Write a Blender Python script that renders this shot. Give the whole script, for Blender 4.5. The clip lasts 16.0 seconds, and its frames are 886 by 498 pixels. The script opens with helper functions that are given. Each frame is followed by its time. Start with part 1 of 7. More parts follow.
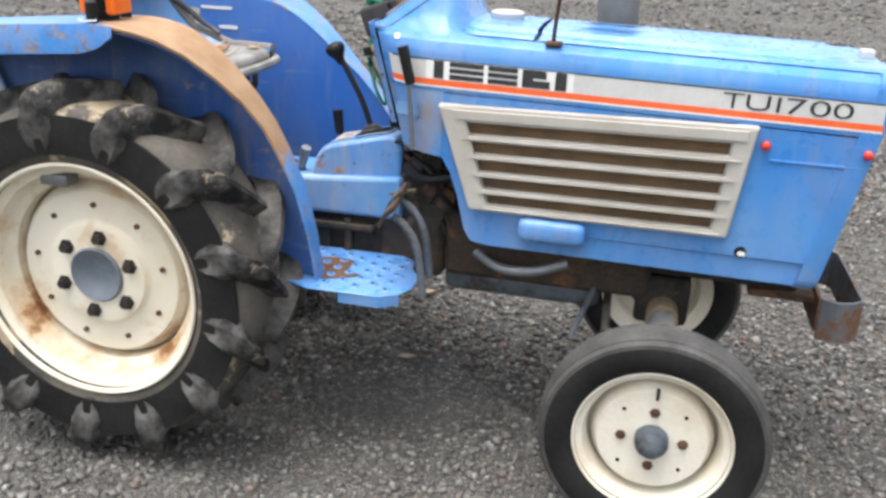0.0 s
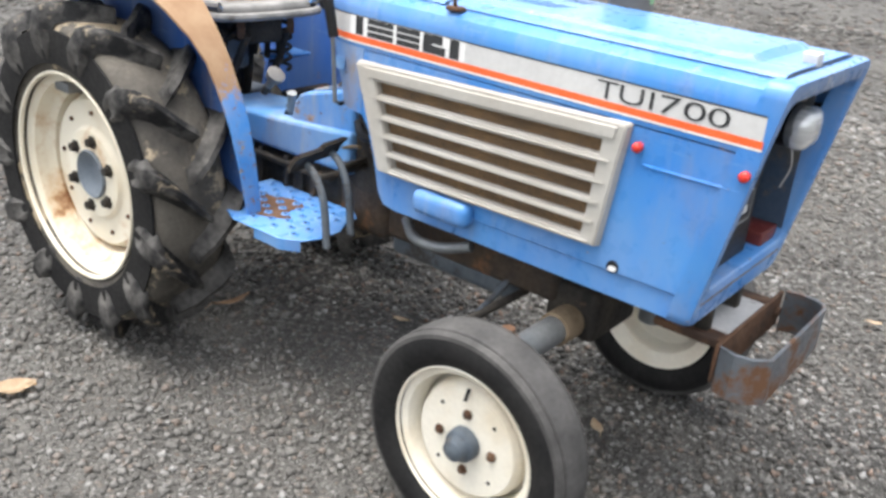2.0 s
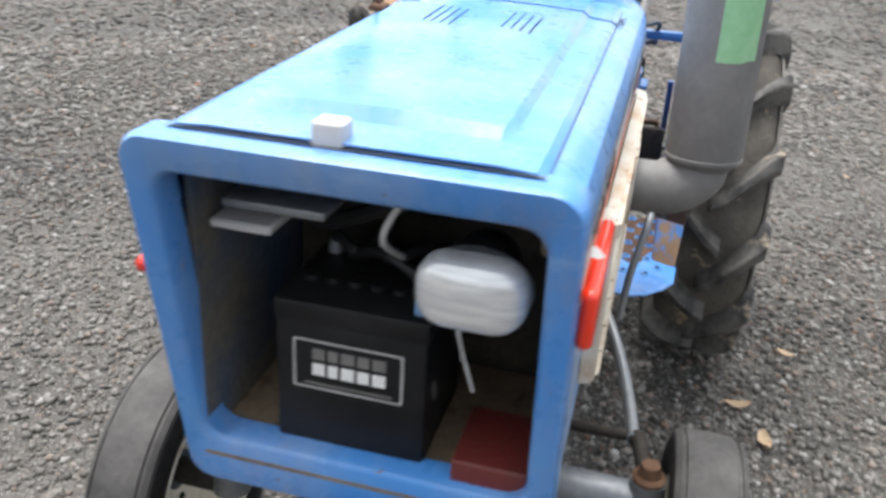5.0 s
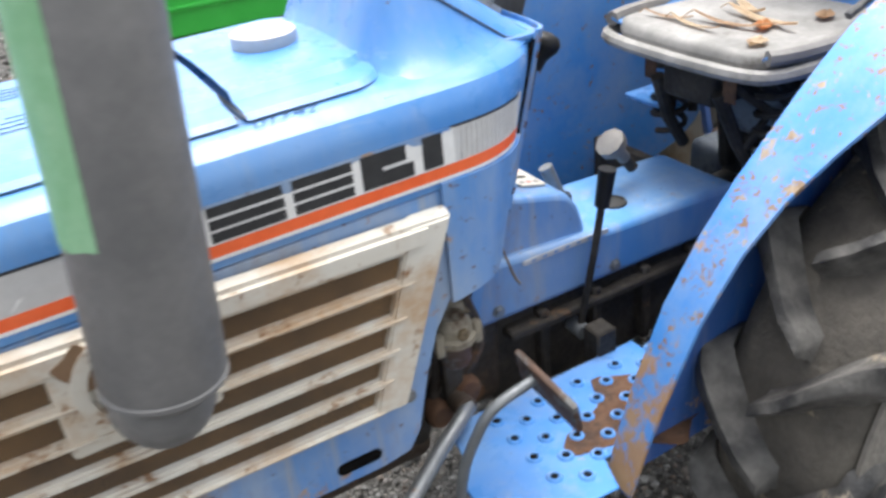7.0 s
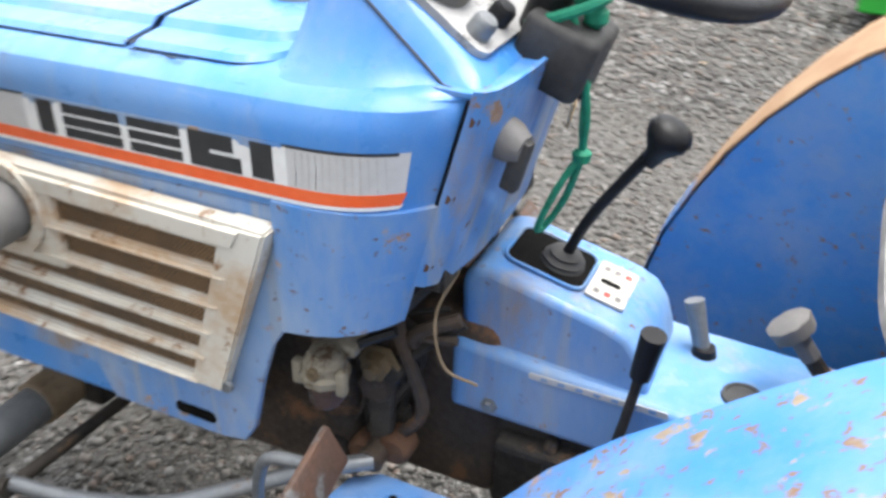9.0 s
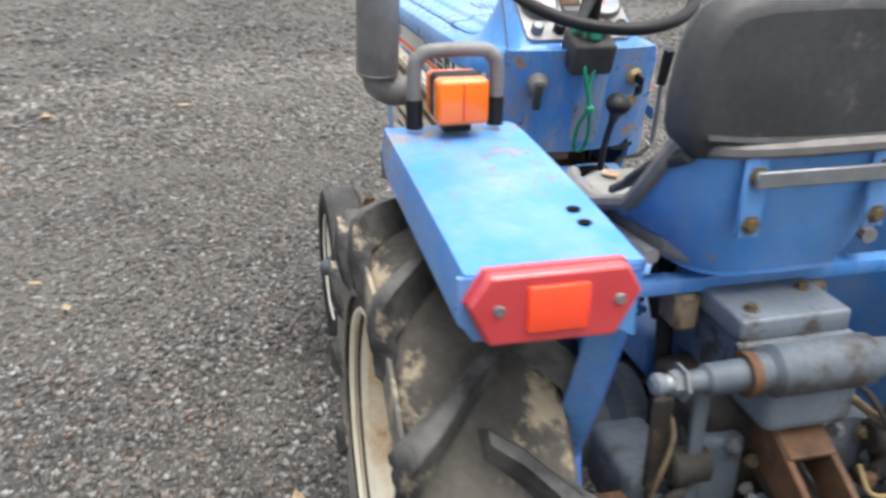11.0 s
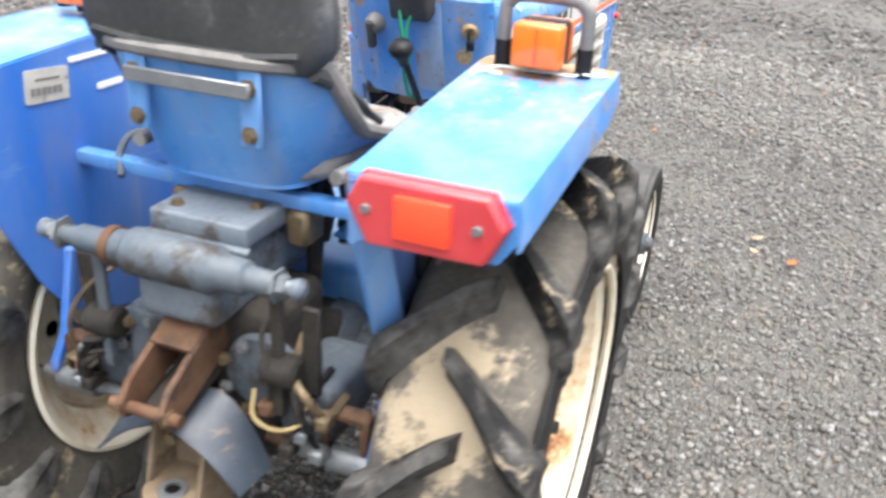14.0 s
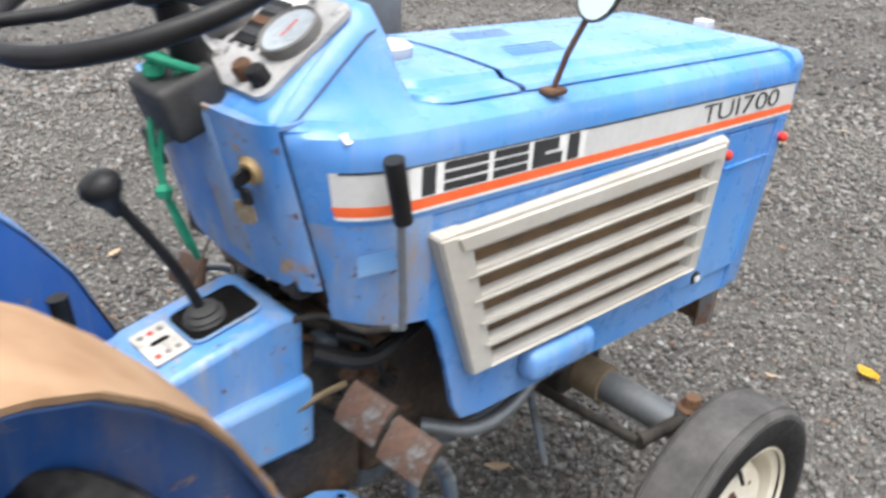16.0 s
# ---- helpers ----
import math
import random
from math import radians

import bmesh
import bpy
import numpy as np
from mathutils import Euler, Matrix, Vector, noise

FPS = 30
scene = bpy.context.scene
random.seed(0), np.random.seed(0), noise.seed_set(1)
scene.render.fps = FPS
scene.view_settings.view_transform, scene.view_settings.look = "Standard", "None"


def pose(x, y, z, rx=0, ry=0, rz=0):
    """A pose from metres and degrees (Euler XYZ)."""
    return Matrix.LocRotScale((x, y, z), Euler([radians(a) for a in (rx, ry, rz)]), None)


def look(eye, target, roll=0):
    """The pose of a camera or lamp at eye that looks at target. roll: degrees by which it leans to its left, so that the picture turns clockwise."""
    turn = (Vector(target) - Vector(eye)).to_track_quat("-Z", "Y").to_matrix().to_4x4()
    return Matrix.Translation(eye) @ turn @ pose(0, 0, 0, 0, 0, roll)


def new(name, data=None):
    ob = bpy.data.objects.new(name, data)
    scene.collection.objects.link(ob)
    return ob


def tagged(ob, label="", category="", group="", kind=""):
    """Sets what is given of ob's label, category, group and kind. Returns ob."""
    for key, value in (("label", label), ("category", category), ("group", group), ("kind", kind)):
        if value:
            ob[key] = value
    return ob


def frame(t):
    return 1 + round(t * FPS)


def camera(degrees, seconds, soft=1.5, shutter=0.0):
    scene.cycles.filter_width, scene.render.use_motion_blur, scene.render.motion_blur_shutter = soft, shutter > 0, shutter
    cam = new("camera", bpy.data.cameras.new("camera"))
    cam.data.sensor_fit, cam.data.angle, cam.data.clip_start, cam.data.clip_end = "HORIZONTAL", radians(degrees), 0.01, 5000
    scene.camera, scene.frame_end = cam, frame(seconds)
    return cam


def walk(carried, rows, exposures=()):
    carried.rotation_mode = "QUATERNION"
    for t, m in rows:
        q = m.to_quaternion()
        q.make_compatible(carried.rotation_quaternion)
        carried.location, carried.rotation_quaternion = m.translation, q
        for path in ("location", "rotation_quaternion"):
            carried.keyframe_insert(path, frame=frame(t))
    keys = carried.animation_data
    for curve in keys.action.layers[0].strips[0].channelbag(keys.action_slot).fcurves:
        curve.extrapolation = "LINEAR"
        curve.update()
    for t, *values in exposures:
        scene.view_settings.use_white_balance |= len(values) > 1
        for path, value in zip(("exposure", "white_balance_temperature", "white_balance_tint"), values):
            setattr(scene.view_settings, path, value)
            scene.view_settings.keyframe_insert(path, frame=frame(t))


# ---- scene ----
cam = camera(54.5, 16.0, soft=3.0, shutter=0.4)
PATH = [
    (0, (1.16, -2.112, 1.285), (0.741, -0.295, 0.562), 2.5),
    (0.5, (1.269, -2.109, 1.281), (0.791, -0.312, 0.545), 4.0),
    (1, (1.554, -1.945, 1.351), (0.837, -0.274, 0.519), 2.7),
    (1.5, (1.816, -1.8, 1.316), (0.892, -0.226, 0.5), 3.5),
    (2, (2.079, -1.628, 1.286), (0.949, -0.183, 0.489), 4.7),
    (2.5, (2.333, -1.203, 1.294), (0.919, -0.079, 0.436), 2.0),
    (3, (2.485, -0.8, 1.271), (0.86, -0.018, 0.405), 0.2),
    (3.2, (2.519, -0.644, 1.305), (0.858, 0.001, 0.396), 0.8),
    (4.35, (2.5, -0.04, 1.288), (0.715, -0.1, 0.387), 2.0),
    (5.5, (2.112, 0.541, 1.28), (0.464, -0.213, 0.433), 3.5),
    (6, (1.84, 0.849, 1.295), (0.453, -0.288, 0.411), 0.7),
    (6.5, (1.463, 1.029, 1.334), (0.405, -0.387, 0.399), -3.7),
    (7, (1.131, 1.009, 1.331), (0.31, -0.533, 0.357), -5.9),
    (7.5, (0.88, 1.076, 1.308), (0.325, -0.552, 0.287), -7.4),
    (8, (0.647, 1.024, 1.314), (0.391, -0.658, 0.261), -4.3),
    (8.5, (0.437, 0.867, 1.317), (0.655, -0.817, 0.261), -0.9),
    (9, (0.242, 0.843, 1.322), (0.953, -0.715, 0.289), 0.9),
    (9.2, (0.144, 0.888, 1.341), (1.051, -0.597, 0.356), 1.5),
    (10.25, (-0.62, 0.98, 1.365), (0.875, 0.01, 0.457), 1.6),
    (11.3, (-1.335, 0.595, 1.388), (0.472, 0.272, 0.596), 1.7),
    (11.5, (-1.413, 0.539, 1.366), (0.395, 0.227, 0.569), 3.1),
    (12, (-1.56, 0.32, 1.374), (0.262, 0.267, 0.553), 1.1),
    (12.5, (-1.536, 0.163, 1.339), (0.274, 0.164, 0.49), 2.1),
    (13, (-1.545, -0.152, 1.325), (0.247, 0.045, 0.459), 2.1),
    (13.5, (-1.399, -0.44, 1.319), (0.354, -0.03, 0.447), 2.7),
    (14, (-1.233, -0.732, 1.351), (0.46, -0.108, 0.488), 3.2),
    (14.5, (-0.921, -0.948, 1.422), (0.641, -0.122, 0.487), 4.6),
    (15, (-0.564, -0.981, 1.411), (0.895, 0.026, 0.484), 7.2),
    (15.5, (-0.251, -0.969, 1.33), (1.084, 0.275, 0.51), 3.0),
    (16, (0.031, -0.959, 1.335), (1.282, 0.35, 0.486), 3.5),
]
EXPOSURES = [(0.0, 1.55), (1.5, 1.66), (3.0, 1.86), (5.5, 1.66), (6.5, 1.68), (7.0, 1.80), (7.5, 1.57), (8.0, 1.81), (8.5, 2.00), (9.0, 1.92), (11.5, 1.56), (12.0, 1.80), (12.5, 2.21), (13.0, 2.12), (14.0, 2.12), (14.5, 1.47), (15.0, 1.27), (15.5, 1.27), (16.0, 1.63)]
walk(cam, [(t, look(eye, aim, roll)) for t, eye, aim, roll in PATH], EXPOSURES)
# path end

# ---- light ----
world = bpy.data.worlds.new("overcast_sky")
scene.world = world
world.use_nodes = True
wn, wl = world.node_tree.nodes, world.node_tree.links
sky = wn.new("ShaderNodeTexSky")
sky.sky_type, sky.sun_disc = "NISHITA", False
sky.sun_elevation, sky.sun_rotation = radians(75), radians(200)
sky.air_density, sky.dust_density, sky.ozone_density = 1.0, 4.0, 1.0
grey = wn.new("ShaderNodeHueSaturation")
grey.inputs["Saturation"].default_value = 0.28
wl.new(sky.outputs["Color"], grey.inputs["Color"])
wl.new(grey.outputs["Color"], wn["Background"].inputs["Color"])
wn["Background"].inputs["Strength"].default_value = 0.125
sun = new("sun", bpy.data.lights.new("sun", "SUN"))
sun.data.energy, sun.data.angle, sun.data.color = 1.5, radians(50), (1.0, 0.97, 0.93)
sun.matrix_world = look((-0.9, -0.5, 6.5), (0.4, 0, 0))


# ---- materials ----
def shader(name):
    m = bpy.data.materials.new(name)
    m.use_nodes = True
    n, l = m.node_tree.nodes, m.node_tree.links
    return m, n, l, n["Principled BSDF"]


def mix(n, l, fac, a, b):
    """A colour mix; fac, a and b are sockets or values."""
    x = n.new("ShaderNodeMix")
    x.data_type = "RGBA"
    for s, v in ((x.inputs[0], fac), (x.inputs[6], a), (x.inputs[7], b)):
        if hasattr(v, "is_linked"):
            l.new(v, s)
        elif isinstance(v, (int, float)):
            s.default_value = v
        else:
            s.default_value = (*v, 1)
    return x.outputs[2]


def grain(n, l, scale, detail=4.0, rough=0.6, stretch=None):
    """Noise in the object's own metres."""
    c = n.new("ShaderNodeTexCoord")
    t = n.new("ShaderNodeTexNoise")
    t.inputs["Scale"].default_value, t.inputs["Detail"].default_value, t.inputs["Roughness"].default_value = scale, detail, rough
    if stretch:
        mp = n.new("ShaderNodeMapping")
        mp.inputs["Scale"].default_value = stretch
        l.new(c.outputs["Object"], mp.inputs["Vector"])
        l.new(mp.outputs["Vector"], t.inputs["Vector"])
    else:
        l.new(c.outputs["Object"], t.inputs["Vector"])
    return t.outputs["Fac"]


def ramp(n, l, fac, lo, hi, a=0.0, b=1.0):
    r = n.new("ShaderNodeMapRange")
    r.inputs["From Min"].default_value, r.inputs["From Max"].default_value = lo, hi
    r.inputs["To Min"].default_value, r.inputs["To Max"].default_value = a, b
    l.new(fac, r.inputs["Value"])
    return r.outputs["Result"]


def bump(n, l, b, height, strength, distance):
    k = n.new("ShaderNodeBump")
    k.inputs["Strength"].default_value, k.inputs["Distance"].default_value = strength, distance
    l.new(height, k.inputs["Height"])
    l.new(k.outputs["Normal"], b.inputs["Normal"])


def surface(name, base, second, wear=None, rough=(0.4, 0.6), metal=0.0, scale=6.0, fine=90.0, amount=(0.35, 0.7),
            wear_at=(0.62, 0.7), wear_scale=14.0, relief=0.15, coat=0.0, deep=0.002):
    """Two tones in large patches, a speckle of wear, uneven gloss and fine relief."""
    m, n, l, b = shader(name)
    large, small = grain(n, l, scale), grain(n, l, fine, 3.0)
    col = mix(n, l, ramp(n, l, large, *amount), base, second)
    col = mix(n, l, ramp(n, l, small, 0.3, 0.75, 0.0, 0.25), col, tuple(v * 0.6 for v in base))
    rgh = ramp(n, l, small, 0.3, 0.7, *rough)
    if wear:
        spots = ramp(n, l, grain(n, l, wear_scale, 8.0, 0.72), *wear_at)
        col = mix(n, l, spots, col, wear)
        mm = n.new("ShaderNodeMath")
        mm.operation = "MAXIMUM"
        l.new(rgh, mm.inputs[0])
        l.new(ramp(n, l, spots, 0, 1, 0.0, 0.8), mm.inputs[1])
        rgh = mm.outputs[0]
    l.new(col, b.inputs["Base Color"])
    l.new(rgh, b.inputs["Roughness"])
    b.inputs["Metallic"].default_value = metal
    b.inputs["Coat Weight"].default_value = coat
    b.inputs["Coat Roughness"].default_value = 0.12
    bump(n, l, b, small, relief, deep)
    return m


BLUE, BLUE2 = (0.042, 0.195, 0.53), (0.078, 0.250, 0.55)


def paint(name, base, second, dust, specks, chips, gloss=(0.22, 0.40), coat=0.7, stains=0.28):
    """Old enamel: faded patches, a dusty film in vertical runs, fine rust specks, larger chips and dull scuffs."""
    m, n, l, b = shader(name)
    col = mix(n, l, ramp(n, l, grain(n, l, 3.2, 5.0), 0.36, 0.66), base, second)
    film = ramp(n, l, grain(n, l, 5.0, 6.0, 0.65, (1.0, 1.0, 0.35)), 0.40, 0.70, 0.0, dust)
    col = mix(n, l, film, col, (0.33, 0.38, 0.44))
    stain = ramp(n, l, grain(n, l, 4.2, 10.0, 0.72, (1.5, 1.5, 0.6)), 0.53, 0.68, 0.0, stains)
    col = mix(n, l, stain, col, (0.25, 0.20, 0.155))
    runs = ramp(n, l, grain(n, l, 16.0, 6.0, 0.6, (1.6, 1.6, 0.12)), 0.56, 0.70, 0.0, stains * 0.8)
    col = mix(n, l, runs, col, (0.30, 0.32, 0.33))
    scuff = ramp(n, l, grain(n, l, 9.0, 9.0, 0.7, (0.5, 1.0, 3.0)), 0.60, 0.68, 0.0, 0.35)
    col = mix(n, l, scuff, col, (0.24, 0.36, 0.52))
    dots = ramp(n, l, grain(n, l, 62.0, 6.0, 0.66), specks - 0.03, specks + 0.01)
    col = mix(n, l, dots, col, (0.13, 0.075, 0.045))
    bare = ramp(n, l, grain(n, l, 13.0, 10.0, 0.74), chips, chips + 0.035)
    col = mix(n, l, bare, col, mix(n, l, ramp(n, l, grain(n, l, 40.0), 0.4, 0.6), (0.36, 0.26, 0.185), (0.25, 0.15, 0.09)))
    l.new(col, b.inputs["Base Color"])
    top = n.new("ShaderNodeMath")
    top.operation = "MAXIMUM"
    l.new(ramp(n, l, grain(n, l, 22.0, 5.0), 0.3, 0.7, *gloss), top.inputs[0])
    l.new(ramp(n, l, bare, 0, 1, 0.0, 0.8), top.inputs[1])
    l.new(top.outputs[0], b.inputs["Roughness"])
    b.inputs["Coat Weight"].default_value, b.inputs["Coat Roughness"].default_value = coat, 0.14
    bump(n, l, b, grain(n, l, 4.5, 3.0), 0.10, 0.010)
    return m


blue = paint("blue_paint", BLUE, BLUE2, 0.36, 0.705, 0.652, coat=0.30, stains=0.26)
blue.node_tree.nodes["Principled BSDF"].inputs["Specular IOR Level"].default_value = 0.25
blue_worn = paint("worn_blue_paint", BLUE, (0.10, 0.26, 0.52), 1.0, 0.655, 0.585, (0.34, 0.58), 0.18, 1.0)
blue_dusty = paint("dusty_blue_paint", (0.05, 0.20, 0.49), (0.10, 0.26, 0.49), 0.65, 0.68, 0.62, (0.4, 0.6), 0.0, 0.6)
# inner side of the mudguards: a deeper blue carries its shade
blue_inside = paint("shaded_inner_blue", (0.022, 0.125, 0.47), (0.035, 0.15, 0.50), 0.2, 0.70, 0.645, (0.35, 0.5), 0.05, 0.25)
# mudguard undersides: shade put into a darker blue, with grime stains
blue_arch = paint("shaded_grimy_arch_blue", (0.014, 0.080, 0.31), (0.020, 0.095, 0.31), 0.25, 0.68, 0.61, (0.45, 0.6), 0.0, 0.5)
rusty_tan_steel = surface("tan_surface_rust", (0.24, 0.15, 0.085), (0.17, 0.095, 0.05), (0.07, 0.15, 0.36), rough=(0.6, 0.8), scale=9.0, wear_at=(0.64, 0.69), wear_scale=7.0, relief=0.25)
cream = surface("cream_disc_paint", (0.74, 0.70, 0.60), (0.66, 0.58, 0.44), (0.40, 0.20, 0.07), rough=(0.42, 0.55), scale=6.0, amount=(0.45, 0.72), wear_at=(0.62, 0.76), wear_scale=4.5, relief=0.08)


def rim_paint():
    """Cream enamel with rust run in streaks round the well of the rim."""
    m, n, l, b = shader("cream_rim_paint")
    c = n.new("ShaderNodeTexCoord")
    flat = n.new("ShaderNodeVectorMath")
    flat.operation = "MULTIPLY"
    flat.inputs[1].default_value = (1, 0, 1)
    l.new(c.outputs["Object"], flat.inputs[0])
    r = n.new("ShaderNodeVectorMath")
    r.operation = "LENGTH"
    l.new(flat.outputs["Vector"], r.inputs[0])
    well = n.new("ShaderNodeMath")
    well.operation = "MINIMUM"
    l.new(ramp(n, l, r.outputs["Value"], 0.196, 0.222, 0.0, 0.13), well.inputs[0])
    l.new(ramp(n, l, r.outputs["Value"], 0.250, 0.268, 0.13, 0.0), well.inputs[1])
    add = n.new("ShaderNodeMath")
    l.new(well.outputs[0], add.inputs[0])
    l.new(grain(n, l, 7.0, 9.0, 0.68), add.inputs[1])
    col = mix(n, l, ramp(n, l, grain(n, l, 5.0), 0.4, 0.75), (0.72, 0.68, 0.57), (0.64, 0.56, 0.41))
    col = mix(n, l, ramp(n, l, add.outputs[0], 0.56, 0.74, 0.0, 0.85), col, (0.44, 0.25, 0.10))
    col = mix(n, l, ramp(n, l, add.outputs[0], 0.70, 0.80), col, (0.20, 0.085, 0.03))
    l.new(col, b.inputs["Base Color"])
    l.new(ramp(n, l, add.outputs[0], 0.5, 0.75, 0.42, 0.75), b.inputs["Roughness"])
    bump(n, l, b, grain(n, l, 40.0, 4.0), 0.08, 0.002)
    return m


cream_rim = rim_paint()
rubber = surface("black_tyre_rubber", (0.009, 0.009, 0.0095), (0.02, 0.0195, 0.019), None, rough=(0.55, 0.75), scale=12.0, relief=0.2)
rubber_dusty = surface("muddy_tyre_rubber", (0.045, 0.042, 0.038), (0.125, 0.113, 0.095), (0.36, 0.295, 0.205), rough=(0.7, 0.9), scale=5.0, amount=(0.34, 0.60), wear_at=(0.55, 0.60), wear_scale=3.8, relief=0.6, deep=0.006)
# left rear wheel: extra light put into sidewall and lug colour, plus mud
rubber_grey = surface("brightened_muddy_rubber", (0.085, 0.082, 0.076), (0.195, 0.18, 0.155), (0.38, 0.32, 0.23), rough=(0.6, 0.85), scale=5.0, amount=(0.32, 0.60), wear_at=(0.555, 0.60), wear_scale=3.6, relief=0.6, deep=0.006)
lug_grey = surface("brightened_muddy_lug_rubber", (0.016, 0.016, 0.0165), (0.115, 0.11, 0.102), (0.36, 0.30, 0.22), rough=(0.5, 0.8), scale=9.0, fine=60.0, amount=(0.40, 0.60), wear_at=(0.60, 0.67), wear_scale=6.0, relief=0.6, deep=0.006)
rubber_lug = surface("worn_lug_rubber", (0.014, 0.014, 0.0145), (0.125, 0.119, 0.111), (0.38, 0.31, 0.215), rough=(0.5, 0.8), scale=11.0, fine=60.0, amount=(0.42, 0.64), wear_at=(0.59, 0.66), wear_scale=6.0, relief=0.6, deep=0.006)
rubber_worn = surface("grey_worn_tread", (0.035, 0.034, 0.033), (0.075, 0.072, 0.069), None, rough=(0.7, 0.85), scale=14.0, relief=0.25)
grille_grey = surface("grey_plastic_grille", (0.44, 0.425, 0.39), (0.37, 0.345, 0.30), (0.27, 0.17, 0.09), rough=(0.45, 0.6), scale=7.0, wear_at=(0.665, 0.74), wear_scale=10.0, relief=0.12)
def streaked(name):
    """Pale plastic with rust that has run along its ribs."""
    m, n, l, b = shader(name)
    col = mix(n, l, ramp(n, l, grain(n, l, 6.0), 0.35, 0.7), (0.60, 0.58, 0.52), (0.52, 0.48, 0.40))
    col = mix(n, l, ramp(n, l, grain(n, l, 9.0, 8.0, 0.68, (0.8, 1.0, 1.1)), 0.47, 0.63, 0.0, 0.8), col, (0.40, 0.25, 0.125))
    col = mix(n, l, ramp(n, l, grain(n, l, 24.0, 9.0, 0.75), 0.565, 0.64), col, (0.22, 0.11, 0.045))
    l.new(col, b.inputs["Base Color"])
    b.inputs["Roughness"].default_value = 0.6
    bump(n, l, b, grain(n, l, 80.0, 4.0), 0.2, 0.002)
    return m


grille_rusty = streaked("rust_stained_grille")
iron = surface("grimy_cast_iron", (0.018, 0.017, 0.016), (0.055, 0.047, 0.038), (0.11, 0.065, 0.035), rough=(0.6, 0.85), scale=12.0, wear_at=(0.6, 0.68), relief=0.5, deep=0.004)
iron_rusty = surface("rust_stained_casting", (0.022, 0.018, 0.015), (0.072, 0.046, 0.028), (0.16, 0.075, 0.032), rough=(0.65, 0.9), scale=9.0, wear_at=(0.55, 0.66), wear_scale=8.0, relief=0.5, deep=0.004)
dirty_cream = surface("chalky_cream_casting", (0.19, 0.165, 0.12), (0.27, 0.24, 0.18), (0.07, 0.042, 0.022), rough=(0.6, 0.8), scale=24.0, wear_at=(0.52, 0.62), wear_scale=26.0, relief=0.4)
iron_blue = surface("grey_blue_casting", (0.055, 0.072, 0.092), (0.11, 0.125, 0.14), (0.035, 0.030, 0.027), rough=(0.5, 0.75), scale=10.0, wear_at=(0.52, 0.62), wear_scale=11.0, relief=0.35, deep=0.003)
iron_light = surface("light_grey_casting", (0.105, 0.130, 0.16), (0.165, 0.19, 0.215), (0.055, 0.048, 0.042), rough=(0.45, 0.65), scale=8.0, wear_at=(0.53, 0.62), wear_scale=9.0, relief=0.25)
rusty = surface("rusty_steel", (0.085, 0.043, 0.025), (0.135, 0.078, 0.047), (0.05, 0.032, 0.024), rough=(0.7, 0.9), scale=16.0, wear_at=(0.5, 0.62), relief=0.5)
muddy = surface("mud_caked_steel", (0.17, 0.128, 0.082), (0.26, 0.20, 0.135), (0.09, 0.06, 0.04), rough=(0.75, 0.95), scale=16.0, wear_at=(0.56, 0.66), relief=0.6)
steel = surface("dull_grey_steel", (0.17, 0.185, 0.20), (0.25, 0.26, 0.265), (0.18, 0.11, 0.07), rough=(0.35, 0.6), metal=0.55, scale=12.0, wear_at=(0.63, 0.72), relief=0.2)
pipe_grey = surface("grey_heat_paint", (0.125, 0.125, 0.124), (0.205, 0.20, 0.195), (0.30, 0.265, 0.235), rough=(0.5, 0.65), scale=9.0, wear_at=(0.60, 0.72), wear_scale=9.0, relief=0.2)
black = surface("black_plastic", (0.008, 0.008, 0.0085), (0.017, 0.017, 0.018), None, rough=(0.38, 0.5), scale=15.0, relief=0.06)
# near-black for slots, holes and joints left uncut; their shade is painted
dark = surface("gap_shade_black", (0.003, 0.003, 0.003), (0.009, 0.008, 0.007), None, rough=(0.8, 0.95), scale=20.0)
screen_mesh, _n, _l, _b = shader("rusty_wire_mesh")
_c = _n.new("ShaderNodeTexCoord")
_m = _n.new("ShaderNodeMapping")
_m.inputs["Rotation"].default_value = (0, radians(45), 0)
_l.new(_c.outputs["Object"], _m.inputs["Vector"])
_s = _n.new("ShaderNodeSeparateXYZ")
_l.new(_m.outputs["Vector"], _s.inputs["Vector"])
_g = []
for _k in (0, 2):
    _p = _n.new("ShaderNodeMath")
    _p.operation = "PINGPONG"
    _p.inputs[1].default_value = 0.0019
    _l.new(_s.outputs[_k], _p.inputs[0])
    _g.append(_p)
_w = _n.new("ShaderNodeMath")
_w.operation = "MINIMUM"
_l.new(_g[0].outputs[0], _w.inputs[0])
_l.new(_g[1].outputs[0], _w.inputs[1])
_wire = mix(_n, _l, ramp(_n, _l, grain(_n, _l, 9.0), 0.35, 0.65), (0.24, 0.14, 0.06), (0.12, 0.075, 0.04))
_l.new(mix(_n, _l, ramp(_n, _l, _w.outputs[0], 0.0005, 0.0008), _wire, (0.012, 0.010, 0.008)), _b.inputs["Base Color"])
_b.inputs["Roughness"].default_value = 0.85
for _k in (rubber, rubber_lug, rubber_dusty, iron, black, rusty, muddy):
    _k.node_tree.nodes["Principled BSDF"].inputs["Specular IOR Level"].default_value = 0.22
dark.node_tree.nodes["Principled BSDF"].inputs["Specular IOR Level"].default_value = 0.08
vinyl = surface("black_seat_vinyl", (0.02, 0.021, 0.022), (0.05, 0.051, 0.053), (0.12, 0.12, 0.118), rough=(0.55, 0.7), scale=7.0, wear_at=(0.57, 0.72), wear_scale=12.0, relief=0.3)
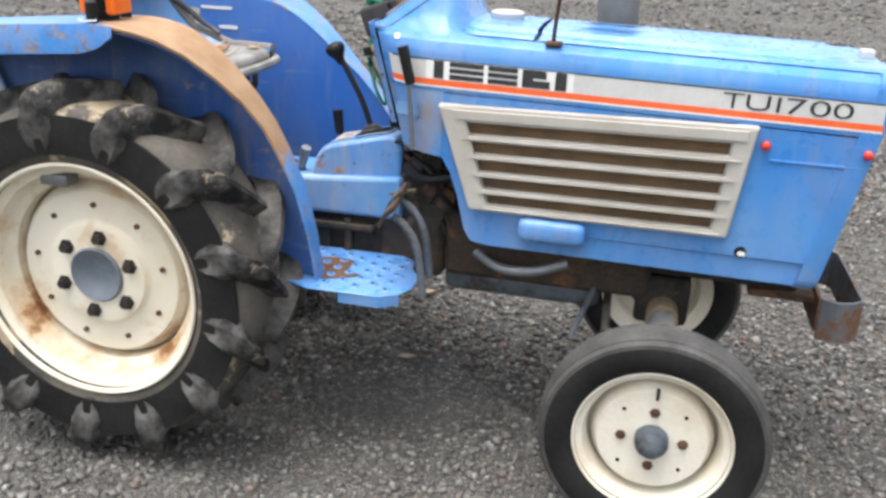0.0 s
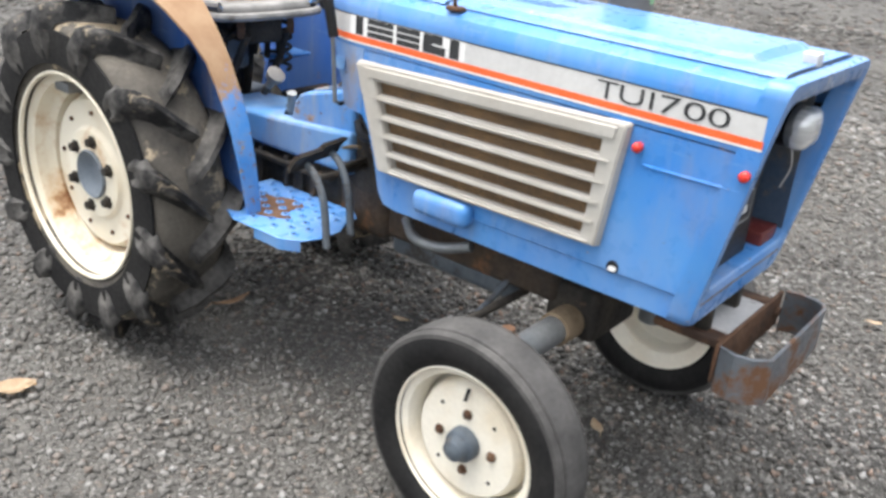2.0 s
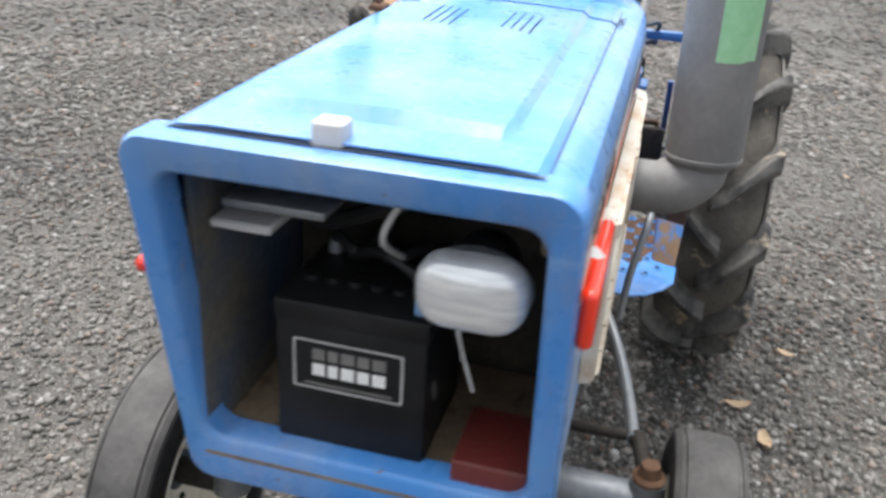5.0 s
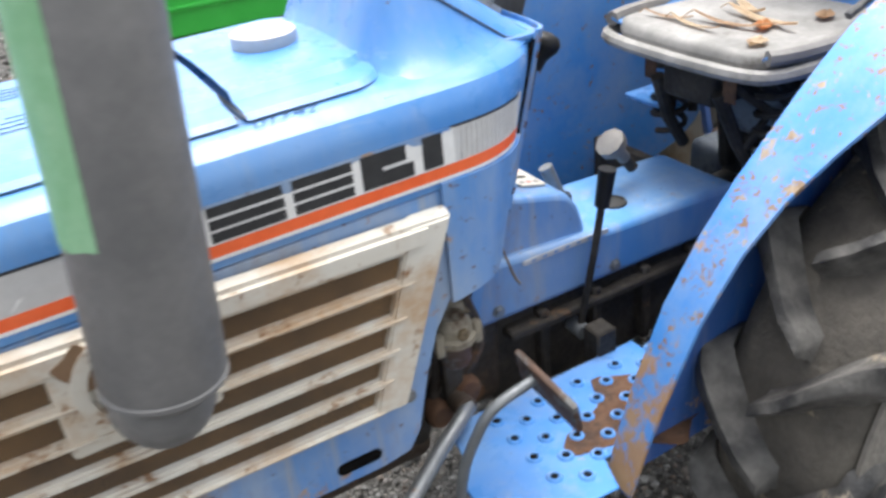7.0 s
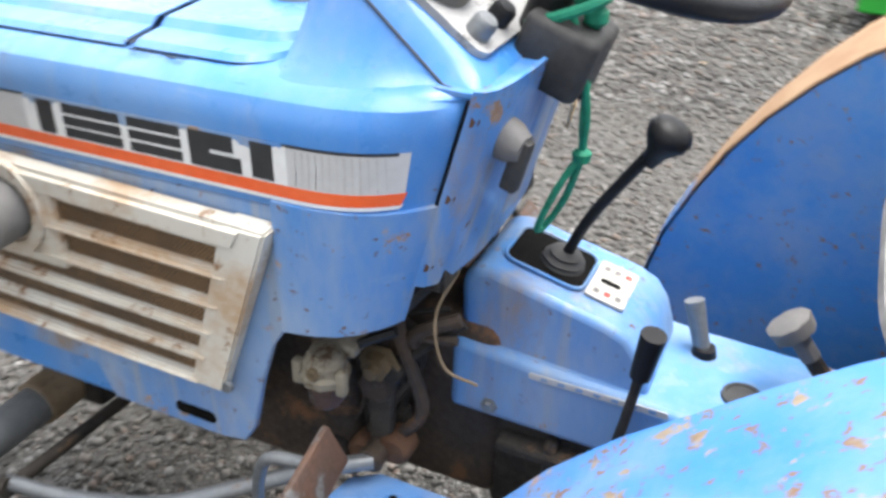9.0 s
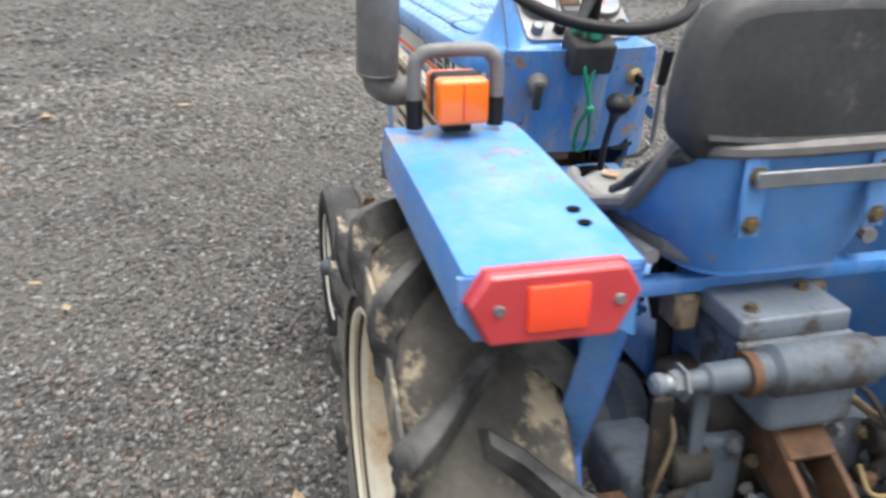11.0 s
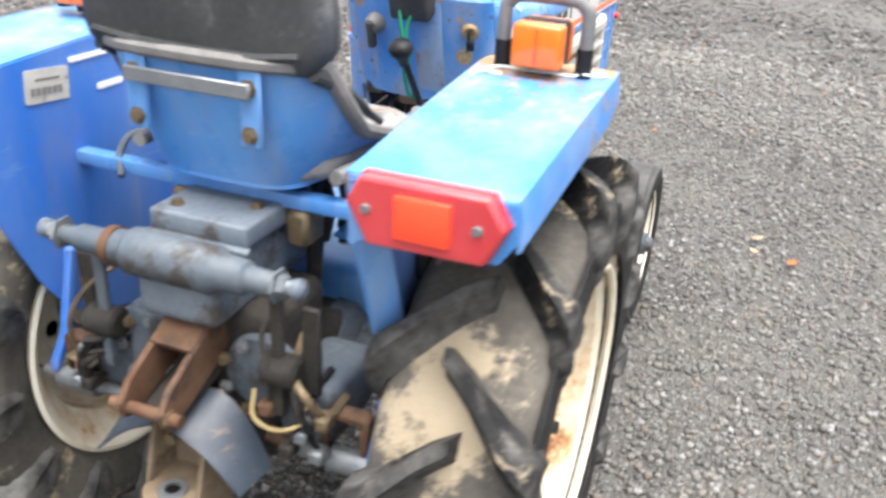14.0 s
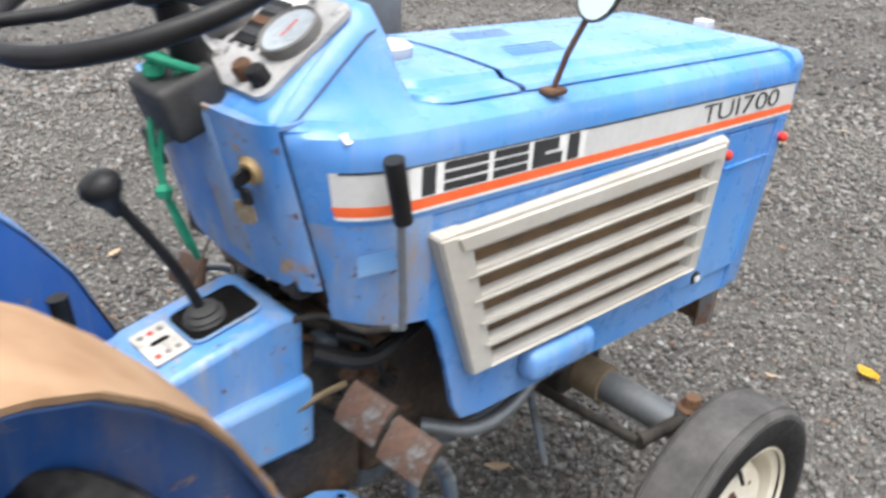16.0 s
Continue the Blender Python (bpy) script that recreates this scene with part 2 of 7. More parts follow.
vinyl_grey = surface("weathered_grey_vinyl", (0.16, 0.157, 0.15), (0.32, 0.31, 0.295), (0.07, 0.06, 0.05), rough=(0.55, 0.75), scale=7.0, wear_at=(0.55, 0.66), wear_scale=9.0, relief=0.25)
trim_grey = surface("cracked_grey_trim", (0.13, 0.125, 0.12), (0.19, 0.18, 0.17), None, rough=(0.55, 0.7), scale=20.0, relief=0.3)
panel_grey = surface("dusty_dash_plate", (0.42, 0.42, 0.41), (0.52, 0.51, 0.50), (0.16, 0.14, 0.12), rough=(0.4, 0.6), scale=12.0, wear_at=(0.6, 0.68), relief=0.12)
dash_grey = surface("weathered_dash_plate", (0.30, 0.30, 0.30), (0.44, 0.435, 0.425), (0.05, 0.048, 0.045), rough=(0.35, 0.6), scale=18.0, wear_at=(0.54, 0.64), wear_scale=20.0, relief=0.12)
silver = surface("silver_decal", (0.52, 0.52, 0.51), (0.58, 0.58, 0.57), None, rough=(0.3, 0.42), scale=9.0, relief=0.02)
white = surface("white_decal", (0.78, 0.78, 0.76), (0.70, 0.70, 0.68), None, rough=(0.4, 0.5), scale=30.0, relief=0.02)
scuffed_white = surface("scuffed_white_plate", (0.50, 0.485, 0.44), (0.38, 0.365, 0.33), (0.22, 0.20, 0.18), rough=(0.4, 0.6), scale=30.0, wear_at=(0.56, 0.66), wear_scale=40.0, relief=0.05)
ink = surface("black_decal_print", (0.02, 0.022, 0.024), (0.035, 0.036, 0.038), None, rough=(0.4, 0.5), scale=30.0, relief=0.02)
orange = surface("orange_decal_stripe", (0.80, 0.115, 0.025), (0.82, 0.15, 0.045), None, rough=(0.4, 0.5), scale=20.0, relief=0.02)
green_enamel = surface("green_machine_enamel", (0.02, 0.36, 0.035), (0.035, 0.42, 0.05), (0.10, 0.16, 0.06), rough=(0.3, 0.5), scale=6.0, wear_at=(0.66, 0.72), relief=0.05, coat=0.3)
tape_green = surface("green_masking_tape", (0.19, 0.40, 0.21), (0.26, 0.47, 0.28), None, rough=(0.6, 0.75), scale=20.0, relief=0.1)
cord_green = surface("green_cord_fibre", (0.005, 0.19, 0.10), (0.012, 0.26, 0.15), None, rough=(0.6, 0.8), scale=60.0, relief=0.5)
cord_white = surface("white_cord_fibre", (0.62, 0.72, 0.68), (0.7, 0.76, 0.72), None, rough=(0.7, 0.8), scale=60.0, relief=0.3)
red_knob = surface("red_plastic", (0.62, 0.035, 0.02), (0.55, 0.03, 0.02), None, rough=(0.3, 0.4), scale=30.0, relief=0.02)
brass = surface("dirty_brass", (0.17, 0.125, 0.07), (0.10, 0.075, 0.045), (0.08, 0.06, 0.04), rough=(0.45, 0.7), metal=0.4, scale=30.0, wear_at=(0.55, 0.65), relief=0.4)
tag_brass = surface("old_brass_tag", (0.40, 0.28, 0.13), (0.30, 0.20, 0.09), (0.50, 0.42, 0.30), rough=(0.4, 0.6), metal=0.3, scale=60.0, wear_at=(0.55, 0.65), wear_scale=60.0, relief=0.3)
dial_grey = surface("bluish_grey_dial", (0.33, 0.37, 0.40), (0.22, 0.25, 0.27), None, rough=(0.25, 0.4), scale=40.0, relief=0.02)
leaf_brown = surface("dry_brown_leaf", (0.33, 0.20, 0.11), (0.45, 0.31, 0.20), (0.16, 0.09, 0.05), rough=(0.6, 0.8), scale=25.0, wear_at=(0.58, 0.66), relief=0.3)
leaf_pale = surface("pale_dry_leaf", (0.58, 0.46, 0.32), (0.46, 0.32, 0.20), (0.27, 0.17, 0.10), rough=(0.6, 0.8), scale=25.0, wear_at=(0.6, 0.7), relief=0.3)
leaf_orange = surface("orange_brown_leaf", (0.50, 0.20, 0.06), (0.42, 0.17, 0.07), None, rough=(0.6, 0.75), scale=25.0, relief=0.3)
straw_plastic = surface("yellowed_plastic", (0.33, 0.25, 0.11), (0.22, 0.16, 0.07), None, rough=(0.5, 0.7), scale=30.0, relief=0.1)
guard_blue = surface("blue_grey_guard", (0.026, 0.036, 0.052), (0.045, 0.058, 0.078), (0.17, 0.12, 0.08), rough=(0.35, 0.55), scale=10.0, wear_at=(0.62, 0.7), relief=0.1)
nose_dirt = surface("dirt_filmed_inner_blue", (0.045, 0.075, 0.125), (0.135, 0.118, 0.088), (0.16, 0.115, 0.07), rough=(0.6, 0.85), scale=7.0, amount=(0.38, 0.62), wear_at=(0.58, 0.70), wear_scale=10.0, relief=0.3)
bumper_steel = surface("rust_blotched_steel", (0.13, 0.148, 0.168), (0.085, 0.092, 0.102), (0.14, 0.07, 0.036), rough=(0.4, 0.7), metal=0.3, scale=9.0, wear_at=(0.46, 0.57), wear_scale=11.0, relief=0.3)
rusty_flaked = surface("rust_with_grey_flakes", (0.085, 0.042, 0.025), (0.04, 0.03, 0.025), (0.11, 0.11, 0.11), rough=(0.6, 0.85), scale=22.0, wear_at=(0.53, 0.60), wear_scale=26.0, relief=0.5)
leaf_yellow = surface("yellow_leaf", (0.72, 0.47, 0.03), (0.66, 0.38, 0.03), None, rough=(0.5, 0.65), scale=25.0, relief=0.2)


def rusted(name, axis, lo, hi, specks=0.585, patches=0.60):
    """Blue paint going over into tan surface rust along one axis, with a ragged border and rust specks of two sizes."""
    m, n, l, b = shader(name)
    c = n.new("ShaderNodeTexCoord")
    w = n.new("ShaderNodeSeparateXYZ")
    l.new(c.outputs["Object"], w.inputs["Vector"])
    along = ramp(n, l, w.outputs["XYZ".index(axis)], lo, hi, -0.22, 0.42)
    add = n.new("ShaderNodeMath")
    l.new(along, add.inputs[0])
    l.new(grain(n, l, 11.0, 8.0, 0.7), add.inputs[1])
    mask = ramp(n, l, add.outputs[0], 0.57, 0.64)
    coat = mix(n, l, ramp(n, l, grain(n, l, 5.0), 0.35, 0.7), BLUE, (0.075, 0.245, 0.56))
    coat = mix(n, l, ramp(n, l, grain(n, l, 6.0, 7.0, 0.7), 0.42, 0.68, 0.0, 0.5), coat, (0.29, 0.34, 0.42))
    small = ramp(n, l, grain(n, l, 52.0, 6.0, 0.7), specks, specks + 0.045)
    large = ramp(n, l, grain(n, l, 21.0, 10.0, 0.75), patches, patches + 0.04)
    worn = ramp(n, l, w.outputs[0], -0.34, 0.0, 0.0, 1.0)
    few = []
    for spots in (small, large):
        k = n.new("ShaderNodeMath")
        k.operation = "MULTIPLY"
        l.new(spots, k.inputs[0])
        l.new(worn, k.inputs[1])
        few.append(k.outputs[0])
    small, large = few
    coat = mix(n, l, small, coat, (0.20, 0.12, 0.075))
    coat = mix(n, l, large, coat, mix(n, l, ramp(n, l, grain(n, l, 60.0), 0.4, 0.6), (0.31, 0.25, 0.175), (0.20, 0.135, 0.085)))
    rust = mix(n, l, ramp(n, l, grain(n, l, 16.0, 6.0), 0.35, 0.7), (0.34, 0.225, 0.135), (0.25, 0.145, 0.08))
    l.new(mix(n, l, mask, coat, rust), b.inputs["Base Color"])
    l.new(ramp(n, l, mask, 0, 1, 0.42, 0.75), b.inputs["Roughness"])
    b.inputs["Specular IOR Level"].default_value = 0.3
    l.new(ramp(n, l, mask, 0, 1, 0.10, 0.0), b.inputs["Coat Weight"])
    b.inputs["Coat Roughness"].default_value = 0.16
    bump(n, l, b, mask, 0.15, 0.001)
    return m


tan_down = rusted("blue_paint_rusting_upwards", "Z", 0.60, 0.90)
tan_front = rusted("blue_paint_rusting_forwards", "X", -0.14, 0.12, 0.553, 0.548)
speckled = rusted("blue_paint_speckled_with_rust", "X", 0.25, 0.75, 0.568, 0.562)
tan_wall = rusted("inner_guard_rusting_upwards", "Z", 0.905, 1.075, 0.61, 0.63)
dark_red = surface("dark_red_paint", (0.13, 0.018, 0.014), (0.10, 0.02, 0.016), (0.05, 0.02, 0.015), rough=(0.4, 0.6), scale=20.0, relief=0.05)
rubber_trim = surface("black_rubber_edge", (0.02, 0.02, 0.02), (0.05, 0.049, 0.047), None, rough=(0.6, 0.75), scale=18.0, relief=0.2)


def lens(name, colour, inner):
    """Coloured lamp plastic, ribbed inside."""
    m, n, l, b = shader(name)
    c = mix(n, l, ramp(n, l, grain(n, l, 7.0), 0.3, 0.7), colour, inner)
    l.new(c, b.inputs["Base Color"])
    b.inputs["Roughness"].default_value = 0.22
    b.inputs["Coat Weight"].default_value = 0.5
    b.inputs["Subsurface Weight"].default_value = 0.12
    b.inputs["Subsurface Radius"].default_value = (0.02, 0.006, 0.003)
    bump(n, l, b, grain(n, l, 160.0), 0.12, 0.002)
    return m


red_lens = lens("red_tail_lens", (0.44, 0.034, 0.040), (0.50, 0.06, 0.068))
red_bright = lens("bright_red_reflector", (0.90, 0.06, 0.025), (0.95, 0.09, 0.03))
amber = lens("amber_lens", (0.80, 0.135, 0.006), (0.86, 0.19, 0.012))
amber_red = lens("orange_red_lens", (0.66, 0.026, 0.006), (0.72, 0.036, 0.008))
headlight_glass, _n, _l, _b = shader("frosted_headlight_glass")
_l.new(mix(_n, _l, ramp(_n, _l, grain(_n, _l, 14.0, stretch=(1, 1, 8)), 0.35, 0.65), (0.78, 0.79, 0.78), (0.55, 0.56, 0.56)), _b.inputs["Base Color"])
_b.inputs["Roughness"].default_value, _b.inputs["Metallic"].default_value = 0.15, 0.35
_b.inputs["Coat Weight"].default_value = 0.8
bump(_n, _l, _b, grain(_n, _l, 60.0, stretch=(1, 6, 0.5)), 0.3, 0.003)
mirror_glass, _n, _l, _b = shader("mirror_glass")
_b.inputs["Metallic"].default_value, _b.inputs["Roughness"].default_value = 1.0, 0.06
_b.inputs["Base Color"].default_value = (0.72, 0.8, 0.78, 1)


def gravel_shader(name, per_piece):
    """Crushed dark stone with pale chips. Loose stones take one tone each."""
    m, n, l, b = shader(name)
    r = n.new("ShaderNodeValToRGB")
    e = r.color_ramp.elements
    e[0].position, e[0].color = 0.0, (0.024, 0.023, 0.022, 1)
    e[1].position, e[1].color = 1.0, (0.36, 0.36, 0.35, 1)
    for p, c in ((0.3, (0.056, 0.054, 0.052)), (0.52, (0.128, 0.124, 0.118)), (0.74, (0.208, 0.202, 0.191)), (0.82, (0.16, 0.10, 0.07)), (0.92, (0.255, 0.252, 0.244))):
        k = e.new(p)
        k.color = (*c, 1)
    if per_piece:
        g = n.new("ShaderNodeNewGeometry")
        l.new(g.outputs["Random Per Island"], r.inputs["Fac"])
        col = r.outputs["Color"]
    else:
        c = n.new("ShaderNodeTexCoord")
        v = n.new("ShaderNodeTexVoronoi")
        v.inputs["Scale"].default_value = 75.0
        l.new(c.outputs["Object"], v.inputs["Vector"])
        w = n.new("ShaderNodeSeparateColor")
        l.new(v.outputs["Color"], w.inputs["Color"])
        l.new(w.outputs[0], r.inputs["Fac"])
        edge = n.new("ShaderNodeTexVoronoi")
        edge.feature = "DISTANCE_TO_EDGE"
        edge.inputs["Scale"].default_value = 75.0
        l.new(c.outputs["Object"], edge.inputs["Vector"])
        # crevices between stones: their shade is painted into the sheet's colour
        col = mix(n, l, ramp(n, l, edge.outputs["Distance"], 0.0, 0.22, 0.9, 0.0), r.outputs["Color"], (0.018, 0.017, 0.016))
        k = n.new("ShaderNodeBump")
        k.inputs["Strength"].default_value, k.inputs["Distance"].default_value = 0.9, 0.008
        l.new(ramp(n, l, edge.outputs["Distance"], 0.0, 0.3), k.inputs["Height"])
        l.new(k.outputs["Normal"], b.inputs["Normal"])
    col = mix(n, l, ramp(n, l, grain(n, l, 1.1, 5.0), 0.38, 0.66, 0.0, 0.45), col, (0.165, 0.158, 0.142))
    col = mix(n, l, ramp(n, l, grain(n, l, 0.35, 4.0), 0.40, 0.64, 0.0, 0.38), col, (0.20, 0.193, 0.178))
    l.new(mix(n, l, ramp(n, l, grain(n, l, 240.0, 2.0), 0.3, 0.8, 0.0, 0.4), col, (0.03, 0.028, 0.027)), b.inputs["Base Color"])
    b.inputs["Roughness"].default_value = 0.7
    b.inputs["Specular IOR Level"].default_value = 0.25
    return m


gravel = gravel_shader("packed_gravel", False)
stones = gravel_shader("loose_stone", True)


# ---- mesh helpers ----
def part(name, bm, material, parent=None, label="", bevel=0.0, smooth=40, at=None):
    """Links a bmesh as one mesh object under a thing or a part."""
    bmesh.ops.recalc_face_normals(bm, faces=bm.faces)
    me = bpy.data.meshes.new(name)
    bm.to_mesh(me)
    bm.free()
    me.materials.append(material)
    if smooth:
        me.polygons.foreach_set("use_smooth", [True] * len(me.polygons))
        me.set_sharp_from_angle(angle=radians(smooth))
    ob = new(name, me)
    if at is not None:
        ob.matrix_basis = at
    if parent:
        ob.parent = parent
    if label:
        ob["label"] = label
    if bevel:
        k = ob.modifiers.new("edge", "BEVEL")
        k.width, k.segments, k.limit_method, k.angle_limit = bevel, 3, "ANGLE", radians(35)
        k.harden_normals = False
    return ob


def again(src, m, parent):
    """One more piece on the same mesh."""
    ob = new(src.name.split(".")[0], src.data)
    ob.matrix_basis, ob.parent = m, parent
    return ob


def faces(verts, quads):
    bm = bmesh.new()
    vs = [bm.verts.new(v) for v in verts]
    for q in quads:
        bm.faces.new([vs[i] for i in q])
    return bm


def add_box(bm, x0, x1, y0, y1, z0, z1, m=None):
    vs = [bm.verts.new((x, y, z)) for x in (x0, x1) for y in (y0, y1) for z in (z0, z1)]
    for q in ((0, 1, 3, 2), (4, 6, 7, 5), (0, 4, 5, 1), (2, 3, 7, 6), (0, 2, 6, 4), (1, 5, 7, 3)):
        bm.faces.new([vs[i] for i in q])
    if m is not None:
        bmesh.ops.transform(bm, matrix=m, verts=vs)
    return vs


def box(*a, m=None):
    bm = bmesh.new()
    add_box(bm, *a, m=m)
    return bm


def add_tube(bm, pts, radius, seg=12, cap=True):
    """A pipe along points; radius is one number or one for each point."""
    pts = [Vector(p) for p in pts]
    rad = [radius] * len(pts) if isinstance(radius, (int, float)) else radius
    rings, side = [], None
    for i, p in enumerate(pts):
        d = (pts[min(i + 1, len(pts) - 1)] - pts[max(i - 1, 0)]).normalized()
        if side is None:
            side = d.cross(Vector((0, 0, 1)) if abs(d.z) < 0.9 else Vector((1, 0, 0))).normalized()
        side = (side - d * side.dot(d)).normalized()
        up = d.cross(side)
        rings.append([bm.verts.new(p + rad[i] * (math.cos(a) * side + math.sin(a) * up)) for a in (2 * math.pi * k / seg for k in range(seg))])
    for a, b in zip(rings, rings[1:]):
        for k in range(seg):
            bm.faces.new((a[k], a[(k + 1) % seg], b[(k + 1) % seg], b[k]))
    if cap:
        bm.faces.new(rings[0])
        bm.faces.new(rings[-1])


def tube(pts, radius, seg=12, cap=True):
    bm = bmesh.new()
    add_tube(bm, pts, radius, seg, cap)
    return bm


def curve(points, n=8):
    """Points on a smooth line through the given ones."""
    p = [Vector(q) for q in points]
    p = [2 * p[0] - p[1]] + p + [2 * p[-1] - p[-2]]
    out = []
    for a, b, c, d in zip(p, p[1:], p[2:], p[3:]):
        for k in range(n):
            t = k / n
            out.append(0.5 * (2 * b + (c - a) * t + (2 * a - 5 * b + 4 * c - d) * t * t + (3 * b - a - 3 * c + d) * t ** 3))
    return out + [p[-2]]


def lathe(profile, seg=48, axis="y", at=(0, 0, 0), closed=False, first=True):
    """Turns (along, radius) round an axis."""
    bm = bmesh.new()
    rings = []
    for w, r in profile:
        ring = []
        for k in range(seg):
            a = 2 * math.pi * k / seg
            c, s = r * math.cos(a), r * math.sin(a)
            v = {"x": (w, c, s), "y": (c, w, s), "z": (c, s, w)}[axis]
            ring.append(bm.verts.new(Vector(v) + Vector(at)))
        rings.append(ring)
    pairs = list(zip(rings, rings[1:])) + ([(rings[-1], rings[0])] if closed else [])
    for a, b in pairs:
        for k in range(seg):
            bm.faces.new((a[k], a[(k + 1) % seg], b[(k + 1) % seg], b[k]))
    if not closed:
        for r in ((rings[0], rings[-1]) if first else (rings[-1],)):
            bm.faces.new(r)
    return bm


def prism(outline, lo, hi, axis="y"):
    """A flat outline (in the two other axes, in order) given thickness along an axis."""
    put = {"x": lambda a, b, w: (w, a, b), "y": lambda a, b, w: (a, w, b), "z": lambda a, b, w: (a, b, w)}[axis]
    bm = bmesh.new()
    a, b = [bm.verts.new(put(*p, lo)) for p in outline], [bm.verts.new(put(*p, hi)) for p in outline]
    bm.faces.new(a)
    bm.faces.new(b[::-1])
    n = len(outline)
    for k in range(n):
        bm.faces.new((a[k], a[(k + 1) % n], b[(k + 1) % n], b[k]))
    return bm


def sheet(rows, thick):
    """A lofted skin through rows of points, thickened by the offset vector or inwards by normal."""
    bm = bmesh.new()
    g = [[bm.verts.new(p) for p in row] for row in rows]
    for a, b in zip(g, g[1:]):
        for k in range(len(a) - 1):
            bm.faces.new((a[k], a[k + 1], b[k + 1], b[k]))
    bmesh.ops.recalc_face_normals(bm, faces=bm.faces)
    bmesh.ops.solidify(bm, geom=bm.faces[:], thickness=thick)
    return bm


def round_rect(w, h, r, n=5, cx=0.0, cy=0.0):
    """A rounded rectangle, from its upper right corner round to the left."""
    out = []
    for k, (sx, sy) in enumerate(((1, 1), (-1, 1), (-1, -1), (1, -1))):
        for i in range(n + 1):
            a = math.pi / 2 * (k + i / n)
            out.append((cx + sx * (w / 2 - r) + r * math.cos(a), cy + sy * (h / 2 - r) + r * math.sin(a)))
    return out


def rounded_box(x0, x1, y0, y1, z0, z1, r, n=4):
    """A box with all its edges rounded."""
    bm = box(x0, x1, y0, y1, z0, z1)
    bmesh.ops.bevel(bm, geom=bm.edges[:], offset=r, segments=n, profile=0.5, affect="EDGES")
    return bm


def bolt(parent, name, at, axis, r=0.008, h=0.007, material=None):
    """A hexagon head on a washer."""
    bm = lathe([(0, r * 1.5), (h * 0.25, r * 1.5), (h * 0.25, r), (h, r * 0.95)], 6, axis, at)
    return part(name, bm, material or steel, parent, smooth=0)


def thing(name, label, category, at=(0, 0, 0), group=""):
    ob = new(name)
    ob.location = at
    ob.empty_display_size = 0.1
    return tagged(ob, label, category, group)


# ---- ground ----
def build_ground():
    rng = np.random.default_rng(5)
    xs = np.concatenate([-np.geomspace(400, 6, 12), np.linspace(-5, 6, 90), np.geomspace(7, 400, 12)])
    ys = np.concatenate([-np.geomspace(400, 6, 12), np.linspace(-5, 5, 80), np.geomspace(6, 400, 12)])
    verts, quads, n = [], [], len(ys)
    for x in xs:
        for y in ys:
            h = 0.012 * noise.noise((x * 0.9, y * 0.9, 0)) + 0.005 * noise.noise((x * 4, y * 4, 3)) - 0.008
            verts.append((x, y, h if abs(x) < 7 and abs(y) < 7 else -0.01))
    for i in range(len(xs) - 1):
        for j in range(n - 1):
            quads.append((i * n + j, (i + 1) * n + j, (i + 1) * n + j + 1, i * n + j + 1))
    me = bpy.data.meshes.new("ground")
    me.from_pydata(verts, [], quads)
    me.polygons.foreach_set("use_smooth", [True] * len(me.polygons))
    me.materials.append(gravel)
    tagged(new("ground", me), "dark grey crushed gravel yard, flat and open", "ground", kind="structure")

    # loose stones: dense near the tractor, thinner farther off
    near, middle, count = 165000, 255000, 315000
    rad = np.concatenate([0.2 + 4.3 * rng.random(near) ** 0.62, np.sqrt(3.9 ** 2 + (9.5 ** 2 - 3.9 ** 2) * rng.random(middle - near) ** 1.2), 8.0 + 15.0 * rng.random(count - middle) ** 1.25])
    ang = rng.random(count) * 2 * np.pi
    px, py = 0.6 + rad * np.cos(ang) * 1.12, rad * np.sin(ang)
    size = 0.0045 + 0.0125 * rng.random(count) ** 2.0
    size *= 1 + 0.45 * (rad > 2.6) + 0.5 * (rad > 3.9) + 0.9 * (rad > 8.6) + 1.1 * (rad > 13)
    oct_v = np.array([(1, 0, 0), (-1, 0, 0), (0, 1, 0), (0, -1, 0), (0, 0, 1), (0, 0, -1)], float)
    oct_f = np.array([(0, 2, 4), (2, 1, 4), (1, 3, 4), (3, 0, 4), (2, 0, 5), (1, 2, 5), (3, 1, 5), (0, 3, 5)])
    sq = oct_v[None] * (rng.random((count, 6, 3)) * 0.55 + 0.62)
    q = rng.normal(size=(count, 4))
    q /= np.linalg.norm(q, axis=1)[:, None]
    w, x, y, z = q.T
    rot = np.stack([np.stack([1 - 2 * (y * y + z * z), 2 * (x * y - w * z), 2 * (x * z + w * y)], 1),
                    np.stack([2 * (x * y + w * z), 1 - 2 * (x * x + z * z), 2 * (y * z - w * x)], 1),
                    np.stack([2 * (x * z - w * y), 2 * (y * z + w * x), 1 - 2 * (x * x + y * y)], 1)], 1)
    v = np.einsum("nij,nkj->nki", rot, sq) * size[:, None, None]
    v[:, :, 2] *= 0.75
    hz = np.array([0.012 * noise.noise((a * 0.9, b * 0.9, 0)) + 0.005 * noise.noise((a * 4, b * 4, 3)) - 0.008 for a, b in zip(px, py)])
    v += np.stack([px, py, hz + size * 0.25], 1)[:, None, :]
    f = (oct_f[None] + 6 * np.arange(count)[:, None, None]).reshape(-1, 3)
    me = bpy.data.meshes.new("gravel")
    me.vertices.add(count * 6)
    me.vertices.foreach_set("co", v.reshape(-1))
    me.loops.add(len(f) * 3)
    me.loops.foreach_set("vertex_index", f.reshape(-1).astype(np.int32))
    me.polygons.add(len(f))
    me.polygons.foreach_set("loop_start", np.arange(0, len(f) * 3, 3, dtype=np.int32))
    me.update(calc_edges=True)
    me.materials.append(stones)
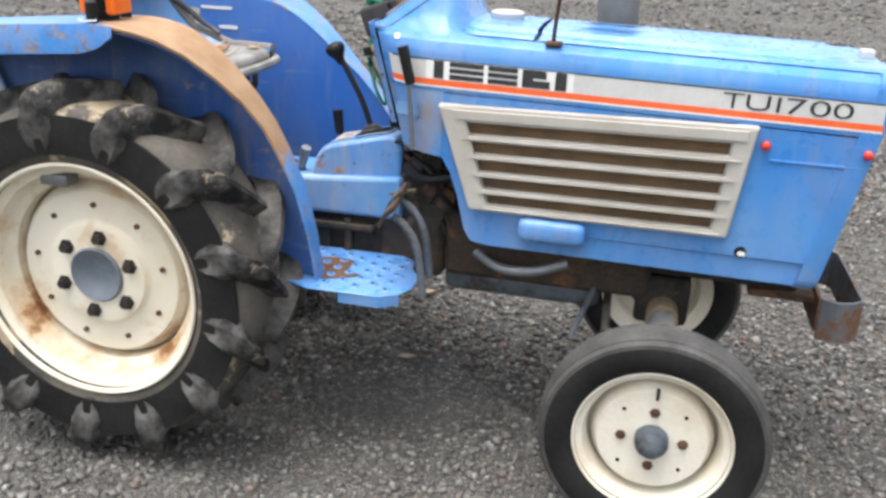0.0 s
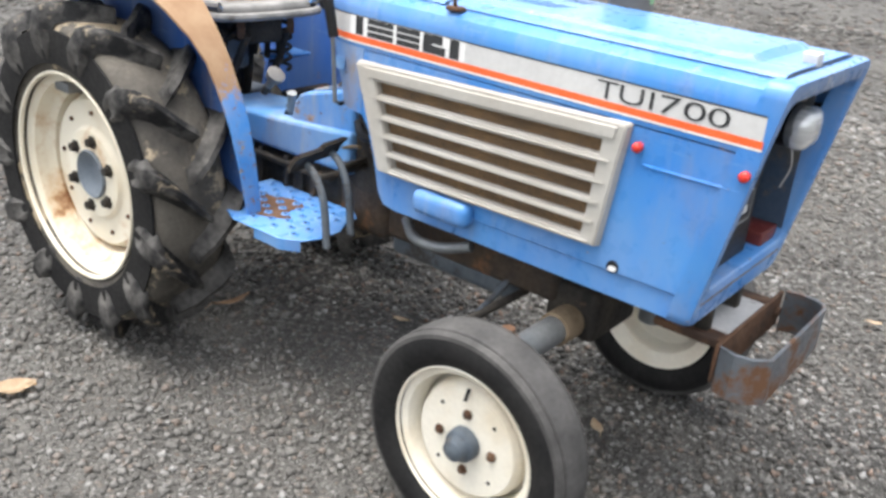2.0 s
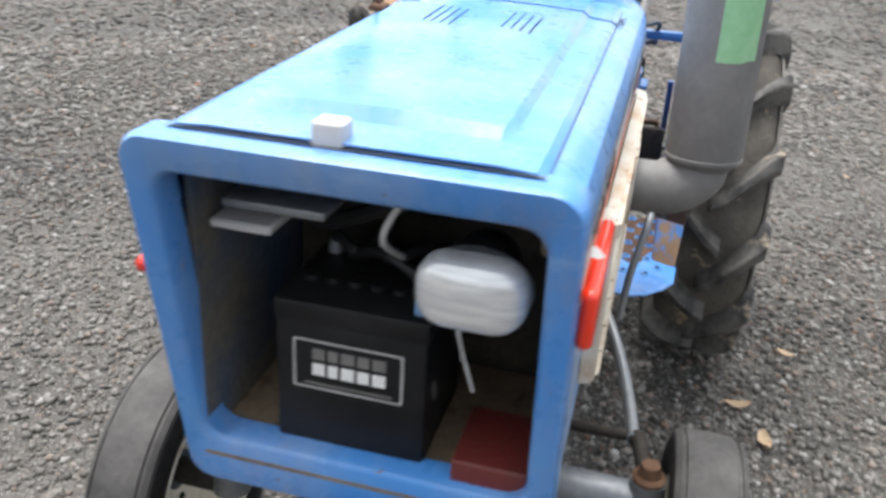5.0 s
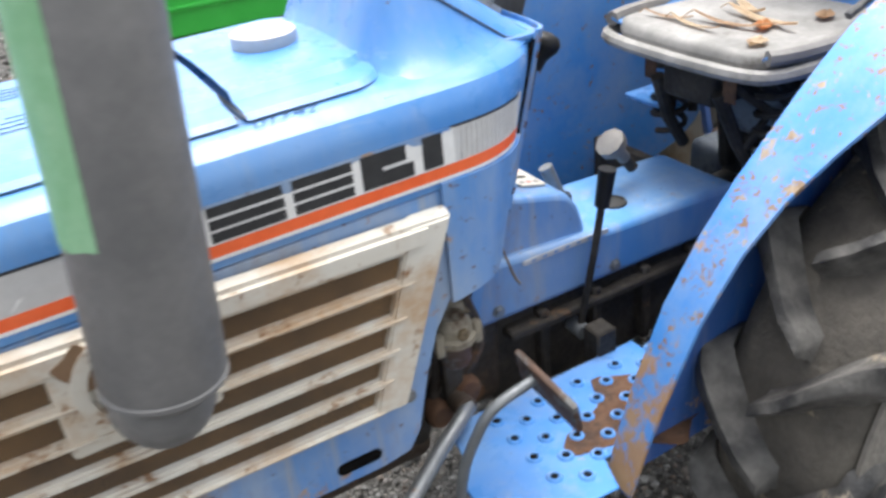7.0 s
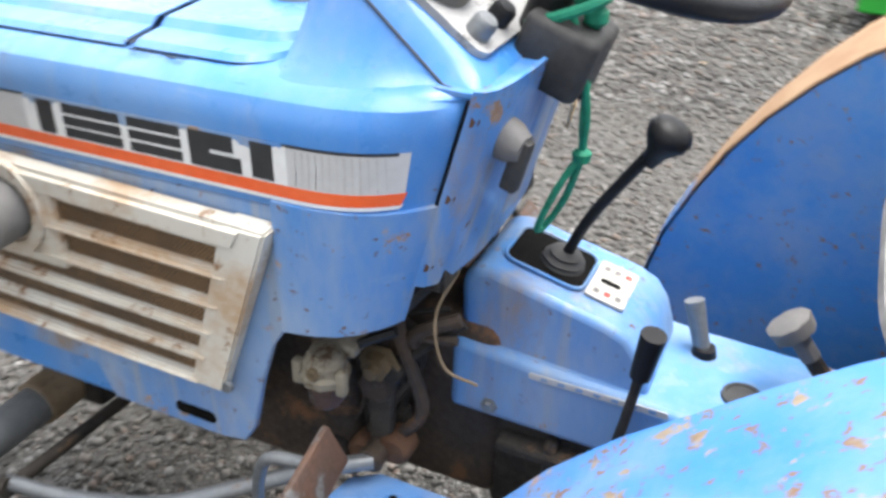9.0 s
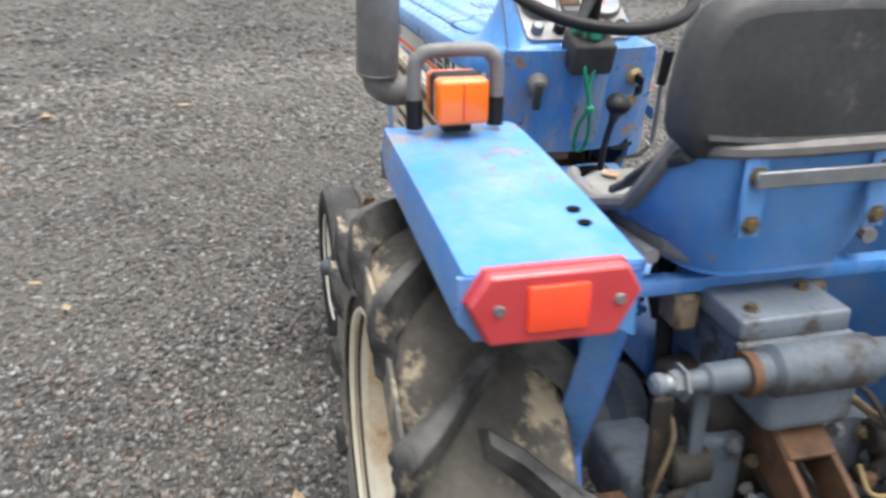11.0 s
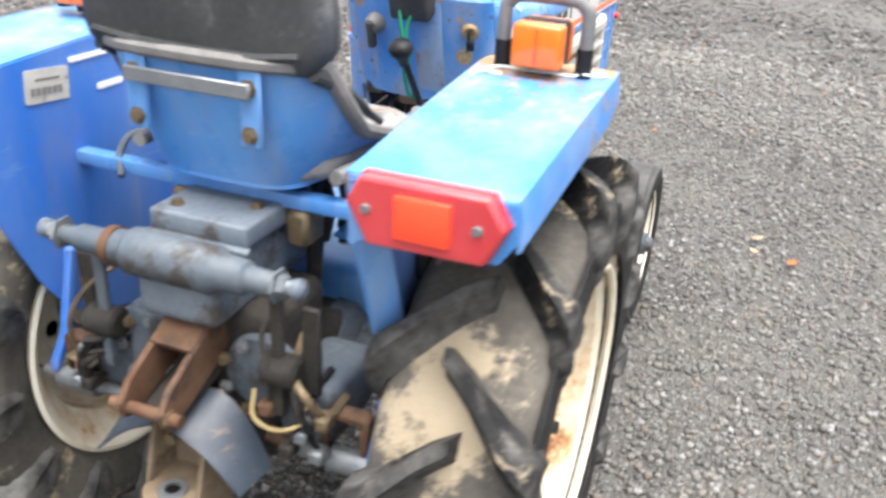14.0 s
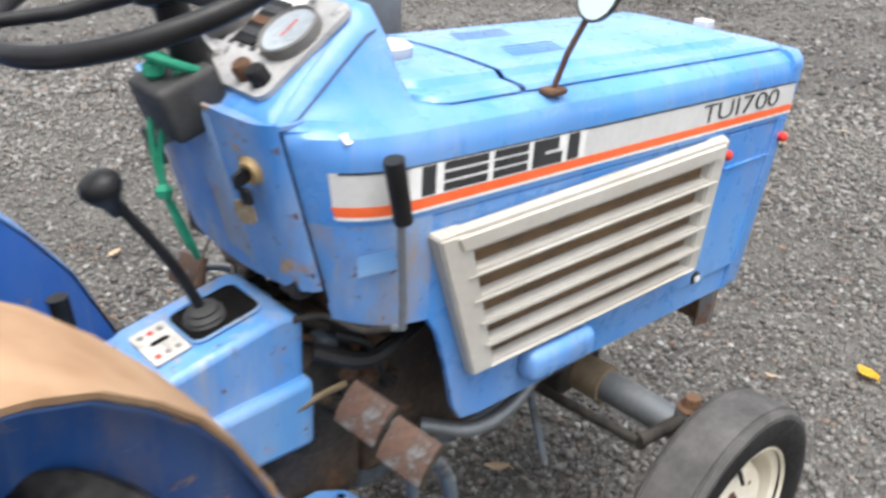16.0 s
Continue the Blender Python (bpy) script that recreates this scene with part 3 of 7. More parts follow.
    tagged(new("gravel", me), "loose crushed stones in dark grey and pale grey", "gravel", kind="stuff")


build_ground()

# ---- tractor ----
tractor = thing("tractor", "small old blue farm tractor with cream rims, parked on gravel", "tractor")


def slope(x):
    return 0.022 * (1.65 - x) / 1.07


def front_x(z):
    return 1.655 - (1.005 - z) * 0.19


def seam_x(z):
    """Where the bonnet meets the rear cover; it leans forward going down."""
    return 0.528 + (1.04 - z) * 0.27


def half_width(x, z):
    """The bonnet draws in towards the dashboard."""
    p = min(1.0, max(0.0, (x - seam_x(z)) / (0.71 - seam_x(z))))
    return 0.164 + (0.2275 - 0.164) * (1 - (1 - p) ** 3.4)


# bonnet: upper cover, two side panels, lids and front frame
def build_bonnet():
    half = [(0.227, 0.895), (0.2275, 0.94), (0.227, 0.974), (0.225, 0.990), (0.218, 1.004), (0.204, 1.013), (0.182, 1.019), (0.10, 1.022), (0.0, 1.023)]
    sec = [(-y, z) for y, z in half] + [(y, z) for y, z in half[-2::-1]]
    rows = []
    for p in (0.0, 0.06, 0.15, 0.28, 0.45, 0.65, 0.85, 1.0):
        row = []
        for y, z in sec:
            zz = z + 0.0225
            x = seam_x(zz) + (0.71 - seam_x(zz)) * p
            row.append((x, y * half_width(x, zz) / 0.2275, z + slope(x)))
        rows.append(row)
    for x in (0.85, 1.0, 1.2, 1.4, 1.55, 1.60):
        rows.append([(x, y, z + slope(x)) for y, z in sec])
    rows.append([(front_x(z) - 0.016, y * 0.998, z + slope(1.64)) for y, z in sec])
    bonnet = part("bonnet", sheet(rows, 0.004), blue, tractor, "glossy blue sheet-metal bonnet", smooth=30)

    outline = [(0.708, 0.912), (0.708, 0.765), (0.732, 0.728), (0.752, 0.67), (0.772, 0.59), (0.79, 0.562),
               (0.83, 0.556), (1.0, 0.556), (1.02, 0.606), (front_x(0.606) - 0.015, 0.604), (front_x(0.893) - 0.016, 0.892)]
    for s in (-1, 1):
        panel = part("side_panel", prism(outline, s * 0.213, s * 0.225), blue_worn if s > 0 else blue, tractor, "blue bonnet side panel", bevel=0.003)
        skirt = [(0.99, 0.553), (front_x(0.553) - 0.02, 0.548), (front_x(0.606) - 0.017, 0.602), (1.022, 0.604)]
        part("skirt", prism(skirt, s * 0.206, s * 0.218), blue, panel, bevel=0.003)
        # dark joint between upper cover and side panel
        rows = []
        for p in (0.0, 0.06, 0.15, 0.28, 0.45, 0.65, 0.85, 1.0):
            bottom = 0.772 - 0.004 * p - 0.006 * p * p
            row = []
            for k in range(7):
                z = bottom + (0.922 - bottom) * k / 6
                x = seam_x(z) + (0.71 - seam_x(z)) * p
                row.append((x, s * (half_width(x, z) - 0.0012), z))
            rows.append(row)
        part("rear_flank", sheet(rows, -0.006 * s), blue_worn, panel, smooth=60)
        part("joint", box(0.69, front_x(0.893) - 0.02, s * 0.208, s * 0.221, 0.889, 0.915), dark, panel)
    # pressed pouch, crease, plugs on the right panel
    part("bulge", rounded_box(0.905, 1.06, -0.262, -0.215, 0.588, 0.644, 0.018), blue, tractor, "rounded blue pressed bulge")
    part("crease", rounded_box(1.425, 1.612, -0.2285, -0.22, 0.826, 0.832, 0.0025, 2), blue, tractor)
    for x, z in ((1.413, 0.861), (1.614, 0.860)):
        part("plug", lathe([(-0.243, 0.002), (-0.242, 0.006), (-0.238, 0.0095), (-0.226, 0.0095)], 20, "y", (x, 0, z)), red_knob, tractor, "small red plastic plug")
    part("catch", lathe([(-0.229, 0.003), (-0.228, 0.012), (-0.222, 0.0145), (-0.219, 0.0145)], 24, "y", (1.40, 0, 0.616)), black, tractor, "round black bonnet catch")
    part("catch_tab", prism(round_rect(0.016, 0.010, 0.003, 3, 1.402, 0.614), -0.2315, -0.2285), white, tractor)

    # lids, each edged by a dark strip that paints the shadowed gap
    def lid(name, x0, x1, label):
        cs = [(0.184, 1.0195), (0.176, 1.0250), (0.140, 1.0280), (0.130, 1.0365), (0.06, 1.040), (0.0, 1.041)]
        full = [(-y, z) for y, z in cs] + [(y, z) for y, z in cs[-2::-1]]
        xs = {x0 + (x1 - x0) * k / 12 for k in range(13)}
        xs = sorted(xs | ({1.560, 1.546} if x1 > 1.5 else {x0 + d for d in (0.002, 0.006, 0.022, 0.034, 0.045)}))

        def wide(x):
            """The small lid has rounded rear corners."""
            return 1.0 if x1 > 1.5 or x > x0 + 0.045 else 1 - 0.245 * (1 - math.sqrt(max(0.0, 1 - ((x0 + 0.045 - x) / 0.045) ** 2)))

        rows = []
        for x in xs:
            f = min(1.0, max(0.0, (1.56 - x) / 0.014)) * min(1.0, max(0.0, (x - 0.70) / 0.03))
            rows.append([(x, y * wide(x), 1.0275 + (z - 1.0275) * (f if z > 1.0275 else 1) + slope(x)) for y, z in full])
        ob = part(name, sheet(rows, -0.002), blue, tractor, label, smooth=25)
        gap = bmesh.new()
        for s in (-1, 1):
            for xa, xb in zip(xs, xs[1:]):
                wa, wb = s * wide(xa), s * wide(xb)
                q = [(xa, wa * 0.1835, 1.0200 + slope(xa)), (xb, wb * 0.1835, 1.0200 + slope(xb)), (xb, wb * 0.1862, 1.0200 + slope(xb)), (xa, wa * 0.1862, 1.0200 + slope(xa))]
                gap.faces.new([gap.verts.new(p) for p in q])
        for xa, xb in ((x0 - 0.004, x0 + 0.0005), (x1 - 0.0005, x1 + 0.004)):
            w = 0.186 * wide(max(xa, x0))
            gap.faces.new([gap.verts.new(p) for p in ((xa, -w, 1.0252 + slope(xa)), (xb, -w, 1.0252 + slope(xb)), (xb, w, 1.0252 + slope(xb)), (xa, w, 1.0252 + slope(xa)))])
        part("gap", gap, guard_blue, ob)
        return ob

    top = lid("bonnet_lid", 0.912, 1.628, "large blue bonnet lid with a raised middle")
    tank = lid("tank_lid", 0.735, 0.900, "small blue lid round the filler cap")
    for y0 in (-0.058, 0.058):
        for k in range(4):
            y = y0 + (k - 1.5) * 0.0145
            xa, xb, za = 0.988 + 0.007 * k, 1.11 + 0.007 * k, 1.0426 - 0.017 * abs(y) + 0.0010
            part("vent_slot", sheet([[(x, y - 0.0010, za + slope(x)), (x, y + 0.0010, za + slope(x))] for x in (xa, xb)], -0.0004), dark, top)
    part("filler_cap", lathe([(1.03, 0.056), (1.058, 0.048), (1.062, 0.044), (1.062, 0.034), (1.070, 0.040), (1.086, 0.040), (1.090, 0.034), (1.091, 0.002)], 32, "z", (0.808, 0.0, -0.012)), panel_grey, tank, "dull white screw cap")
    part("rubber_block", rounded_box(1.600, 1.630, -0.036, -0.004, 1.02, 1.048, 0.004), panel_grey, tractor, "pale grey rubber block")

    # front frame: a slanted ring
    outer = [(y, z) for y, z in round_rect(0.456, 0.482, 0.03, 6, 0, 0.782)]
    inner = [(y, z) for y, z in round_rect(0.392, 0.362, 0.028, 6, 0, 0.801)]
    bm = bmesh.new()
    loops = []
    for ring, back in ((outer, 0.045), (outer, 0.010), ([(y * 0.985, 0.782 + (z - 0.782) * 0.985) for y, z in outer], 0.0),
                       ([(y * 1.03, 0.801 + (z - 0.801) * 1.03) for y, z in inner], 0.0), (inner, 0.006), (inner, 0.045)):
        loops.append([bm.verts.new((front_x(z) - back, y, z)) for y, z in ring])
    n = len(outer)
    for a, b in zip(loops, loops[1:] + loops[:1]):
        for k in range(n):
            bm.faces.new((a[k], a[(k + 1) % n], b[(k + 1) % n], b[k]))
    part("front_frame", bm, blue, tractor, "open blue frame without its front grille", smooth=50)
    # pan and dark back wall inside the nose
    part("nose_tray", rounded_box(1.30, 1.577, -0.205, 0.205, 0.585, 0.612, 0.006), muddy, tractor, "rust-brown battery tray")
    part("radiator", box(1.22, 1.30, -0.19, 0.19, 0.60, 0.99), iron, tractor, "black radiator shroud")
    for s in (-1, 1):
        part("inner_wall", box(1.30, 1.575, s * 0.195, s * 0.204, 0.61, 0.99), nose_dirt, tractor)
    part("cross_bar", tube([(1.55, -0.19, 0.955), (1.56, 0.0, 0.965), (1.55, 0.19, 0.95)], 0.009, 8), rusty, tractor, "rusty lamp rail")
    part("bracket_plate", rounded_box(1.50, 1.56, -0.17, -0.05, 0.915, 0.926, 0.003, 2), steel, tractor, "bent steel bracket")
    part("wiring", tube(curve([(1.50, 0.02, 0.86), (1.545, 0.01, 0.90), (1.55, 0.03, 0.945), (1.52, 0.05, 0.96)]), 0.004, 6), panel_grey, tractor, "pale loose wire")
    part("wiring", tube(curve([(1.45, -0.06, 0.83), (1.50, 0.0, 0.86), (1.51, 0.06, 0.83), (1.48, 0.09, 0.77)]), 0.006, 6), black, tractor, "black cable loop")
    part("wiring", tube(curve([(1.58, 0.10, 0.85), (1.585, 0.115, 0.80), (1.57, 0.125, 0.75)]), 0.002, 6), panel_grey, tractor)
    part("hose", tube(curve([(1.40, -0.15, 0.90), (1.45, -0.10, 0.87), (1.47, -0.02, 0.90), (1.44, 0.05, 0.93)]), 0.012, 8), black, tractor, "black rubber hose")
    part("red_tray", rounded_box(1.45, 1.565, 0.105, 0.195, 0.605, 0.648, 0.004), dark_red, tractor, "dark red painted bracket")
    part("lamp_rail", tube(curve([(1.535, -0.18, 0.945), (1.55, -0.08, 0.972), (1.565, 0.03, 0.958), (1.565, 0.17, 0.952), (1.555, 0.188, 0.92)], 5), 0.007, 8), muddy, tractor, "tan rusty lamp bracket rail")
    part("relay_plate", rounded_box(1.49, 1.555, -0.19, -0.115, 0.885, 0.897, 0.003, 1), panel_grey, tractor, "pale bent bracket plate")
    part("blue_plug", rounded_box(1.515, 1.535, 0.045, 0.062, 0.80, 0.832, 0.003, 1), blue_dusty, tractor, "small blue wire connector")
    part("hose_clip", lathe([(1.50, 0.012), (1.53, 0.014), (1.535, 0.010)], 12, "x", (0, 0.17, 0.962)), panel_grey, tractor)


build_bonnet()


def build_headlight():
    lamp = part("headlight", lathe([(1.49, 0.02), (1.51, 0.036), (1.55, 0.044), (1.58, 0.042)], 32, "x", (0, 0, 0)), black, tractor, "rectangular headlight in a black shell", at=pose(0, 0.120, 0.881))
    rows = []
    for d, f in ((0.0, 1.0), (0.012, 0.985), (0.020, 0.93), (0.026, 0.8), (0.031, 0.5), (0.033, 0.15)):
        rows.append([(1.585 + d, y * f, z * f) for y, z in round_rect(0.118, 0.082, 0.034, 8)])
    bm = bmesh.new()
    g = [[bm.verts.new(p) for p in r] for r in rows]
    for a, b in zip(g, g[1:]):
        for k in range(len(a)):
            bm.faces.new((a[k], a[(k + 1) % len(a)], b[(k + 1) % len(a)], b[k]))
    bm.faces.new(g[-1])
    bm.faces.new(g[0])
    part("glass", bm, headlight_glass, lamp, "milky ribbed headlight glass", smooth=60)
    bm = lathe([(1.572, 0.05), (1.572, 0.062), (1.588, 0.062), (1.588, 0.05)], 40, "x", closed=True)
    for v in bm.verts:
        v.co.y, v.co.z = v.co.y * 0.97, v.co.z * 0.69
    part("bezel", bm, steel, lamp)


build_headlight()


# radiator side grilles
def build_grille(s, corners, material, label):
    (x00, z00), (x10, z10), (x11, z11), (x01, z01) = corners  # rear low, front low, front high, rear high

    def at(u, v):
        xa, za = x00 + (x10 - x00) * u, z00 + (z10 - z00) * u
        xb, zb = x01 + (x11 - x01) * u, z01 + (z11 - z01) * u
        return xa + (xb - xa) * v, za + (zb - za) * v

    back = part("grille", prism([at(0.02, 0.02), at(0.98, 0.02), at(0.98, 0.98), at(0.02, 0.98)], s * (0.2275 if s > 0 else 0.222), s * (0.2375 if s > 0 else 0.2285)), screen_mesh, tractor, label)

    def strip(name, u0, u1, v0, v1, y0, y1, inset):
        a = [at(u0, v0), at(u1, v0), at(u1, v1), at(u0, v1)]
        cx, cz = sum(p[0] for p in a) / 4, sum(p[1] for p in a) / 4
        b = [(p[0] + (inset if p[0] < cx else -inset), p[1] + (inset if p[1] < cz else -inset)) for p in a]
        bm = bmesh.new()
        lo, hi = [bm.verts.new((p[0], s * y0, p[1])) for p in a], [bm.verts.new((p[0], s * y1, p[1])) for p in b]
        bm.faces.new(lo)
        bm.faces.new(hi)
        for k in range(4):
            bm.faces.new((lo[k], lo[(k + 1) % 4], hi[(k + 1) % 4], hi[k]))
        bmesh.ops.bevel(bm, geom=[e for e in bm.edges], offset=0.0058 if name == "slat" else 0.003, segments=4, affect="EDGES")
        part(name, bm, material, back)

    strip("end_rail", 0.0, 0.078, 0.0, 1.0, 0.2235, 0.2475, 0.006)
    strip("end_rail", 0.925, 1.0, 0.0, 1.0, 0.2235, 0.2455, 0.005)
    edges = [0.0, 0.088, 0.168, 0.238, 0.328, 0.398, 0.488, 0.566, 0.656, 0.742, 0.832, 1.0]
    for k in range(0, 12, 2):
        strip("slat", 0.034, 0.984, edges[k], edges[k + 1], 0.2245, 0.2505, 0.0055)
    return back, at


build_grille(-1, ((0.792, 0.645), (1.367, 0.647), (1.397, 0.902), (0.70, 0.890)), grille_grey, "slatted pale grey side grille")
grille_l, _ = build_grille(1, ((0.800, 0.650), (1.376, 0.656), (1.408, 0.904), (0.704, 0.895)), grille_rusty, "slatted grey side grille with rust streaks")
part("blank", rounded_box(1.005, 1.16, 0.2245, 0.2475, 0.765, 0.880, 0.006), grille_rusty, grille_l)
part("heat_ring", lathe([(0.244, 0.062), (0.254, 0.062), (0.254, 0.047), (0.244, 0.047)], 32, "y", (1.080, 0, 0.838), closed=True), grille_rusty, grille_l, "rusted ring round the exhaust")
burn = [(1.125 + 0.030 * math.cos(a) * (0.8 + 0.2 * math.sin(3 * a)), 0.868 + 0.028 * math.sin(a) * (0.8 + 0.2 * math.cos(4 * a))) for a in (2 * math.pi * k / 24 for k in range(24))]
part("rust_patch", prism(burn, 0.2506, 0.2518), rusty_tan_steel, grille_l, "patch of brown heat rust", smooth=0)
part("side_reflector", rounded_box(1.420, 1.616, 0.2275, 0.245, 0.850, 0.914, 0.008), amber_red, tractor, "long orange-red side reflector")
for s in (-1, 1):
    part("screw", lathe([(s * 0.241, 0.009), (s * 0.246, 0.008)], 12, "y", (0.80 if s < 0 else 0.79, 0, 0.664)), steel, tractor)


# decals
def build_decals(s):
    def top(x):
        return 0.966 + 0.021 * (1.63 - x) / 1.04

    def low(x):
        return 0.906 + 0.019 * (1.63 - x) / 1.04

    y0, y1 = s * 0.2276, s * 0.2286

    def band(name, x0, x1, f0, f1, material, parent, out=0.0, skew=0.0, label=""):
        steps = sorted({0.0, 1.0} | {(x - x0) / (x1 - x0) for x in (0.545 + 0.011 * k for k in range(18)) if x0 < x < x1})
        rows = []
        for t in steps:
            ends = []
            for f, xs in ((f0, x0 + skew), (f1, x0)):
                x = xs + (x1 - xs) * t
                z = low(x) + f * (top(x) - low(x))
                ends.append((x, s * (half_width(x, z) + 0.0012 + out), z))
            rows.append(ends)
        return part(name, sheet(rows, 0.0004), material, parent, label, smooth=30)

    decal = band("decal", 0.571, 1.629, 0.28, 1.0, silver, tractor, 0, 0.008, "silver decal strip with orange and white stripes")
    band("stripe", 0.577, 1.631, 0.07, 0.29, orange, decal, 0.0004, 0.006)
    band("stripe", 0.581, 1.631, 0.0, 0.08, white, decal, 0.0002, 0.004)
    band("edge_line", 0.58, 1.629, 0.96, 1.01, ink, decal, 0.0004)
    a, b = (0.668, 1.0) if s < 0 else (0.688, 1.03)
    band("white_field", a, b, 0.30, 0.97, white, decal, 0.0007)
    # plain dark blocks where the maker's mark stands
    if s > 0:
        for k in range(13):
            x = 0.590 + 0.0072 * k
            band("fine_line", x, x + 0.0022, 0.33, 0.93, panel_grey, decal, 0.0004, 0.003)
    w = b - a
    blocks = [(0.055, 0.125, 0.33, 0.96), (0.165, 0.40, 0.33, 0.51), (0.165, 0.40, 0.56, 0.73), (0.165, 0.40, 0.78, 0.96), (0.43, 0.63, 0.33, 0.51), (0.43, 0.63, 0.56, 0.73),
              (0.43, 0.63, 0.78, 0.96), (0.66, 0.735, 0.33, 0.96), (0.735, 0.845, 0.33, 0.60), (0.735, 0.82, 0.67, 0.96), (0.88, 0.955, 0.33, 0.96)]
    for u0, u1, f0, f1 in blocks:
        xa, xb = (a + u0 * w, a + u1 * w) if s < 0 else (b - u1 * w, b - u0 * w)
        band("block", xa, xb, f0, f1, ink, decal, 0.0010)
    # model number, each character fitted to its own width
    for ch, u0, u1 in (("T", 0.0, 0.165), ("U", 0.185, 0.37), ("1", 0.422, 0.447), ("7", 0.495, 0.645), ("0", 0.675, 0.83), ("0", 0.85, 1.0)):
        cu = bpy.data.curves.new("character", "FONT")
        cu.body, cu.size, cu.extrude, cu.offset = ch, 0.05, 0.0004, -0.0005
        tmp = new("character", cu)
        bpy.context.view_layer.update()
        me = bpy.data.meshes.new_from_object(tmp)
        bpy.data.objects.remove(tmp)
        xs, ys = [v.co.x for v in me.vertices], [v.co.y for v in me.vertices]
        x0, yb, kx, ky = min(xs), min(ys), 0.257 * (u1 - u0) / (max(xs) - min(xs)), 0.0315 / (max(ys) - min(ys))
        for v in me.vertices:
            v.co.x, v.co.y = (v.co.x - x0) * kx + 0.257 * u0, (v.co.y - yb) * ky
        me.materials.append(ink)
        ob = new("character", me)
        if s < 0:
            ob.matrix_basis = Matrix.Translation((1.312, s * 0.2298, 0.934)) @ pose(0, 0, 0, 90, 0.8, 0)
        else:
            ob.matrix_basis = Matrix.Translation((1.588, s * 0.2298, 0.934)) @ pose(0, 0, 0, 90, -1.0, 180)
        ob.parent = decal


build_decals(-1)
build_decals(1)
rng = random.Random(4)
line = [0.692 + 0.006 * k for k in range(57)]
edge = [0.9862 - 0.021 * (x - 0.63) / 1.04 for x in line]
ragged = [(x, e - rng.uniform(0.002, 0.011) - (0.004 if 30 < k < 44 else 0)) for k, (x, e) in enumerate(zip(line, edge))]
part("torn_edge", prism(ragged + [(line[-1], edge[-1] + 0.0006), (line[0], edge[0] + 0.0006)], 0.2288, 0.2296), blue_worn, tractor, "ragged torn decal edge, paint scuffed tan")
part("scratch", faces([(1.155, 0.2295, 0.946), (1.166, 0.2295, 0.934), (1.162, 0.2297, 0.937), (1.15, 0.2297, 0.9475)], [(0, 1, 2, 3)]), white, tractor)
part("peeled_decal", faces([(1.600, 0.2302, 0.9440), (1.586, 0.2304, 0.9500), (1.572, 0.235, 0.942), (1.552, 0.244, 0.924), (1.574, 0.238, 0.931)], [(0, 1, 2, 4), (2, 3, 4)]), white, tractor, "torn curl of white decal film")

cu = bpy.data.curves.new("handwriting", "FONT")
cu.body, cu.size, cu.extrude, cu.shear = "01742", 0.034, 0.0003, 0.25
tmp = new("handwriting", cu)
bpy.context.view_layer.update()
me = bpy.data.meshes.new_from_object(tmp)
bpy.data.objects.remove(tmp)
me.materials.append(guard_blue)
ob = new("handwriting", me)
ob.matrix_basis, ob.parent = pose(0.90, 0.197, 1.0375, -16, 0, 180) @ Matrix.Diagonal((0.86, 0.75, 1, 1)), tractor
ob["label"] = "faint handwritten number in grey pen"


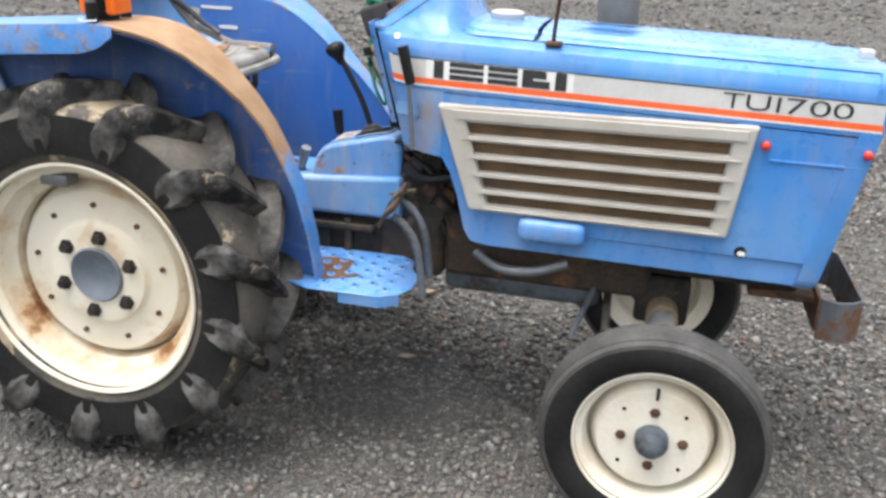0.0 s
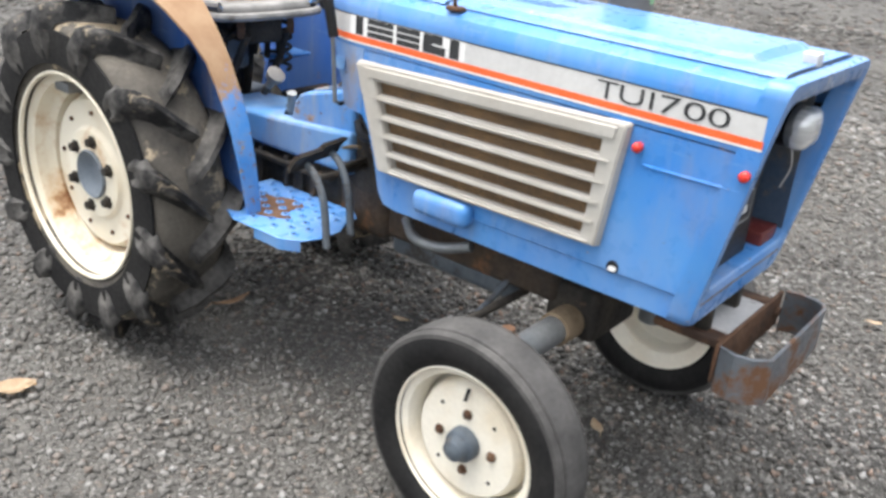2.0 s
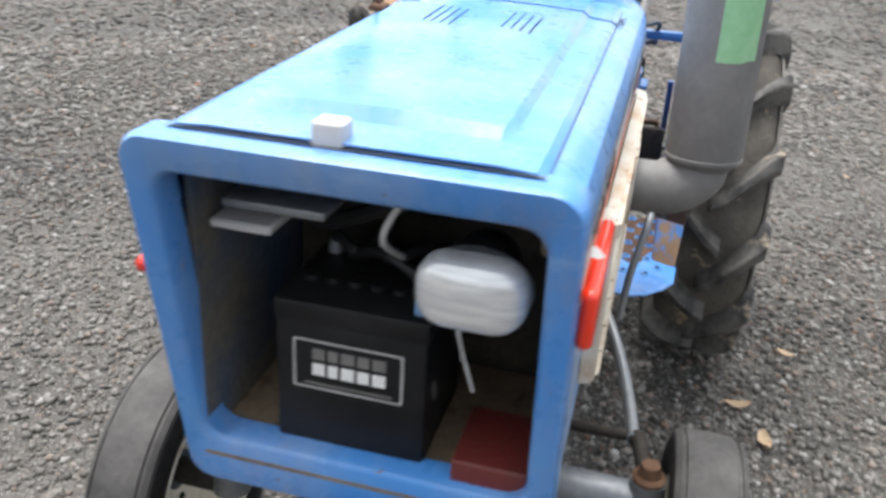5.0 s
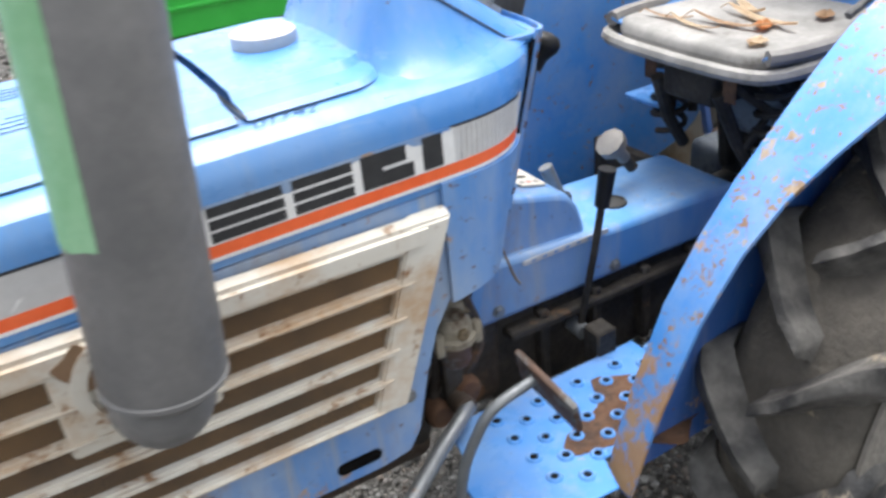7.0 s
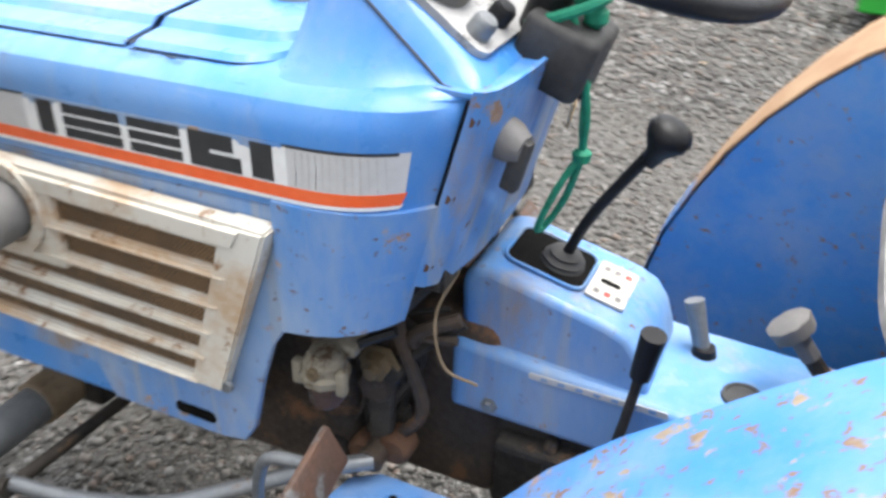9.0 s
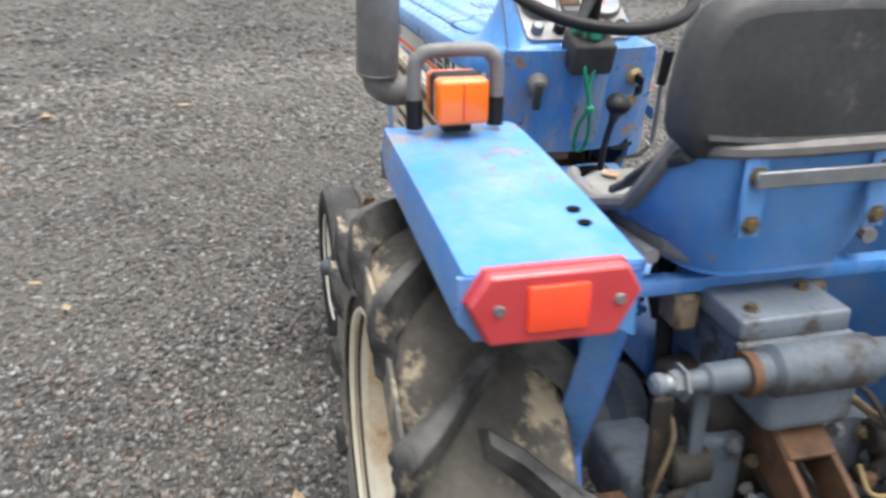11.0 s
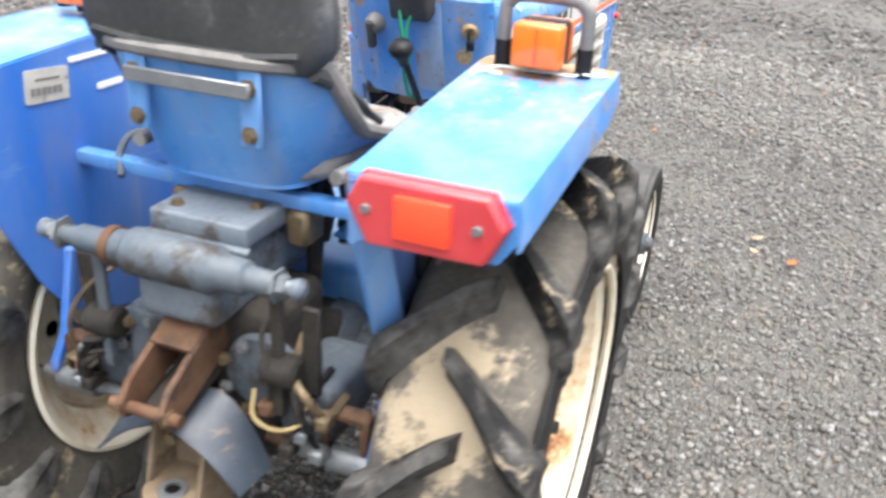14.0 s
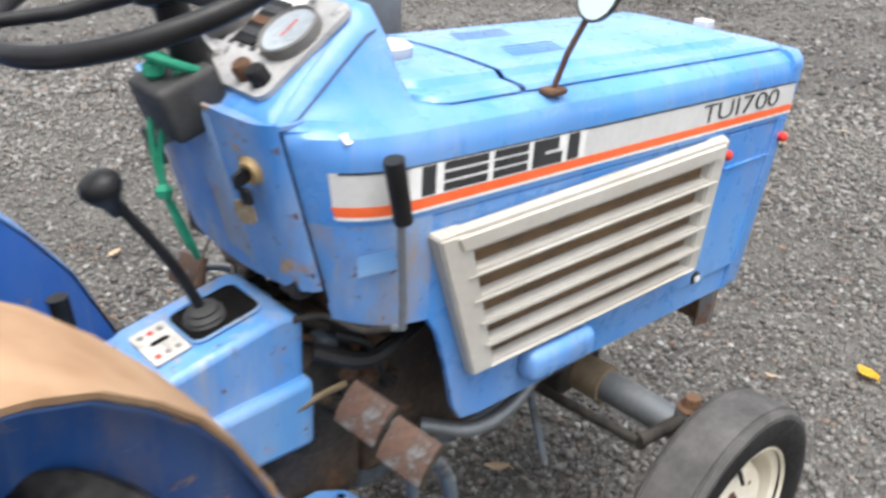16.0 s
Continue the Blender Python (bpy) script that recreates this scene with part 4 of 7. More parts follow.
# dashboard cowl and rear cover
def build_cowl():
    ridge = [(0.522, 1.043), (0.535, 1.052), (0.56, 1.0705), (0.60, 1.100), (0.64, 1.1295), (0.672, 1.153), (0.685, 1.158), (0.697, 1.154), (0.708, 1.138), (0.720, 1.110), (0.732, 1.078), (0.744, 1.055), (0.758, 1.0435)]
    rows, groove = [], []
    for x, top in ridge:
        yt = 0.130 - 0.024 * min(1.0, (x - 0.535) / 0.135)
        zb = 1.011 + slope(x)
        py, pz = yt + 0.027, max(top - 0.030, zb + 0.003)
        yb = max(0.208 * half_width(x, 1.035) / 0.2275, py + 0.004)
        half = [(0.0, top), (0.06, top), (yt, top), (yt + 0.009, top - 0.3 * (top - pz)), (yt + 0.019, top - 0.62 * (top - pz)), (py, pz)]
        half += [(py + f * (yb - py), zb + g * (pz - zb)) for f, g in ((0.16, 0.70), (0.36, 0.42), (0.62, 0.17), (0.85, 0.04), (1.0, -0.05))]
        rows.append([(x, -y, z) for y, z in half[::-1]] + [(x, y, z) for y, z in half[1:]])
        if 0.53 < x < 0.69:
            groove.append((x, py + 0.0006, pz + 0.0008))
    rows.insert(0, [(0.519, y, min(z, 1.034)) for x, y, z in rows[0]])
    cowl = part("dash_cowl", sheet(rows, 0.004), blue, tractor, "blue dashboard hood flowing up from the bonnet", smooth=60)
    for k in (-1, 1):
        part("groove", tube([(x, k * y, z) for x, y, z in groove], 0.0016, 6), guard_blue, cowl)
    # the plate lies on the slanted face
    a, b = Vector((0.535, 0, 1.052)), Vector((0.672, 0, 1.153))
    run = (b - a).normalized()
    up = Vector((-run.z, 0, run.x))
    m = Matrix((( run.x, 0, up.x, (a.x + b.x) / 2), (0, 1, 0, 0), (run.z, 0, up.z, (a.z + b.z) / 2), (0, 0, 0, 1))) @ Matrix.Translation((0, 0, 0.0045))
    part("dash_plate", prism(round_rect(0.162, 0.236, 0.016, 4), -0.004, 0.004, "z"), dash_grey, cowl, "worn grey instrument plate", at=m)
    for y in (-0.072, 0.072):
        g = lathe([(0.003, 0.041), (0.016, 0.041), (0.018, 0.0385), (0.012, 0.0365), (0.012, 0.002)], 36, "z", (0.012, y, 0.002))
        part("gauge", g, trim_grey, cowl, "round gauge with a worn grey ring", at=m)
        part("dial", lathe([(0.0132, 0.036), (0.0138, 0.036)], 36, "z", (0.012, y, 0.002)), dial_grey, cowl, at=m)
        part("needle", box(0.0, 0.03, y - 0.001, y + 0.001, 0.0162, 0.017), red_knob, cowl, at=m)
    part("warning_panel", prism(round_rect(0.075, 0.046, 0.004, 3, 0.018, 0.0), 0.004, 0.008, "z"), black, cowl, "dark warning lamp panel", at=m)
    for k in range(3):
        part("warning_light", box(-0.008 + 0.02 * k, 0.004 + 0.02 * k, -0.019, 0.019, 0.008, 0.0095), rusty if k == 1 else ink, cowl, at=m)
    part("dash_sticker", prism(round_rect(0.022, 0.075, 0.002, 2, 0.066, 0.0), 0.004, 0.0046, "z"), white, cowl, at=m)
    for k in range(5):
        part("dash_mark", prism(round_rect(0.010, 0.012, 0.002, 1, -0.022, -0.05 + 0.025 * k), 0.004, 0.0046, "z"), ink, cowl, at=m)
    for y, mat in ((-0.060, rusty), (-0.092, black), (0.045, black), (0.094, steel)):
        part("dash_knob", lathe([(0.004, 0.013), (0.02, 0.013), (0.024, 0.010), (0.0245, 0.001)], 16, "z", (-0.058, y, 0)), mat, cowl, at=m)
    # a gently rounded plate that leans forward going down
    plan = [(-0.1635, 0.0), (-0.160, -0.008), (-0.148, -0.0155), (-0.120, -0.0205), (-0.085, -0.0235), (-0.05, -0.0255), (0.0, -0.026)]
    plan = plan + [(-y, d) for y, d in plan[-2::-1]]
    rows = []
    for k in range(9):
        z = 1.046 - 0.226 * k / 8
        rows.append([(seam_x(z) + d - 0.002, y, z - (0.012 * (1 - (y / 0.1635) ** 2) if k == 8 else 0)) for y, d in plan])
    rear = part("rear_cover", sheet(rows, 0.005), blue_worn, tractor, "blue rear cover under the dashboard, specked with rust", smooth=50)
    part("cover_top", prism([(seam_x(1.04) + d, y) for y, d in plan] + [(0.60, 0.16), (0.60, -0.16)], 1.036, 1.041, "z"), blue_worn, rear)
    tilt = pose(seam_x(0.93) - 0.026, 0, 0.93, 0, -15.1, 0)
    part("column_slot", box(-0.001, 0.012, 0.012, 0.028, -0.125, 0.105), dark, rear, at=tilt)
    part("slot_strip", rounded_box(-0.003, 0.012, 0.030, 0.046, -0.125, 0.08, 0.002, 1), rusty_tan_steel, rear, "rusty steel strip beside the slot", at=tilt)
    part("column_cover", rounded_box(-0.008, 0.010, -0.060, 0.010, -0.128, 0.112, 0.007), blue_worn, rear, at=tilt)
    part("cover_foot", rounded_box(-0.004, 0.020, -0.004, 0.062, -0.150, -0.118, 0.004, 2), rusty_tan_steel, rear, "rust-brown foot of the steering column", at=tilt)
    key = part("ignition_switch", lathe([(0.0, 0.019), (-0.006, 0.019), (-0.009, 0.016), (-0.014, 0.014), (-0.014, 0.009), (-0.010, 0.008), (-0.010, 0.001)], 20, "x"), tag_brass, rear, "round ignition switch with a rusty cream ring", at=tilt @ pose(0.003, -0.120, 0.052, 0, 0, 14))
    part("key", rounded_box(-0.036, -0.010, -0.003, 0.003, -0.010, 0.010, 0.002, 1), black, key)
    part("key_fob", rounded_box(-0.030, -0.021, -0.011, 0.007, -0.034, -0.012, 0.004, 2), black, key, "black key fob")
    part("key_tag", lathe([(-0.024, 0.019), (-0.022, 0.019)], 7, "x", (0, 0.012, -0.050)), tag_brass, key, "tarnished brass key tag", smooth=0)
    part("key_string", tube([(-0.030, 0, -0.012), (-0.025, 0.006, -0.036)], 0.0025, 6), black, key)
    sw = part("light_switch", lathe([(0.0, 0.024), (-0.015, 0.022), (-0.03, 0.015), (-0.031, 0.001)], 16, "x"), trim_grey, rear, "dirty grey rotary light switch", at=tilt @ pose(0.002, 0.098, 0.048, 0, 0, -10))
    part("switch_handle", rounded_box(-0.037, -0.018, -0.008, 0.008, -0.05, 0.01, 0.004, 2), rubber_trim, sw)
    for s in (-1, 1):
        for z in (1.015, 0.93, 0.845):
            bolt(rear, "bolt", (seam_x(z) - 0.008, s * 0.160, z), "y", 0.006, s * 0.006, rusty)
        rows = []
        for k in range(6):
            z = 1.035 - 0.235 * k / 5
            rows.append([(seam_x(z) - 0.0012, s * 0.1634, z), (seam_x(z) + 0.0012, s * 0.1650, z)])
        part("seam", sheet(rows, 0.003), dark, rear)
        part("stay_plate", rounded_box(0.56, 0.585, *sorted((s * 0.10, s * 0.145)), 0.80, 1.0, 0.004, 1), iron, rear)
    part("label_small", prism(round_rect(0.028, 0.014, 0.002, 2), 0.0, 0.0008, "z"), white, rear, "small white label", at=pose(0.600, -0.200, 1.0265, 40, 0, 12))
    part("label_clear", prism(round_rect(0.055, 0.028, 0.002, 2), 0.0, 0.0008, "y"), blue_dusty, rear, "worn see-through label", at=pose(0.625, -0.2235, 0.868, 0, 0, -10))


build_cowl()


# steering wheel and column
def build_steering():
    wheel_m = pose(0.475, 0, 1.185, 0, -20, 0)
    column = part("steering_column", tube([(0.548, 0, 0.98), (0.484, 0, 1.165)], [0.026, 0.020], 16), black, tractor, "black steering column")
    part("shroud", rounded_box(-0.042, 0.040, -0.046, 0.046, -0.038, 0.034, 0.010), rubber_trim, column, "black plastic column shroud", at=pose(0.494, 0, 1.044, 0, -20, 0))
    ring = [(0.192 * math.cos(a), 0.192 * math.sin(a), 0.0) for a in (2 * math.pi * k / 64 for k in range(65))]
    bm = bmesh.new()
    rings = []
    for k in range(64):
        a = 2 * math.pi * k / 64
        rings.append([bm.verts.new(((0.192 + 0.0122 * math.cos(t)) * math.cos(a), (0.192 + 0.0122 * math.cos(t)) * math.sin(a), 0.0122 * math.sin(t))) for t in (2 * math.pi * j / 12 for j in range(12))])
    for k in range(64):
        p, q = rings[k], rings[(k + 1) % 64]
        for j in range(12):
            bm.faces.new((p[j], p[(j + 1) % 12], q[(j + 1) % 12], q[j]))
    rim = part("steering_wheel", bm, black, tractor, "black three-spoke steering wheel", smooth=80, at=wheel_m)
    for a in (30, 150, 270):
        c, s = math.cos(radians(a)), math.sin(radians(a))
        part("spoke", tube([(0.03 * c, 0.03 * s, -0.01), (0.11 * c, 0.11 * s, -0.012), (0.19 * c, 0.19 * s, 0)], [0.013, 0.009, 0.008], 10), black, rim)
    part("hub", lathe([(-0.03, 0.022), (-0.02, 0.036), (0.008, 0.04), (0.014, 0.034)], 28, "z"), black, rim)
    part("horn_button", lathe([(0.012, 0.032), (0.019, 0.029), (0.021, 0.02), (0.0212, 0.001)], 28, "z"), panel_grey, rim, "pale horn button")


build_steering()


# fenders, tail lamps, indicators, guards
ARC = [(-0.425, 1.010, 0.515), (-0.30, 1.021, 0.517), (-0.15, 1.034, 0.520), (0.0, 1.044, 0.522), (0.045, 1.045, 0.521), (0.075, 1.042, 0.516), (0.11, 1.035, 0.506), (0.15, 1.019, 0.486),
       (0.20, 0.988, 0.457), (0.25, 0.943, 0.430), (0.30, 0.887, 0.400), (0.34, 0.831, 0.382), (0.375, 0.765, 0.376), (0.41, 0.685, 0.370), (0.436, 0.58, 0.363), (0.447, 0.505, 0.357), (0.452, 0.452, 0.350)]


LEFT_ARC = [(-0.425, 1.010, 0.508), (-0.30, 1.020, 0.509), (-0.15, 1.030, 0.510), (-0.02, 1.036, 0.510), (0.02, 1.035, 0.508), (0.05, 1.030, 0.500), (0.085, 1.018, 0.486), (0.13, 0.995, 0.470),
            (0.175, 0.963, 0.454), (0.222, 0.925, 0.432), (0.268, 0.884, 0.412), (0.325, 0.834, 0.394), (0.382, 0.773, 0.382), (0.440, 0.692, 0.376), (0.492, 0.58, 0.370), (0.520, 0.505, 0.366), (0.538, 0.440, 0.362)]


def build_fender(s):
    arc = LEFT_ARC if s > 0 else ARC
    wall = [(x, z - 0.004) for x, z, _ in arc] + [(0.34, 0.435), (0.10, 0.47), (-0.10, 0.52), (-0.20, 0.552), (-0.25, 0.585), (-0.30, 0.66), (-0.36, 0.79), (-0.40, 0.90), (-0.415, 0.95)]
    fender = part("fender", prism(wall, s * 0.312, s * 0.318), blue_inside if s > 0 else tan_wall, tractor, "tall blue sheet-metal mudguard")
    part("top_plate", sheet([[(x, s * (0.314 + (yo - 0.314) * k / 5), z) for k in range(6)] for x, z, yo in arc[:8]], 0.005), speckled if s > 0 else tan_front, fender, "flat blue mudguard top speckled with rust", bevel=0.0)
    part("front_lip", sheet([[(x, s * (0.312 + (yo - 0.312) * k / 3), z + 0.0006) for k in range(4)] for x, z, yo in arc[6:]], 0.006), tan_down if s < 0 else speckled, fender,
         "mudguard front edge bare with tan rust" if s < 0 else "blue mudguard front edge spotted with rust")
    rows = [[(x, s * (yo + 0.003), z + 0.002), (x, s * (yo + 0.007), z - 0.022), (x, s * (yo + 0.007), z - d)] for (x, z, yo), d in zip(arc[:6], (0.058, 0.06, 0.06, 0.058, 0.046, 0.018))]
    part("outer_flange", sheet(rows, 0.004), speckled, fender, bevel=0.0)
    rear = [(0.318, 1.008), (0.518, 1.008), (0.52, 0.965), (0.50, 0.935), (0.335, 0.93), (0.318, 0.92)]
    part("rear_plate", prism([(s * a, b) for a, b in rear], -0.428, -0.42, "x"), blue, fender)
    # tail lamp
    hexa = [(0.326, 0.987), (0.343, 1.018), (0.492, 1.018), (0.512, 0.985), (0.490, 0.940), (0.352, 0.938)]
    lamp = part("tail_lamp", prism([(s * a, b) for a, b in hexa], -0.452, -0.428, "x"), red_lens, fender, "six-sided red tail lamp with a bright reflector", bevel=0.004, smooth=30)
    cx, cz = 0.419, 0.979
    part("lamp_edge", prism([(s * (cx + (a - cx) * 1.02), cz + (b - cz) * 1.03) for a, b in hexa], -0.436, -0.427, "x"), red_lens, lamp)
    part("reflector", rounded_box(-0.4565, -0.448, *sorted((s * 0.385, s * 0.452)), 0.953, 1.005, 0.003, 2), red_bright, lamp, "bright red reflector square")
    for y in (0.351, 0.481):
        part("screw", lathe([(-0.455, 0.0055), (-0.452, 0.0065)], 12, "x", (0, s * y, 0.981)), steel, lamp)
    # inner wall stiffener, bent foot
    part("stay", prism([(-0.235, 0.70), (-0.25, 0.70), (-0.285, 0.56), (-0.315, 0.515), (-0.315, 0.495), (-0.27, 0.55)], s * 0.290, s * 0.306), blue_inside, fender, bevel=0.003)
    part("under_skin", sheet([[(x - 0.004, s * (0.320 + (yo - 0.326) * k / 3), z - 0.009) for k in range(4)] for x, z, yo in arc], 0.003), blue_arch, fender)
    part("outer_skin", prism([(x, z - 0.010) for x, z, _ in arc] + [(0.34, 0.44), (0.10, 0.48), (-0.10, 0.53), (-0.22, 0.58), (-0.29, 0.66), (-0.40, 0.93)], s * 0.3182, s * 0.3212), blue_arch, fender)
    rows = [[(x, s * 0.318, z), (x + 0.012, s * 0.335, z + 0.004), (x + 0.03, s * 0.345, z + 0.008)] for x, z in ((-0.415, 0.94), (-0.40, 0.90), (-0.36, 0.79), (-0.30, 0.66), (-0.25, 0.585), (-0.20, 0.552))]
    part("rear_edge", sheet(rows, 0.004), blue, fender, smooth=60)
    return fender


fender_r, fender_l = build_fender(-1), build_fender(1)
for x in (-0.335, -0.30):
    part("plate_hole", lathe([(0, 0.0085), (0.0012, 0.0085)], 12, "z", (x, 0.345, 1.0185 if x < -0.32 else 1.0215)), dark, fender_l)
tilted = pose(-0.227, 0.3095, 0.972, 0, 5, 0)
part("sticker", prism(round_rect(0.088, 0.052, 0.003, 2), 0.0, 0.0023), scuffed_white, fender_l, "scuffed white sticker", at=tilted)
for k in range(6):
    part("sticker_print", prism(round_rect(0.008, 0.013, 0.002, 2, -0.03 + 0.011 * k, -0.008), -0.0008, 0.0), trim_grey, fender_l, at=tilted)
part("sticker_print", prism(round_rect(0.05, 0.004, 0.001, 1, 0.0, 0.010), -0.0008, 0.0), trim_grey, fender_l, at=tilted)
part("sticker", prism(round_rect(0.10, 0.008, 0.002, 2, -0.126, 1.0), 0.3095, 0.3118), white, fender_l, "thin white sticker strip")
part("sticker", prism(round_rect(0.06, 0.010, 0.002, 2, -0.09, 0.945), 0.3095, 0.3118), white, fender_l, "thin white sticker strip")
part("sticker", prism(round_rect(0.13, 0.035, 0.003, 2, -0.22, 0.978), -0.3118, -0.3095), silver, fender_r, "worn pale sticker")


def build_indicator(s, x, yi, yo, z):
    ym = (yi + yo) / 2
    h = 1.152 - z
    bar = part("lamp_guard", tube(curve([(x, s * yi, z), (x, s * yi, z + h - 0.026), (x, s * (yi + 0.008), z + h - 0.008), (x, s * (yi + 0.026), z + h), (x, s * (yo - 0.026), z + h), (x, s * (yo - 0.008), z + h - 0.008), (x, s * yo, z + h - 0.026), (x, s * yo, z)], 6), 0.0105, 14), pipe_grey, tractor, "bent grey tube guard round the indicator")
    for y in (yi, yo):
        part("sleeve", tube([(x, s * y, z), (x, s * y, z + 0.042)], 0.0125, 14), black, bar)
    body = part("indicator", rounded_box(x - 0.018, x + 0.016, *sorted((s * (ym - 0.0345), s * (ym + 0.0345))), z + 0.014, z + 0.078, 0.005), black, tractor, "black indicator body with amber lenses")
    part("foot", box(x - 0.015, x + 0.012, s * ym - 0.02, s * ym + 0.02, z - 0.004, z + 0.016), black, body)
    part("lens", rounded_box(x - 0.048, x - 0.016, *sorted((s * (ym - 0.037), s * (ym + 0.037))), z + 0.013, z + 0.077, 0.007), amber, body, "amber rear lens")
    part("lens", rounded_box(x + 0.014, x + 0.036, *sorted((s * (ym - 0.036), s * (ym + 0.036))), z + 0.014, z + 0.076, 0.007), amber, body, "amber front lens")
    part("lens_seam", rounded_box(x - 0.0495, x - 0.046, *sorted((s * ym - 0.001, s * ym + 0.001)), z + 0.02, z + 0.072, 0.0005, 1), amber_red, body)


build_indicator(-1, 0.004, 0.354, 0.478, 1.044)
build_indicator(1, -0.002, 0.352, 0.472, 1.043)
part("cord", tube(curve([(-0.055, -0.372, 1.048), (-0.045, -0.345, 1.049), (-0.02, -0.36, 1.050), (-0.01, -0.40, 1.047), (-0.018, -0.44, 1.050), (-0.012, -0.47, 1.049), (0.012, -0.478, 1.050), (0.022, -0.497, 1.051), (0.006, -0.513, 1.051), (-0.011, -0.502, 1.052), (-0.012, -0.482, 1.053)]), 0.0018, 6), cord_white, tractor, "thin white cord tied round the guard")
part("cord_end", tube(curve([(-0.045, -0.345, 1.049), (-0.06, -0.33, 1.045), (-0.075, -0.335, 1.044)]), 0.0018, 6), cord_white, tractor)


# wheels
def build_rear_wheel(s):
    rr = 0.279
    w0 = s * 0.444
    hub = pose(-0.045, 0, 0.465)
    disc = [(0.098, rr - 0.006), (0.105, rr - 0.002), (0.106, rr + 0.003), (0.102, rr + 0.006), (0.088, rr + 0.001), (0.080, rr - 0.012), (0.074, rr - 0.024), (0.045, rr - 0.030), (0.034, rr - 0.036), (0.026, rr - 0.050), (-0.045, rr - 0.054), (-0.07, rr - 0.03),
            (-0.088, rr - 0.002), (-0.104, rr + 0.005), (-0.106, rr - 0.004), (-0.076, rr - 0.040), (-0.047, rr - 0.064), (-0.012, rr - 0.063), (-0.004, 0.222), (0.004, 0.214), (0.022, 0.208), (0.030, 0.200), (0.031, 0.135), (0.034, 0.128), (0.043, 0.122), (0.045, 0.115), (0.045, 0.062), (0.02, 0.055)]
    wheel = part("rear_wheel", lathe([(w0 + s * w, r) for w, r in disc], 72, first=False), cream_rim, tractor, "large rear wheel with cream rim and deep lugged tyre", at=hub)
    prof = [(0.085, rr - 0.004), (0.100, rr + 0.012), (0.108, 0.33), (0.112, 0.355), (0.108, 0.382), (0.096, 0.401), (0.07, 0.411), (0.0, 0.415)]
    prof = [(-a, b) for a, b in prof] + [(a, b) for a, b in prof[-2::-1]]
    part("tyre", lathe([(w0 + a, b) for a, b in prof], 96, closed=True), rubber_dusty, wheel, "black tractor tyre smeared with dried mud")
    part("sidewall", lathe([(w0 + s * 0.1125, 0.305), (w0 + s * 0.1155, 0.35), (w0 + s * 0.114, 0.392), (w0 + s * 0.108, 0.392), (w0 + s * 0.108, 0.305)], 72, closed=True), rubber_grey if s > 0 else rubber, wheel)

    def lug(side):
        bm = bmesh.new()
        line = [(-0.018, -0.02, 0.455), (0.02, 0.045, 0.459), (0.05, 0.115, 0.461), (0.078, 0.18, 0.461), (0.103, 0.23, 0.456), (0.123, 0.262, 0.440), (0.130, 0.285, 0.402), (0.124, 0.295, 0.362), (0.112, 0.298, 0.335)]
        sec = []
        for k, (w, th, top) in enumerate(line):
            half = (0.031, 0.034, 0.037, 0.042, 0.049, 0.060, 0.066, 0.055, 0.03)[k]
            base = top - (0.05 if k < 5 else 0.04)
            ring = []
            for r, f in ((base, 2.1), (base + 0.35 * (top - base), 1.25), (top - 0.007, 0.88), (top, 0.62), (top, -0.62), (top - 0.007, -0.88), (base + 0.35 * (top - base), -1.1), (base, -1.75)):
                ang = th + f * half
                ww = w0 + side * (w if r > base + 0.001 else w - (0.004 if k < 5 else 0.020))
                ring.append(bm.verts.new((r * math.cos(ang), ww, r * math.sin(ang))))
            sec.append(ring)
        for a, b in zip(sec, sec[1:]):
            for k in range(8):
                bm.faces.new((a[k], a[(k + 1) % 8], b[(k + 1) % 8], b[k]))
        bm.faces.new(sec[0])
        bm.faces.new(sec[-1])
        return bm

    n = 13
    for side in (-1, 1):
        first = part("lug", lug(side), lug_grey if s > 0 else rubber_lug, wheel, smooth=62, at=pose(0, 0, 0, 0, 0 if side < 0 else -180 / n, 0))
        for k in range(1, n):
            again(first, pose(0, 0, 0, 0, -360 / n * k - (0 if side < 0 else 180 / n), 0), wheel)
    part("hub_cap", lathe([(w0 + s * 0.03, 0.068), (w0 + s * 0.050, 0.068), (w0 + s * 0.054, 0.064), (w0 + s * 0.050, 0.058), (w0 + s * 0.036, 0.040), (w0 + s * 0.032, 0.018), (w0 + s * 0.032, 0.001)], 36), iron_light, wheel, "dull steel hub cup")
    for k in range(6):
        a = radians(20 + 60 * k)
        bolt(wheel, "wheel_nut", (0.095 * math.cos(a), w0 + s * 0.045, 0.095 * math.sin(a)), "y", 0.0125, s * 0.018, iron)
    for k in range(9):
        a = radians(10 + 40 * k)
        part("rim_hole", lathe([(w0 + s * 0.0305, 0.0065), (w0 + s * 0.036, 0.0065)], 10, "y", (0.168 * math.cos(a), 0, 0.168 * math.sin(a))), rusty, wheel)
    part("valve_bracket", rounded_box(-0.10, -0.03, *sorted((w0 + s * 0.03, w0 + s * 0.075)), 0.218, 0.245, 0.004, 2), steel, wheel)
    return wheel


for s in (-1, 1):
    build_rear_wheel(s)


